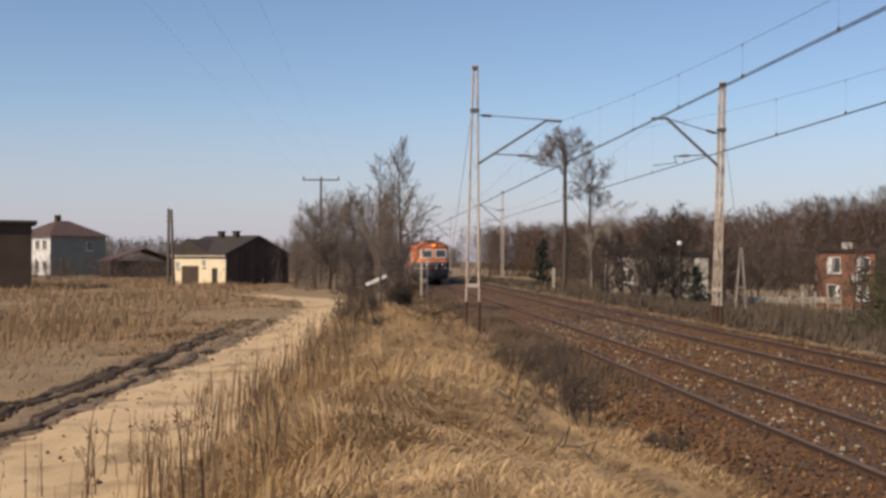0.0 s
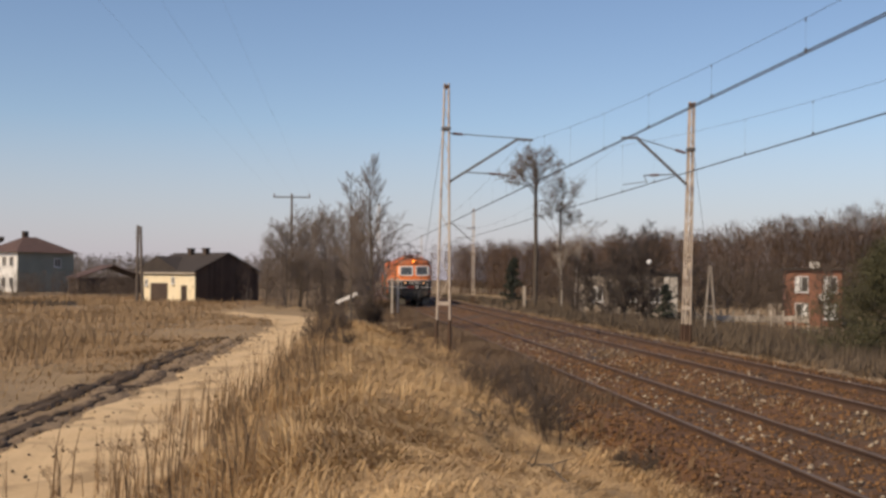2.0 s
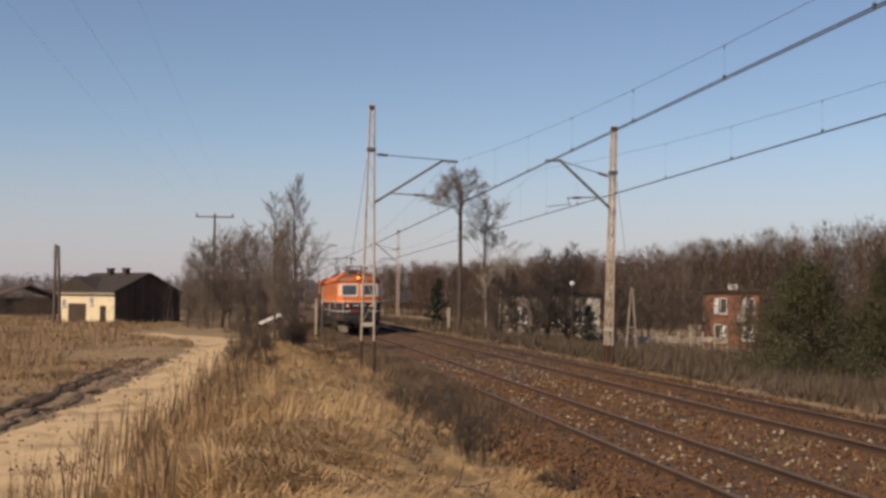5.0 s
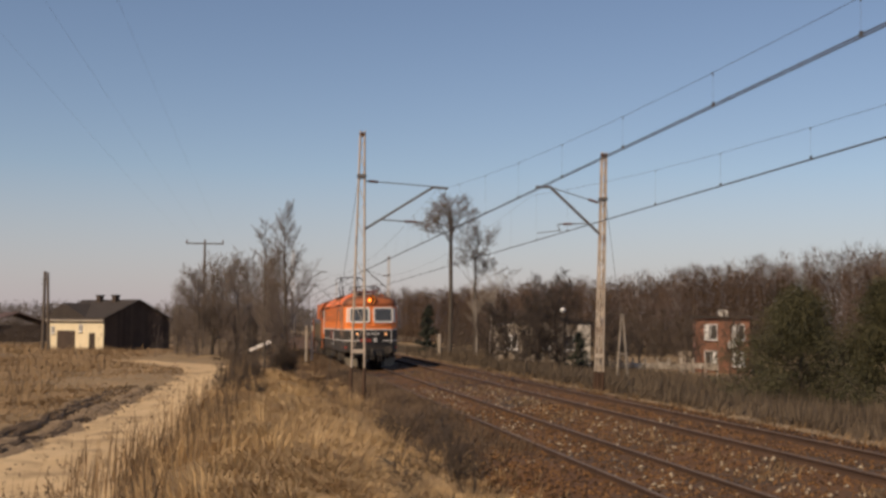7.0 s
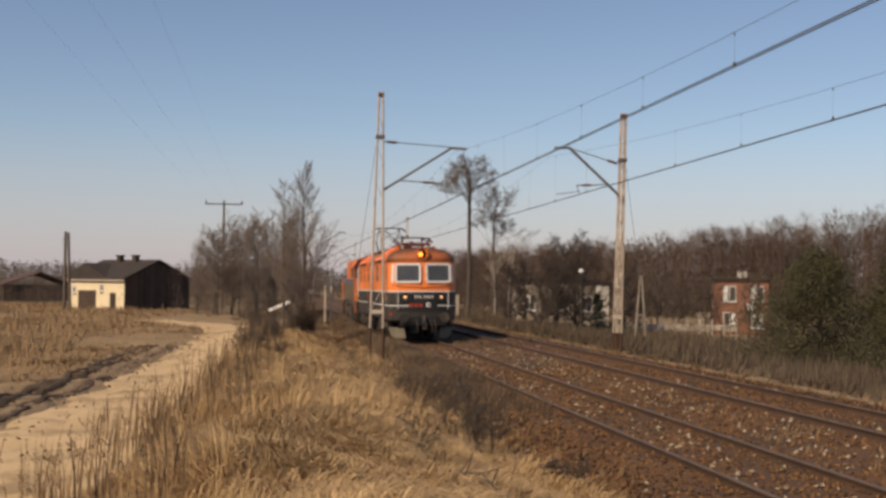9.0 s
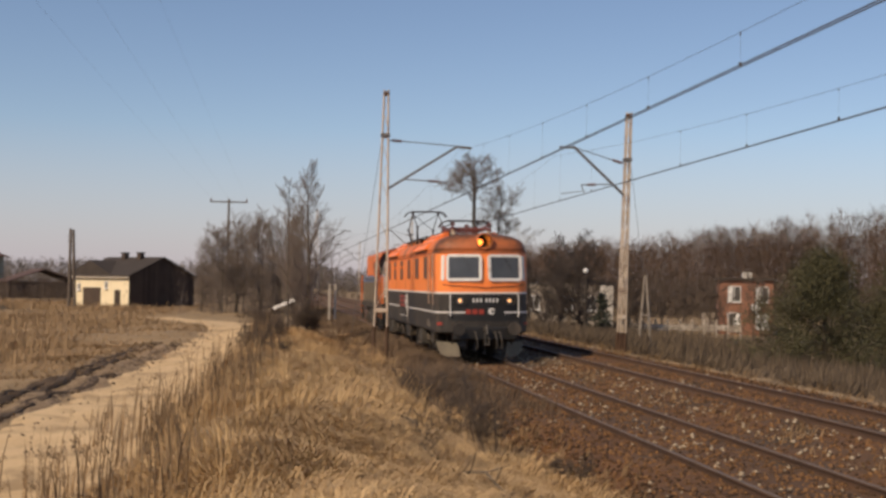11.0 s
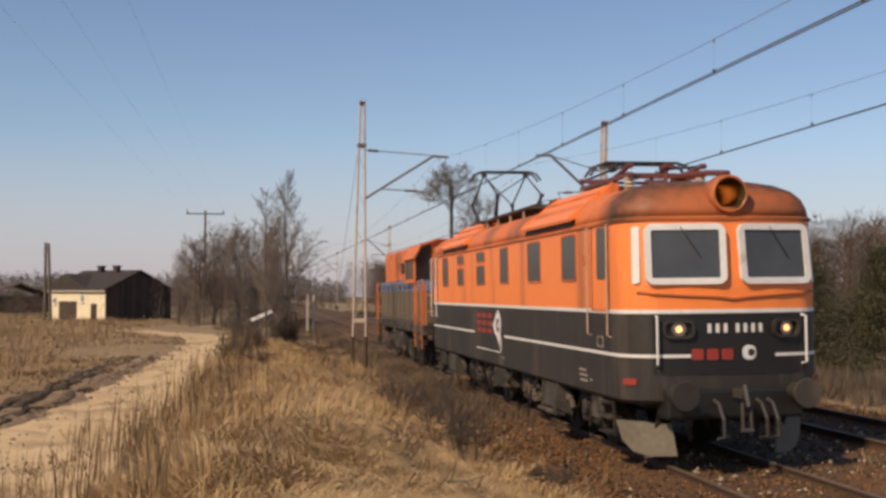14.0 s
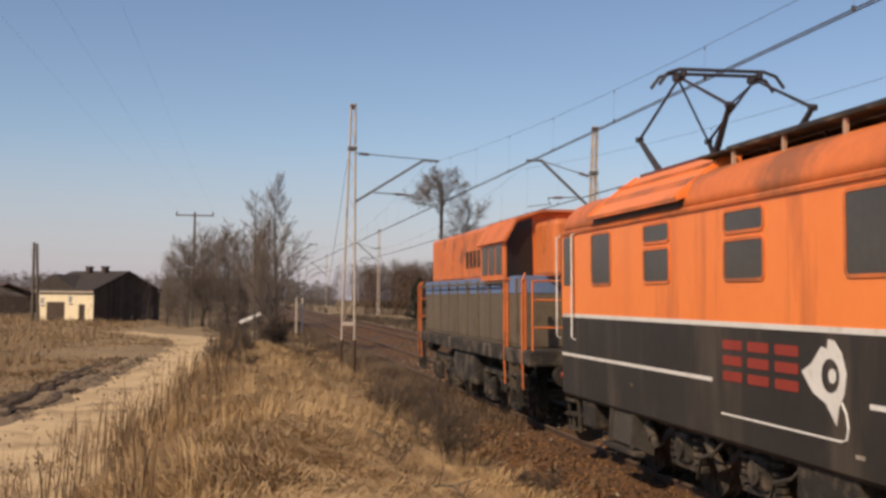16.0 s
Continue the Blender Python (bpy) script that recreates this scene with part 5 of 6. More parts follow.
def limbs(rs, start, d, length, r, depth, out, kids, angle, lift, taper=0.55, steps=4, from_=0.3, shrink=0.62, wob=0.2, form="spread"):
    """Grows a branch as short pieces (start, end, radii, depth), and its side branches."""
    p, d = np.array(start, float), np.array(d, float)
    pts = [p]
    for k in range(steps):
        d = d + rs.normal(0, wob * 0.25 if depth == 0 else wob, 3) + np.array([0, 0, lift if depth else 0.02])
        d /= np.linalg.norm(d)
        q = p + d * length / steps
        ra, rb = r * (1 - k / steps * (1 - taper * 0.4)), r * (1 - (k + 1) / steps * (1 - taper * 0.4))
        out.append((p, q, ra, rb, depth))
        p = q
        pts.append(p)
    if depth < len(kids):
        for j in range(kids[depth]):
            f = from_ + (1 - from_) * (j + rs.uniform(0, 1)) / kids[depth]
            k = min(int(f * steps), steps - 1)
            w = f * steps - k
            q = pts[k] * (1 - w) + pts[k + 1] * w
            ax = pts[k + 1] - pts[k]
            ax = ax / np.linalg.norm(ax)
            side = np.cross(ax, rs.normal(0, 1, 3))
            side /= np.linalg.norm(side)
            a = radians(angle[depth] * rs.uniform(0.7, 1.3))
            nd = ax * math.cos(a) + side * math.sin(a)
            limbs(rs, q, nd, length * shrink * reach(form if depth == 0 else "spread", f, from_) * rs.uniform(0.7, 1.2), max(r * 0.45 * (1.1 - 0.6 * f), 0.004), depth + 1, out, kids, angle, lift, taper, (4, 2, 1)[min(depth, 2)], 0.2, shrink, wob, form)


def pieces(segs, sides, floor=0.0):
    """Tapered prisms for branch pieces."""
    A = np.array([s[0] for s in segs])
    B = np.array([s[1] for s in segs])
    ra = np.maximum(np.array([s[2] for s in segs]), floor)
    rb = np.maximum(np.array([s[3] for s in segs]), floor * 0.7)
    d = B - A
    d /= np.linalg.norm(d, axis=1, keepdims=True)
    ref = np.where(np.abs(d[:, 2:3]) > 0.9, [[1.0, 0, 0]], [[0, 0, 1.0]])
    u = np.cross(d, ref)
    u /= np.linalg.norm(u, axis=1, keepdims=True)
    v = np.cross(d, u)
    th = np.arange(sides) * 2 * math.pi / sides
    ring = np.cos(th)[None, :, None] * u[:, None] + np.sin(th)[None, :, None] * v[:, None]
    V = np.concatenate([A[:, None] + ring * ra[:, None, None], B[:, None] + ring * rb[:, None, None]], 1)
    n = len(A)
    j = np.arange(sides)
    i = (j + 1) % sides
    quad = np.stack([j, i, i + sides, j + sides], -1)
    F = (np.arange(n)[:, None, None] * 2 * sides + quad[None]).reshape(-1, 4)
    return V.reshape(-1, 3), F


def spikes(segs, floor):
    """Thin three-sided spikes for the last twigs."""
    A, B = np.array([s[0] for s in segs]), np.array([s[1] for s in segs])
    r = np.maximum(np.array([s[2] for s in segs]), floor)
    d = (B - A) / np.linalg.norm(B - A, axis=1, keepdims=True)
    u = np.cross(d, np.where(np.abs(d[:, 2:3]) > 0.9, [[1.0, 0, 0]], [[0, 0, 1.0]]))
    u /= np.linalg.norm(u, axis=1, keepdims=True)
    v = np.cross(d, u)
    th = np.arange(3) * 2 * math.pi / 3
    ring = np.cos(th)[None, :, None] * u[:, None] + np.sin(th)[None, :, None] * v[:, None]
    V = np.concatenate([A[:, None] + ring * r[:, None, None], B[:, None]], 1)
    f = np.array([(0, 1, 3), (1, 2, 3), (2, 0, 3)])
    return V.reshape(-1, 3), (np.arange(len(A))[:, None, None] * 4 + f[None]).reshape(-1, 3)


def branchwork(name, segs, sides, twig, mat, root):
    """One mesh of tapered limbs, with spikes for the last twigs."""
    thick, thin = [q for q in segs if q[4] < 3], [q for q in segs if q[4] >= 3]
    V, Q = pieces(thick, sides, twig)
    F = np.concatenate([Q[:, [0, 1, 2]], Q[:, [0, 2, 3]]])
    if thin:
        V2, F2 = spikes(thin, twig)
        V, F = np.concatenate([V, V2]), np.concatenate([F, F2 + len(V)])
    ob = mesh_arrays(name, V, F, mat)
    ob.parent = root
    return ob


def bare_tree(name, x, y, h, seed, label, kids=(14, 7, 5), angle=(48, 45, 40), r=0.12, from_=0.25, lift=0.12, shrink=0.42, twig=0.010, mat=None, category="tree", group="", stems=1, spread=0.25, z=None, wob=0.2, form="spread"):
    rs = np.random.default_rng(seed)
    g = float(ground_z(x, y)) - 0.1 if z is None else z
    root = thing(name, pose(x, y, g), label, category, group)
    segs = []
    for k in range(stems):
        d = (0, 0, 1) if stems == 1 else (rs.normal(0, spread), rs.normal(0, spread), 1)
        limbs(rs, (rs.normal(0, 0.08) * (stems > 1), rs.normal(0, 0.08) * (stems > 1), 0), np.array(d) / np.linalg.norm(d), h * (1 if k == 0 else rs.uniform(0.6, 1.0)), r, 0, segs, kids, angle, lift, 0.5, 7, from_, shrink, wob, form)
    m = mat or M_BARK
    for nm, lo, hi, sides in ((("trunk", 0, 0, 7), ("crown", 1, 9, 3)) if stems == 1 else (("brushwood", 0, 9, 3),)):
        s = [q for q in segs if lo <= q[4] <= hi]
        branchwork(nm, s, sides, twig, m if nm != "crown" else M_TWIG if m is M_BARK else m, root)
    return root


def fan_tree(name, x, y, h, wide, deep, seed, label, count, r):
    """A bare tree whose limbs fan out from the upper trunk into a rounded crown."""
    rs = np.random.default_rng(seed)
    root = thing(name, pose(x, y, float(ground_z(x, y)) - 0.1), label, "tree", "tall trees beyond the line")
    fork, mid = h - deep * 0.92, h - deep * 0.47
    segs = [((0, 0, 0), (0.06, 0, fork * 0.5), r, r * 0.85, 0), ((0.06, 0, fork * 0.5), (0, 0, fork), r * 0.85, r * 0.72, 0), ((0, 0, fork), (0.1, 0.05, fork + deep * 0.5), r * 0.72, r * 0.3, 0)]
    for k in range(count):
        up = -0.16 + 1.14 * (k + rs.uniform(0, 1)) / count
        a = k * 2.4 + rs.normal(0, 0.3)
        flat = math.sqrt(max(1 - up * up, 0.02))
        rim = np.array([math.cos(a) * flat * wide, math.sin(a) * flat * wide, mid + up * deep * 0.52]) * 1.0
        start = np.array([0, 0, fork + deep * 0.5 * max(0, rs.uniform(0.1, 1.0) * (up + 0.6) / 1.5)])
        d = rim - start
        ln = np.linalg.norm(d) * rs.uniform(0.78, 0.95)
        limbs(rs, start, d / np.linalg.norm(d), ln, r * 0.18, 1, segs, (0, 11, 15), (0, 46, 54), 0.04, 0.4, 6, 0.55, 0.42, 0.22, "spread")
    for nm, lo, hi, sides in (("trunk", 0, 0, 7), ("crown", 1, 9, 3)):
        branchwork(nm, [q for q in segs if lo <= q[4] <= hi], sides, 0.013, M_BARK if nm == "trunk" else M_TWIG, root)
    return root


def leafy(name, x, y, h, w, seed, label, mat, n=5200, size=0.16, conical=True, z=None, group=""):
    """An evergreen: a trunk, tiers of boughs and a crown of many small needle sprays."""
    rs = np.random.default_rng(seed)
    g = float(ground_z(x, y)) - 0.1 if z is None else z
    root = thing(name, pose(x, y, g), label, "evergreen tree", group)
    bm = bmesh.new()
    rod(bm, (0, 0, 0), (0.05, 0.05, h * 0.92), 0.13 * h / 6, 0.03, seg=8)
    part("trunk", bm, M_BARK, root)
    segs, tips = [], []
    for k in range(int(46 * max(1, w / 2.4))):
        f = rs.uniform(0.04, 0.97)
        reach = (w * (1 - f) ** 0.75 if conical else w * (1.02 - f) ** 0.8) * rs.uniform(0.55, 1.08)
        a = rs.uniform(0, 6.28)
        p = np.array([0, 0, h * f])
        q = p + np.array([math.cos(a) * reach, math.sin(a) * reach, reach * rs.uniform(-0.05, 0.45)])
        segs.append((p, q, 0.035, 0.012, 1))
        tips.append((p, q))
    V, F = pieces(segs, 4)
    ob = mesh_arrays("framework", V, F, M_BARK)
    ob.parent = root
    k = rs.integers(0, len(tips), n)
    f = rs.uniform(0.25, 1.08, n)[:, None]
    P = np.array([t[0] for t in tips])[k] * (1 - f) + np.array([t[1] for t in tips])[k] * f + rs.normal(0, 0.17 * w / 2.4, (n, 3))
    dr = rs.normal(0, 1, (n, 3)) + [0, 0, 0.5]
    dr /= np.linalg.norm(dr, axis=1, keepdims=True)
    sd = np.cross(dr, rs.normal(0, 1, (n, 3)))
    sd /= np.linalg.norm(sd, axis=1, keepdims=True)
    s = rs.uniform(0.6, 1.3, n)[:, None] * size
    V = np.stack([P - sd * s * 0.3, P + sd * s * 0.3, P + dr * s * 1.3], 1).reshape(-1, 3)
    F = np.arange(3 * n).reshape(-1, 3)
    ob = mesh_arrays("crown", V, F, mat)
    ob.parent = root
    return root


def woods(name, pts, heights, label, mat, twigs=70, wide=0.20, crown=0.8):
    """A far wood of bare trees: stems and a haze of upright twigs each."""
    n = len(pts)
    z = ground_z(pts[:, 0], pts[:, 1]) - 0.3
    base = np.concatenate([pts, z[:, None]], 1)
    V, F = [], []
    top = base + np.concatenate([rng.normal(0, 0.3, (n, 2)), heights[:, None] * 0.85], 1)
    r = heights * 0.010
    for k in range(3):
        a = k * 2.094
        V.append(base + np.stack([np.cos(a) * r, np.sin(a) * r, 0 * r], -1))
    V.append(top)
    st = np.stack(V, 1).reshape(-1, 3)
    i = np.arange(n)[:, None] * 4
    fs = np.concatenate([i + [0, 1, 3], i + [1, 2, 3], i + [2, 0, 3]], 0)
    m = n * twigs
    c, hh = np.repeat(base, twigs, 0), np.repeat(heights, twigs)
    f = rng.uniform(0.08, 1.0, m) ** crown
    rad = np.sqrt(np.clip(1 - (f * 1.5 - 0.55) ** 2, 0.02, 1)) * hh * 0.20
    a = rng.uniform(0, 6.28, m)
    o = np.stack([np.cos(a), np.sin(a), 0 * a], -1)
    p = c + o * (rad * rng.uniform(0, 1.0, m) ** 0.6)[:, None]
    p[:, 2] += hh * f
    d = o * rng.uniform(0.2, 1.1, m)[:, None] + np.stack([0 * a, 0 * a, rng.uniform(0.1, 1.0, m)], -1)
    ln = hh * rng.uniform(0.05, 0.11, m)
    s = np.stack([-np.sin(a), np.cos(a), 0 * a], -1) * wide
    tv = np.stack([p - s / 2, p + s / 2, p + d * ln[:, None]], 1).reshape(-1, 3)
    ft = np.arange(3 * m).reshape(-1, 3) + len(st)
    return tagged(mesh_arrays(name, np.concatenate([st, tv]), np.concatenate([fs, ft]), mat), label, "woods", kind="stuff")


M_BARK = material("grey_brown_bark", (0.05, 0.04, 0.031), (0.12, 0.095, 0.072), 0.9, scale=3, fine=25, bump=0.6)
M_TWIG = material("thin_twigs", (0.105, 0.082, 0.067), (0.19, 0.15, 0.122), 0.9, scale=1, fine=10, bump=0)
M_BIRCH = material("pale_birch_bark", (0.26, 0.225, 0.185), (0.42, 0.37, 0.31), 0.85, scale=2, fine=9, bump=0.2)
M_REED = material("brown_reeds", (0.062, 0.045, 0.030), (0.150, 0.110, 0.070), 0.85, scale=0.3, fine=3, bump=0, island=0.4)
M_BRUSH = material("brown_brush", (0.085, 0.056, 0.035), (0.20, 0.135, 0.082), 0.9, scale=0.7, fine=6, bump=0, island=0.35)
M_WOODS = material("bare_woods", (0.112, 0.072, 0.049), (0.160, 0.106, 0.073), 0.9, scale=0.06, fine=0.3, bump=0, island=0.08)
# distance haze is painted in: paler, greyer twigs than the nearer woods
M_FARWOODS = material("far_woods_haze_tinted", (0.13, 0.115, 0.105), (0.20, 0.175, 0.155), 0.9, scale=0.02, fine=0.3, bump=0, island=0.2)
M_SHRUB = material("dark_shrub_twigs", (0.06, 0.044, 0.033), (0.12, 0.088, 0.064), 0.9, scale=1, fine=10, bump=0)
M_THICKET = material("blackish_thicket_twigs", (0.034, 0.026, 0.022), (0.075, 0.056, 0.046), 0.9, scale=1, fine=10, bump=0)
M_PINE = material("pine_needles", (0.034, 0.033, 0.013), (0.090, 0.082, 0.034), 0.7, scale=0.8, fine=5, bump=0, island=0.5)
M_SPRUCE = material("dark_spruce_needles", (0.018, 0.022, 0.014), (0.04, 0.045, 0.028), 0.7, scale=0.8, fine=5, bump=0, island=0.4)


def build_trees():
    # slim bare tree on the bank, its neighbours and the clump behind
    bare_tree("bare_tree", -2.05, 54, 8.0, 3, "slim bare tree with upswept grey branches on the bank", kids=(44, 12, 9), angle=(38, 36, 36), r=0.085, from_=0.12, lift=0.12, shrink=0.38, wob=0.07, form="flame", twig=0.0065, group="trees left of the railway")
    bare_tree("bare_tree", -3.0, 55, 7.3, 8, "slim bare tree beside a taller one", kids=(34, 11, 8), angle=(38, 36, 36), r=0.065, from_=0.12, lift=0.11, shrink=0.36, wob=0.07, form="flame", twig=0.0065, group="trees left of the railway")
    for k, (x, y, h, w) in enumerate(((-9.6, 96, 7.2, 0.22), (-11.2, 99, 6.4, 0.18), (-8.0, 101, 7.9, 0.16), (-6.6, 98, 7.2, 0.12), (-5.4, 104, 7.4, 0.1), (-12.3, 95, 5.6, 0.1), (-4.2, 92, 5.4, 0.08), (-7.2, 92, 6.6, 0.1), (-8.8, 94, 7.0, 0.12), (-10.4, 93, 6.4, 0.1), (-6.0, 96, 7.4, 0.1), (-5.0, 88, 5.2, 0.08))):
        bare_tree("bare_tree", x, y, h, 20 + k, "bushy bare grey-brown tree in a roadside clump", kids=(30, 14, 12), angle=(44, 42, 40), r=w * 0.65, from_=0.10, lift=0.12, shrink=0.42, wob=0.12, twig=0.0075, group="trees left of the railway")
    # two tall trees with high crowns beyond the line
    fan_tree("tall_tree", 12.9, 120, 17.9, 3.5, 6.2, 47, "tall bare tree with a high rounded crown", 36, 0.26)
    fan_tree("tall_tree", 16.2, 125, 15.6, 2.3, 8.6, 42, "tall bare tree with a loose crown", 24, 0.17)
    for x, h, seed in ((15.9, 7.2, 43), (17.3, 8.4, 44)):
        bare_tree("birch", x, 121, h, seed, "thin bare birch with a pale trunk", kids=(14, 6, 5), angle=(32, 38, 40), r=0.10, from_=0.45, twig=0.013, mat=M_BIRCH, group="birches")
    # dark thicket in front of the pale cottage
    for k, (x, y, h) in enumerate(((13.6, 79, 4.6), (14.9, 81, 5.6), (16.2, 79, 6.3), (17.3, 82, 6.0), (12.9, 81, 4.6), (12.0, 83, 4.3), (20.9, 84, 4.6), (15.6, 77, 4.6), (14.3, 77, 4.4))):
        bare_tree("bare_tree", x, y, h + 0.2, 60 + k, "dense dark bare tree in a trackside thicket", kids=(26, 12, 9), angle=(46, 44, 42), r=0.09, from_=0.06, lift=0.10, shrink=0.42, twig=0.014, mat=M_THICKET, group="thicket beyond the line")
    for k, (x, y, h) in enumerate(((22.5, 86, 4.6), (24.6, 88, 5.0), (26.8, 90, 4.7), (28.8, 89, 4.4), (31.2, 92, 5.0), (33.4, 90, 4.5), (34.9, 96, 5.6), (36.5, 94, 4.4))):
        bare_tree("bare_tree", x, y, h, 80 + k, "bare garden tree behind the pale fence", kids=(22, 10, 7), angle=(46, 44, 42), r=0.08, from_=0.15, lift=0.10, shrink=0.40, twig=0.014, mat=M_SHRUB, group="garden trees")
    leafy("spruce", 9.9, 112, 5.4, 1.5, 5, "dark narrow spruce beyond the line", M_SPRUCE, 3000, 0.22)
    leafy("spruce", 17.0, 76, 3.2, 1.1, 6, "small dark evergreen at the foot of the thicket", M_SPRUCE, 2400, 0.15)
    leafy("pine", 18.5, 43, 4.9, 4.0, 7, "broad dark green young pine beside the line", M_PINE, 62000, 0.072, False, group="young pines")
    leafy("pine", 22.6, 44, 5.6, 3.3, 8, "broad dark green young pine beside the line", M_PINE, 56000, 0.078, False, group="young pines")
    leafy("pine", 27.0, 45, 5.4, 3.2, 9, "broad dark green young pine beside the line", M_PINE, 36000, 0.085, False, group="young pines")
    # low bare brush on the bank and by the ballast
    for k, (x, y, h, n) in enumerate(((2.2, 17.6, 1.5, 9), (1.75, 18.8, 1.05, 5), (2.5, 20.2, 0.9, 4), (1.3, 21.5, 0.95, 8), (2.3, 23.5, 0.9, 8), (0.85, 14.6, 0.6, 4), (1.35, 10.6, 0.45, 3), (1.55, 9.5, 0.4, 3), (2.2, 27, 0.9, 8), (1.4, 30, 0.9, 8), (3.2, 15.6, 0.4, 8), (3.0, 16.3, 0.35, 8))):
        bare_tree("bare_shrub", x, y, h, 100 + k, "low bare grey-brown shrub among dead grass", kids=(7, 5, 4), angle=(34, 36, 36), r=0.014, from_=0.2, lift=0.06, shrink=0.5, twig=0.0038, mat=M_SHRUB, category="shrub", group="shrubs on the bank", stems=n, spread=0.42)
    for k, (x, y, h) in enumerate(((-2.05, 53.2, 1.6), (-2.5, 52.6, 1.2), (-1.7, 53.6, 1.1))):
        bare_tree("bare_shrub", x, y, h, 170 + k, "dense dark bare shrub at the foot of slim trees", kids=(8, 6, 5), angle=(34, 36, 36), r=0.016, from_=0.15, lift=0.06, shrink=0.45, twig=0.009, mat=M_SHRUB, category="shrub", group="shrubs on the bank", stems=9, spread=0.30)
    for k in range(16):
        y = 32 + k * 2.3
        x = float(middle(y)) - 6.4 - (k % 3) * 0.5
        bare_tree("bare_shrub", x, y, 0.55 + 0.2 * (k % 4), 130 + k, "low bare brown shrub along the bank", kids=(7, 5, 4), angle=(34, 36, 36), r=0.014, from_=0.2, lift=0.06, shrink=0.5, twig=0.006, mat=M_SHRUB, category="shrub", group="shrubs on the bank", stems=8, spread=0.35)
    # woods behind everything
    q = rng.uniform(0, 1, 1500)
    ex = np.interp(q, [0, 0.55, 1], [4, 95, 230])
    ey = np.interp(q, [0, 0.55, 1], [300, 175, 60])
    back = rng.uniform(0, 1, 1500) ** 1.3 * 45
    pts = np.stack([ex + back * 0.55, ey + back], -1)
    woods("woods", pts, np.interp(q, [0, 0.3, 0.55, 1], [12.2, 13.8, 18.0, 23]) * rng.uniform(0.85, 1.12, 1500), "leafless brown woods on rising ground", M_WOODS, 380, 0.085)
    q = rng.uniform(0, 1, 700)
    pts = np.stack([20 + q * 90, np.interp(q, [0, 1], [175, 130]) + rng.uniform(0, 40, 700)], -1)
    woods("undergrowth", pts, rng.uniform(4, 8, 700), "leafless brown undergrowth at the edge of the woods", M_SHRUB, 170, 0.08, 1.1)
    pts = np.stack([rng.uniform(-13.5, -3.6, 70), rng.uniform(89, 106, 70)], -1)
    woods("clump_undergrowth", pts, rng.uniform(1.6, 4.8, 70), "grey-brown leafless undergrowth in the roadside clump", M_TWIG, 260, 0.022, 1.1)
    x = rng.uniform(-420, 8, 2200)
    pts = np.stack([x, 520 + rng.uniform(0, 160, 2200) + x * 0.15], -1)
    woods("far_woods", pts, rng.uniform(9, 13, 2200), "line of far leafless woods, haze mixed into their colour", M_FARWOODS, 80, 0.45, 1.2)
    x = np.concatenate([rng.uniform(-40, 2, 160), rng.uniform(-95, -30, 160)])
    pts = np.stack([x, 190 + rng.uniform(0, 90, 320)], -1)
    woods("scrub", pts, rng.uniform(2.5, 5.0, 320), "brown leafless scrub behind the houses", M_SHRUB, 110, 0.09, 1.2)
    pts = np.stack([rng.uniform(19, 42, 230), rng.uniform(78, 87, 230)], -1)
    woods("garden_scrub", pts, rng.uniform(0.8, 2.4, 230), "brown leafless scrub before the garden fence", M_SHRUB, 110, 0.035, 1.2)
    pts = np.stack([rng.uniform(-60, -8, 320), rng.uniform(124, 150, 320)], -1)
    woods("hedge", pts, rng.uniform(1.8, 3.6, 320), "dark leafless hedge between the houses", M_SHRUB, 170, 0.045, 1.3)


# ---------------------------------------------------------------- buildings and posts
M_DARKWOOD = material("dark_tarred_boards", (0.035, 0.023, 0.016), (0.075, 0.05, 0.035), 0.85, scale=0.8, fine=10, bump=0.3, objrand=0.3)
M_CREAM = material("cream_render", (0.72, 0.61, 0.40), (0.82, 0.72, 0.51), 0.9, scale=0.8, fine=12, bump=0.2, dirt=(0.42, 0.34, 0.22), dirt_amount=0.2)
M_TILE = material("grey_brown_roofing", (0.030, 0.023, 0.019), (0.058, 0.045, 0.036), 0.9, scale=1, fine=12, bump=0.4)
M_WALLWHITE = material("white_house_render", (0.62, 0.61, 0.58), (0.76, 0.75, 0.72), 0.9, scale=0.6, fine=10, bump=0.1, dirt=(0.45, 0.43, 0.40), dirt_amount=0.15)
M_GREYWALL = material("grey_render", (0.42, 0.385, 0.33), (0.54, 0.50, 0.44), 0.9, scale=0.6, fine=10, bump=0.1)
M_GREENWALL = material("darker_grey_green_wall", (0.17, 0.18, 0.15), (0.24, 0.25, 0.21), 0.9, scale=0.6, fine=10, bump=0.1)
M_REDROOF = material("dull_red_roof_tiles", (0.07, 0.042, 0.035), (0.12, 0.07, 0.055), 0.85, scale=1, fine=9, bump=0.4)
M_BRICK = material("red_brick", (0.19, 0.085, 0.053), (0.30, 0.145, 0.092), 0.9, scale=1, fine=14, bump=0.4)
M_POLE = material("weathered_pole_timber", (0.08, 0.062, 0.048), (0.17, 0.135, 0.105), 0.9, scale=2, fine=20)
M_FENCE = material("pale_concrete_fence", (0.34, 0.29, 0.23), (0.50, 0.44, 0.36), 0.9, scale=2, fine=12, objrand=0.4)


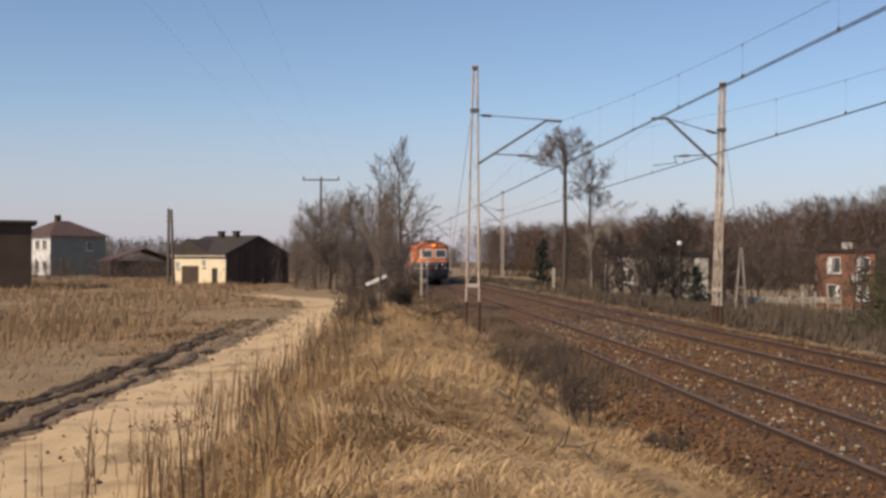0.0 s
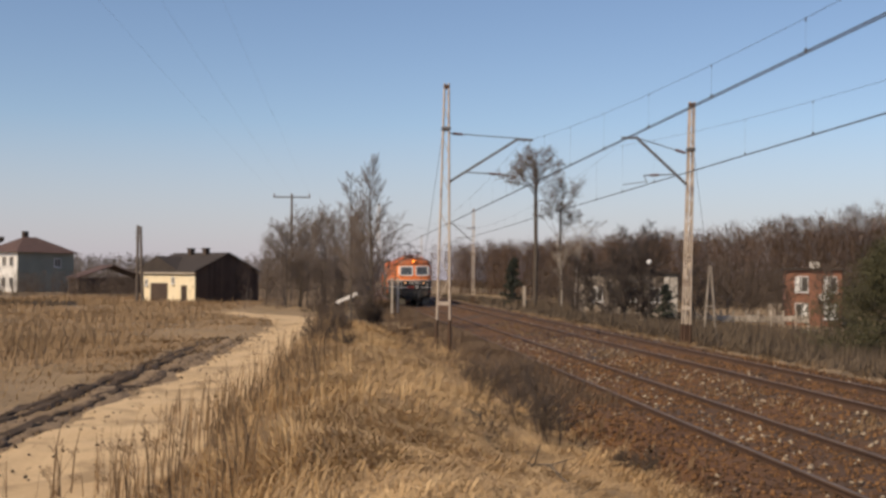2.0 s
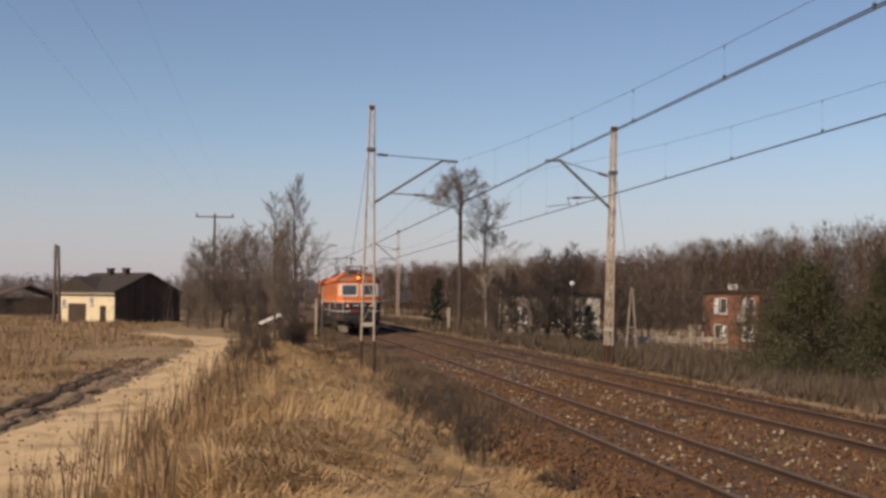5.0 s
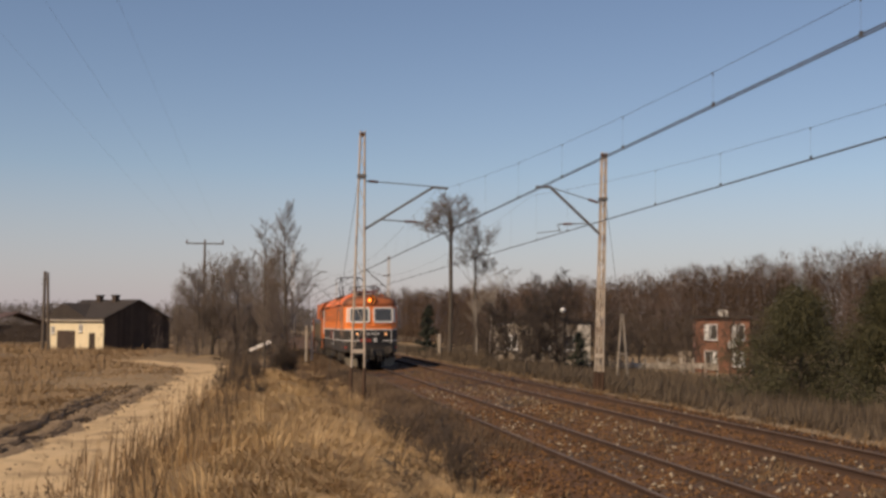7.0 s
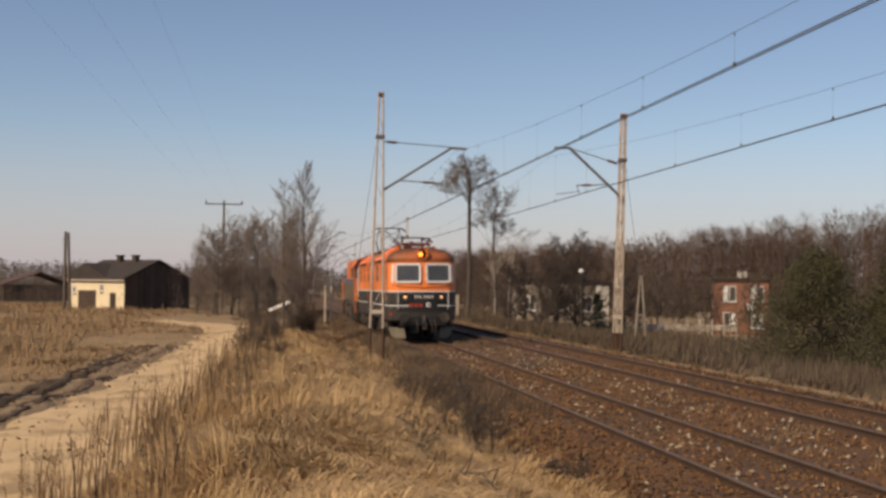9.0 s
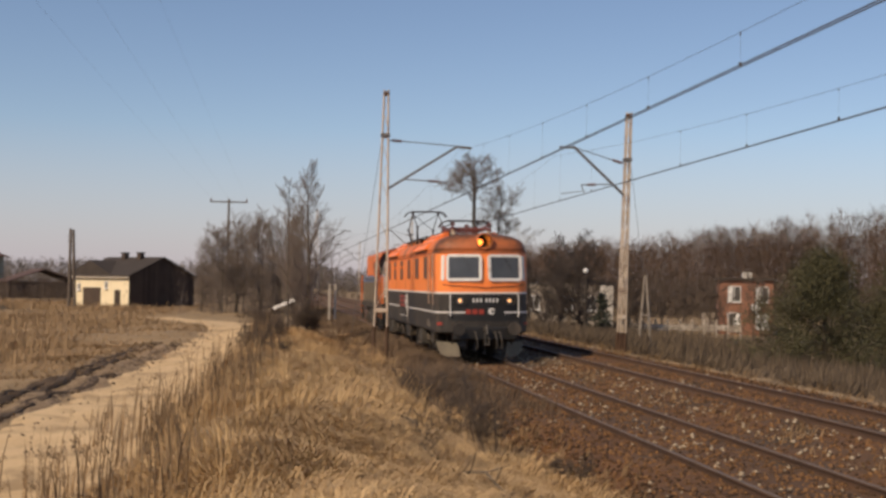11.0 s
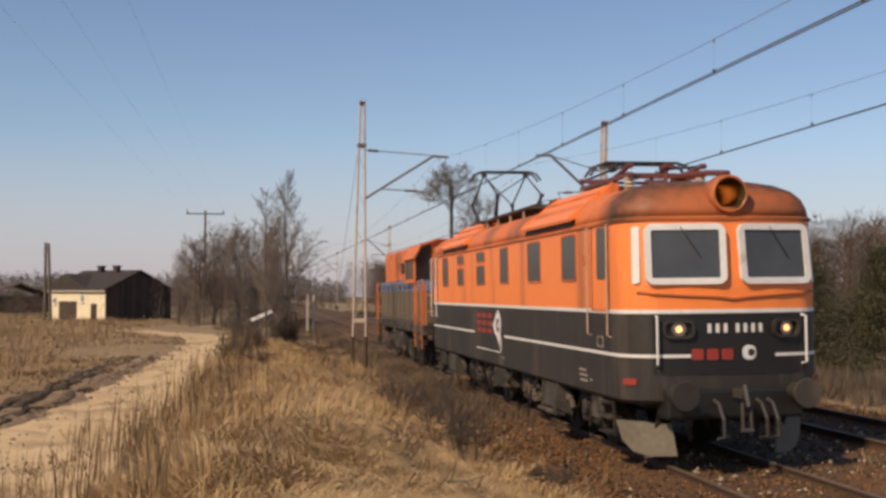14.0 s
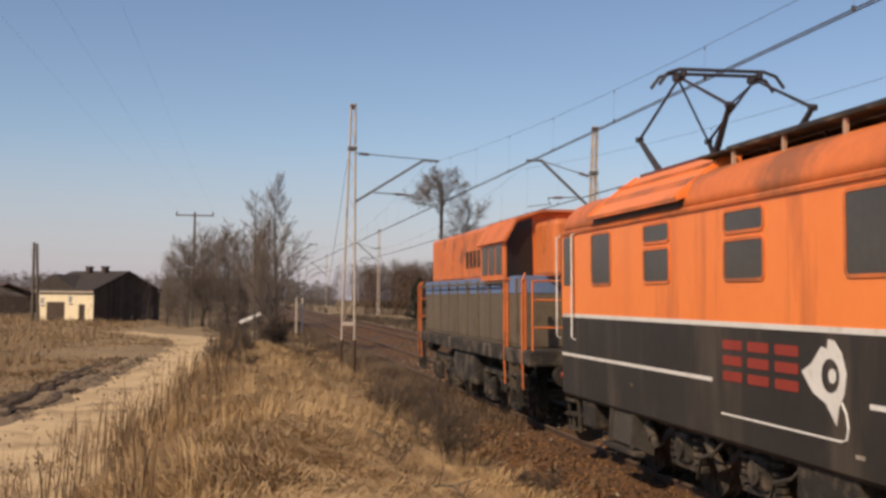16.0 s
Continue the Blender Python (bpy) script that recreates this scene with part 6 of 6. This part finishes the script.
def wall_box(parent, name, w, l, z0, z1, mat, label=""):
    bm = bmesh.new()
    for c, s in (((0, -l / 2 + 0.125, (z0 + z1) / 2), (w, 0.25, z1 - z0)), ((0, l / 2 - 0.125, (z0 + z1) / 2), (w, 0.25, z1 - z0)),
                 ((-w / 2 + 0.125, 0, (z0 + z1) / 2), (0.25, l - 0.5, z1 - z0)), ((w / 2 - 0.125, 0, (z0 + z1) / 2), (0.25, l - 0.5, z1 - z0))):
        box(bm, c, s)
    return part(name, bm, mat, parent, label)


def gable_roof(parent, w, l, z, rise, over, mat, t=0.14):
    """A pitched roof whose ridge runs along y."""
    bm = bmesh.new()
    a, hl = w / 2 + over, l / 2 + over
    dz = rise * over / (w / 2)
    sec = [(-a, z - dz), (0, z + rise), (a, z - dz), (a, z - dz + t), (0, z + rise + t), (-a, z - dz + t)]
    loft(bm, [[(x, y, q) for x, q in sec] for y in (-hl, hl)])
    bmesh.ops.recalc_face_normals(bm, faces=bm.faces)
    return part("roof", bm, mat, parent)


def window(parent, m, w, h, glass=None):
    """A window with frame, mullion, sill and pane; m's -y looks out."""
    f = part("window_frame", slab(bmesh.new(), m, w, h, 0.01, 0.10, hole=0.07, n=2), M_WALLWHITE, parent)
    part("pane", slab(bmesh.new(), m, w - 0.1, h - 0.1, 0.01, 0.02, n=2), glass or M_SIDEGLASS, f)
    bm = bmesh.new()
    bar(bm, m @ Vector((0, -0.03, -h / 2)), m @ Vector((0, -0.03, h / 2)), 0.05, 0.05)
    part("mullion", bm, M_WALLWHITE, f)
    bm = bmesh.new()
    box(bm, (0, -0.08, -h / 2 - 0.03), (w + 0.15, 0.18, 0.05), m)
    part("sill", bm, M_WALLWHITE, f)
    return f


def build_garage():
    # cream long wall to the sun, dark boarded gable towards the railway
    W, L, H = 8.0, 8.0, 3.0
    yaw = 50
    root = thing("garage", pose(-20.75, 107.9, -0.2, 0, 0, yaw) @ pose(W / 2, L / 2, 0), "low garage with cream wall, dark boarded gable and grey roof", "garage")
    wall_box(root, "wall", W, L, -0.3, H, M_CREAM)
    gable_roof(root, W, L, H, 1.75, 0.25, M_TILE)
    for s, nm in ((-1, "gable"), (1, "gable")):
        n = 26
        for k in range(n):
            x0 = -W / 2 + W * k / n
            bm = bmesh.new()
            xm = x0 + W / n / 2
            top = H + 1.75 * (1 - abs(xm) / (W / 2)) - 0.02
            box(bm, (xm, s * (L / 2 + 0.03 + 0.006 * (k % 2)), (top - 0.3) / 2), (W / n * 1.02, 0.05, top + 0.3))
            part("board", bm, M_DARKWOOD, root)
    for y, w in ((1.4, 2.6),):
        bm = bmesh.new()
        box(bm, (-W / 2 - 0.02, y, 0.9), (0.08, w, 1.9), bevel=0.01)
        part("garage_door", bm, M_DARKWOOD, root, "brown wooden garage door")
    bm = bmesh.new()
    box(bm, (-W / 2 - 0.02, -2.4, 0.8), (0.08, 0.8, 1.7), bevel=0.01)
    part("door", bm, M_DARKWOOD, root)
    bm = bmesh.new()
    box(bm, (-W / 2 - 0.24, 0, H - 0.18), (0.12, L + 0.5, 0.14), bevel=0.02)
    part("fascia", bm, M_FENCE, root, "pale roof fascia")
    bm = bmesh.new()
    a, z0, z1 = 3.2, H + 0.1, H + 1.5
    sec = [(L / 2 - 2 * a + 1.0, z0), (L / 2 - a + 1.0, z1), (L / 2 + 1.0, z0)]
    loft(bm, [[(x, y, z) for y, z in sec] for x in (-W / 2 - 0.1, W / 2 - 1)])
    bmesh.ops.recalc_face_normals(bm, faces=bm.faces)
    part("cross_roof", bm, M_TILE, root)
    for z, y, w in ((2.1, -0.75, 0.5), (1.9, 3.4, 0.5)):
        window(root, pose(-W / 2 - 0.01, y, z, 0, 0, -90), w, 0.7)
    for y in (-1.2, 1.1):
        bm = bmesh.new()
        box(bm, (-0.4, y, H + 1.55), (0.5, 0.55, 1.4), bevel=0.02)
        ch = part("chimney", bm, M_DARKWOOD, root)
        bm = bmesh.new()
        box(bm, (-0.4, y, H + 2.28), (0.62, 0.7, 0.12), bevel=0.02)
        part("chimney_cap", bm, M_TILE, ch)


def build_house():
    # two-storey white house with a hipped roof
    W, L, H = 9.0, 8.5, 5.7
    root = thing("house", pose(-55.6, 160, -0.2, 0, 0, 50) @ pose(W / 2, L / 2, 0), "two-storey white house with a brown hipped roof", "house")
    wall_box(root, "wall", W, L, -0.3, H, M_WALLWHITE)
    # thin sheet that makes this side of the white walls a darker grey-green
    bm = bmesh.new()
    box(bm, (0.0, -L / 2 - 0.02, H / 2), (W, 0.05, H - 0.02))
    part("darker_side_sheet", bm, M_GREENWALL, root, "darker grey-green side wall")
    bm = bmesh.new()
    a, b = W / 2 + 0.6, L / 2 + 0.6
    v = [bm.verts.new(p) for p in ((-a, -b, H), (a, -b, H), (a, b, H), (-a, b, H), (-1.0, 0, H + 2.3), (1.0, 0, H + 2.3))]
    for f in ((0, 1, 5, 4), (1, 2, 5), (2, 3, 4, 5), (3, 0, 4), (3, 2, 1, 0)):
        bm.faces.new([v[j] for j in f])
    roof = part("roof", bm, M_REDROOF, root)
    bm = bmesh.new()
    box(bm, (-0.5, 0.5, H + 2.5), (0.7, 0.7, 1.3), bevel=0.02)
    part("chimney", bm, M_DARKWOOD, roof)
    for z in (1.5, 4.4):
        for y in (-2.8, -0.9, 1.0, 2.9):
            window(root, pose(-W / 2 - 0.01, y, z, 0, 0, -90), 1.1, 1.4)
    window(root, pose(1.8, -L / 2 - 0.06, 4.3), 1.1, 1.3)
    # flat dark neighbour
    root = thing("barn", pose(-39.4, 92, -0.2, 0, 0, 21), "dark brown flat-roofed barn at the field's edge", "barn")
    wall_box(root, "wall", 11.0, 8.0, -0.3, 5.3, M_DARKWOOD)
    bm = bmesh.new()
    box(bm, (0, 0, 5.4), (11.8, 8.8, 0.25), bevel=0.03)
    part("roof", bm, M_TILE, root)
    root = thing("shed", pose(-42.0, 156, -0.6, 0, 0, 30), "low shed with a dull red roof", "shed")
    wall_box(root, "wall", 9.0, 6.0, -0.3, 2.6, M_DARKWOOD)
    gable_roof(root, 9.0, 6.0, 2.6, 1.6, 0.3, M_REDROOF)


def build_right_houses():
    # brick house with white windows
    W, L = 6.4, 8.0
    root = thing("brick_house", pose(38.3, 108, -2.0, 0, 0, -17), "two-storey red brick house with white windows", "house")
    wall_box(root, "wall", W - 1.4, L, 0, 5.4, M_BRICK)
    bm = bmesh.new()
    box(bm, (0, 0, 5.5), (W - 0.9, L + 0.6, 0.22), bevel=0.03)
    part("roof", bm, M_TILE, root)
    bm = bmesh.new()
    box(bm, (0.3, 0.5, 5.9), (0.9, 0.6, 0.75), bevel=0.03)
    part("chimney", bm, M_GREYWALL, root)
    for z in (1.6, 4.1):
        for x in (-1.05, 1.5):
            window(root, pose(x, -L / 2 - 0.01, z), 1.2, 1.5, M_WALLWHITE if z < 2 and x > 0 else None)
            part("curtain", slab(bmesh.new(), pose(x - 0.32 if z > 2 else x + 0.3, -L / 2 - 0.035, z), 0.34, 1.3, 0.01, 0.02, n=2), M_WALLWHITE, root, "white curtain behind the pane")
    bm = bmesh.new()
    rod(bm, (0.9, -L / 2 - 0.15, 2.9), (0.9, -L / 2 - 0.28, 2.95), 0.45, 0.40, seg=20)
    part("satellite_dish", bm, M_WALLWHITE, root, "white satellite dish")
    bm = bmesh.new()
    box(bm, (-3.4, -1.5, 1.1), (1.2, 3, 2.2), bevel=0.02)
    part("porch", bm, M_CONCRETE, root, "pale porch")
    # pale cottage behind the thicket
    root = thing("cottage", pose(18.5, 98, -1.1, 0, 0, -8), "pale rendered cottage half hidden by bare trees", "house")
    wall_box(root, "wall", 8.2, 6.0, 0, 3.9, M_CONCRETE)
    gable_roof(root, 8.2, 6.0, 3.9, 0.5, 0.3, M_TILE)
    for x in (-2.6, 0.2, 2.2):
        window(root, pose(x, -3.01, 2.2), 1.0, 1.2)
    # added pale slab: sunlight on the right end, painted as a lighter wall colour
    bm = bmesh.new()
    box(bm, (3.55, -3.06, 1.85), (1.1, 0.16, 3.7), bevel=0.02)
    part("sunlit_strip", bm, M_GREYWALL, root, "paler strip painting sunlight on the cottage's right end")
    # pale panel fence
    root = thing("fence", pose(20.9, 87, -1.35, 0, 0, -4), "pale concrete panel fence with uneven posts", "fence")
    for k in range(11):
        if k < 10:
            bm = bmesh.new()
            box(bm, (k * 0.95 + 0.47, 0, 0.78 + 0.03 * (k % 3)), (0.82, 0.06, 0.42 + 0.12 * (k % 2)), bevel=0.01)
            part("panel", bm, M_FENCE, root)
        bm = bmesh.new()
        box(bm, (k * 0.95, 0, 0.6), (0.12, 0.12, 1.7), bevel=0.01)
        part("post", bm, M_FENCE, root)


def build_posts():
    root = thing("utility_pole", pose(-24.1, 100, -0.2, 0, -1, 0), "weathered double timber utility pole in the field", "utility pole")
    for x in (-0.12, 0.22):
        bm = bmesh.new()
        rod(bm, (x * 1.5, 0, -0.3), (x * 0.7, 0, 7.1 - abs(x)), 0.15, 0.11, seg=10)
        part("pole", bm, M_POLE, root)
    for z in (6.3, 5.9):
        bm = bmesh.new()
        bar(bm, (-0.35, 0, z), (0.3, 0, z), 0.06, 0.06)
        part("bracket", bm, M_STEEL, root)
    root = thing("power_line_pole", pose(-13.0, 120, -0.2, 0, 0, 0), "grey power line pole with a wide crossarm", "utility pole")
    bm = bmesh.new()
    rod(bm, (0, 0, -0.3), (0, 0, 11.3), 0.17, 0.11, seg=10)
    part("pole", bm, M_POLE, root)
    bm = bmesh.new()
    box(bm, (0, 0, 11.0), (3.9, 0.14, 0.14))
    part("crossarm", bm, M_STEEL, root)
    for x in (-1.85, 0.0, 1.85):
        bm = bmesh.new()
        rod(bm, (x, 0, 11.05), (x, 0, 11.4), 0.09, 0.05, seg=10)
        part("insulator", bm, M_INSUL, root)
        bm = bmesh.new()
        pts = []
        for k in range(17):
            f = k / 16
            # a long span beside the railway, sagging a little
            pts.append(Vector((x + f * 11.2, -f * 180, 11.4 - 2.4 * f * (1 - f))))
        tube(bm, pts, 0.0023, 5)
        part("power_cable", bm, M_WIRE, root, "thin sagging power cable")
    root = thing("braced_post", pose(16.35, 62, -0.75), "pale timber post braced like a narrow letter A", "post")
    for x in (-0.35, 0.35):
        bm = bmesh.new()
        rod(bm, (x, 0, -0.2), (x * 0.12, 0, 3.9), 0.07, 0.055, seg=8)
        part("leg", bm, M_CONCRETE, root)
    bm = bmesh.new()
    bar(bm, (-0.2, 0, 1.7), (0.2, 0, 1.7), 0.05, 0.08)
    part("crosspiece", bm, M_CONCRETE, root)
    post = thing("marker_post", pose(9.8, 100, 0.0), "short pale concrete marker post beside the line", "post", "marker posts")
    bm = bmesh.new()
    box(bm, (0, 0, 0.75), (0.24, 0.18, 1.9), bevel=0.03)
    part("stake", bm, M_FENCE, post)
    white = thing("white_post", pose(-1.52, 80, -0.1), "slim white-painted post among the trackside weeds", "post", "white posts")
    part("stake", box(bmesh.new(), (0, 0, 1.2), (0.15, 0.12, 2.5), bevel=0.02), M_FENCE, white)
    copy_thing(white, pose(-1.12, 80.4, -0.1))
    root = thing("fallen_barrier", pose(-4.85, 75, 0.25, 0, -24, 0), "white board of a fallen barrier leaning in the weeds", "barrier")
    bm = bmesh.new()
    box(bm, (0.7, 0, 0.5), (1.5, 0.05, 0.22), bevel=0.01)
    part("board", bm, M_WHITE, root)
    bm = bmesh.new()
    bar(bm, (0.2, 0.05, -0.5), (0.25, 0.05, 0.6), 0.06, 0.06)
    part("stake", bm, M_POLE, root)
    root = thing("street_lamp", pose(15.6, 74.6, -0.9), "street lamp with a small round white head", "street lamp")
    bm = bmesh.new()
    rod(bm, (0, 0, 0), (0, 0, 4.32), 0.035, 0.025, seg=8)
    part("pole", bm, M_BARK, root)
    bm = bmesh.new()
    bmesh.ops.create_uvsphere(bm, u_segments=16, v_segments=10, radius=0.17, matrix=Matrix.Translation((0, 0, 4.45)))
    part("globe", bm, M_WALLWHITE, root, smooth=True)


def umbel_plant(x, y, h, seed):
    """A dead umbellifer: a stalk, side stalks, and rays with small seed tufts."""
    rs = np.random.default_rng(seed)
    root = thing("dead_umbel_plant", pose(x, y, float(ground_z(x, y)) - 0.03), "dry brown umbel plant beside the sandy track", "weed", "umbel plants")
    lean = Vector((rs.normal(0, 0.06), rs.normal(0, 0.06), 1.0))
    tops = [(lean * h * 0.96, 1.0)]
    bm = bmesh.new()
    rod(bm, (0, 0, 0), lean * h * 0.96, 0.006, 0.003, seg=5)
    for k in range(4):
        a, f = k * 1.9 + rs.uniform(0, 1), rs.uniform(0.35, 0.75)
        p = lean * h * f
        q = p + Vector((math.cos(a) * 0.16, math.sin(a) * 0.16, rs.uniform(0.14, 0.26))) * h
        rod(bm, p, q, 0.004, 0.002, seg=4)
        tops.append((q, 0.7))
    part("stalk", bm, M_WEED, root)
    for q, sc in tops:
        bm = bmesh.new()
        for j in range(9):
            a = j * 0.7 + rs.uniform(0, 0.3)
            e = q + Vector((math.cos(a) * 0.07, math.sin(a) * 0.07, 0.05 + 0.02 * (j % 3))) * sc
            rod(bm, q, e, 0.0015, 0.0015, seg=3)
            box(bm, e, (0.014, 0.014, 0.010))
        part("umbel", bm, M_WEED, root)
    return root


def build_weeds():
    for k, (x, y, h) in enumerate(((-3.35, 10.9, 0.95), (-3.05, 11.6, 0.8), (-3.0, 13.0, 0.75), (-2.75, 10.8, 0.85), (-3.2, 14.6, 0.8), (-3.15, 17.2, 0.85), (-3.4, 20.5, 0.8), (-3.3, 23.0, 0.9), (-2.6, 12.2, 0.7))):
        umbel_plant(x, y, h, 300 + k)
    for k, (x, y, turn, n) in enumerate(((0.62, 15.4, -50, 1.0), (0.85, 14.2, -62, 0.8), (1.38, 11.6, -60, 0.9), (1.52, 10.4, -70, 0.8), (1.1, 12.8, -40, 0.6))):
        rs = np.random.default_rng(400 + k)
        fallen = thing("dead_branch", pose(x, y, float(ground_z(x, y)) + 0.10, 0, 0, turn), "dark bent dead branch lying in the dry grass", "branch", "dead branches")
        pts = [Vector((q * n - 0.5 * n, rs.normal(0, 0.04), 0.16 * math.sin(q * 3.0) + rs.normal(0, 0.02))) for q in (0, 0.2, 0.4, 0.6, 0.8, 1.0)]
        part("stem", tube(bmesh.new(), pts, 0.016, 6), M_BARK, fallen)
        for j in (1, 2, 3, 4):
            e = pts[j] + Vector((0.16, rs.normal(0, 0.12), rs.uniform(0.08, 0.24)))
            part("twig", rod(bmesh.new(), pts[j], e, 0.009, 0.004, seg=5), M_BARK, fallen)
    stick = thing("stick", pose(-3.86, 18.2, float(ground_z(-3.86, 18.2)) - 0.05, 0, 6, 0), "thin dark stick standing in the sandy track", "stick")
    bm = bmesh.new()
    tube(bm, [Vector((0, 0, 0)), Vector((0.01, 0, 0.25)), Vector((0.0, 0.01, 0.55))], 0.014, 6)
    rod(bm, (0.0, 0, 0.3), (0.06, 0.02, 0.42), 0.008, 0.004, seg=5)
    part("twig", bm, M_WEED, stick)


build_weeds()
build_garage()
build_house()
build_right_houses()
build_posts()
build_trees()
build_cover()
build_stones()


# ---------------------------------------------------------------- sleepers, one by one
def build_sleepers(parent, n, lift):
    bm = bmesh.new()
    box(bm, (0, 0, -0.205), (2.5, 0.25, 0.14), bevel=0.01)
    me = bpy.data.meshes.new("sleeper")
    bm.to_mesh(me)
    bm.free()
    me.materials.append(M_SLEEPER)
    for k in range(n):
        ob = new("sleeper", me)
        ob.parent = parent
        ob.location = (random.uniform(-0.02, 0.02), 4.0 + k * 0.62, lift)
        ob.rotation_euler = (0, 0, random.uniform(-0.012, 0.012))


build_sleepers(track_near, 180, 0.008)
build_sleepers(track_far, 180, -0.03)


def train_place(t):
    """Metres along the line at which the locomotive's front stands."""
    return -0.00275 * t * t - 6.70 * t + 109.40 - float(np.interp(t, [0, 3, 7, 9, 11.5, 14.5, 16], [0.03, -0.18, 0.2, 0.25, -0.01, -0.12, 0.33]))


def motions():
    times = [k * 0.25 for k in range(65)]
    walk(electric, [(t, along(0, train_place(t))) for t in times])
    walk(diesel, [(t, along(0, train_place(t) + 19.1)) for t in times])
    spins = [k * 0.1 for k in range(161)]
    for wheels, r in ((electric_wheels, 0.62), (diesel_wheels, 0.5)):
        for w in wheels:
            y = w.location.y
            walk(w, [(t, pose(0, y, r, math.degrees((train_place(t) - train_place(0)) / -r) * -1)) for t in spins])


motions()
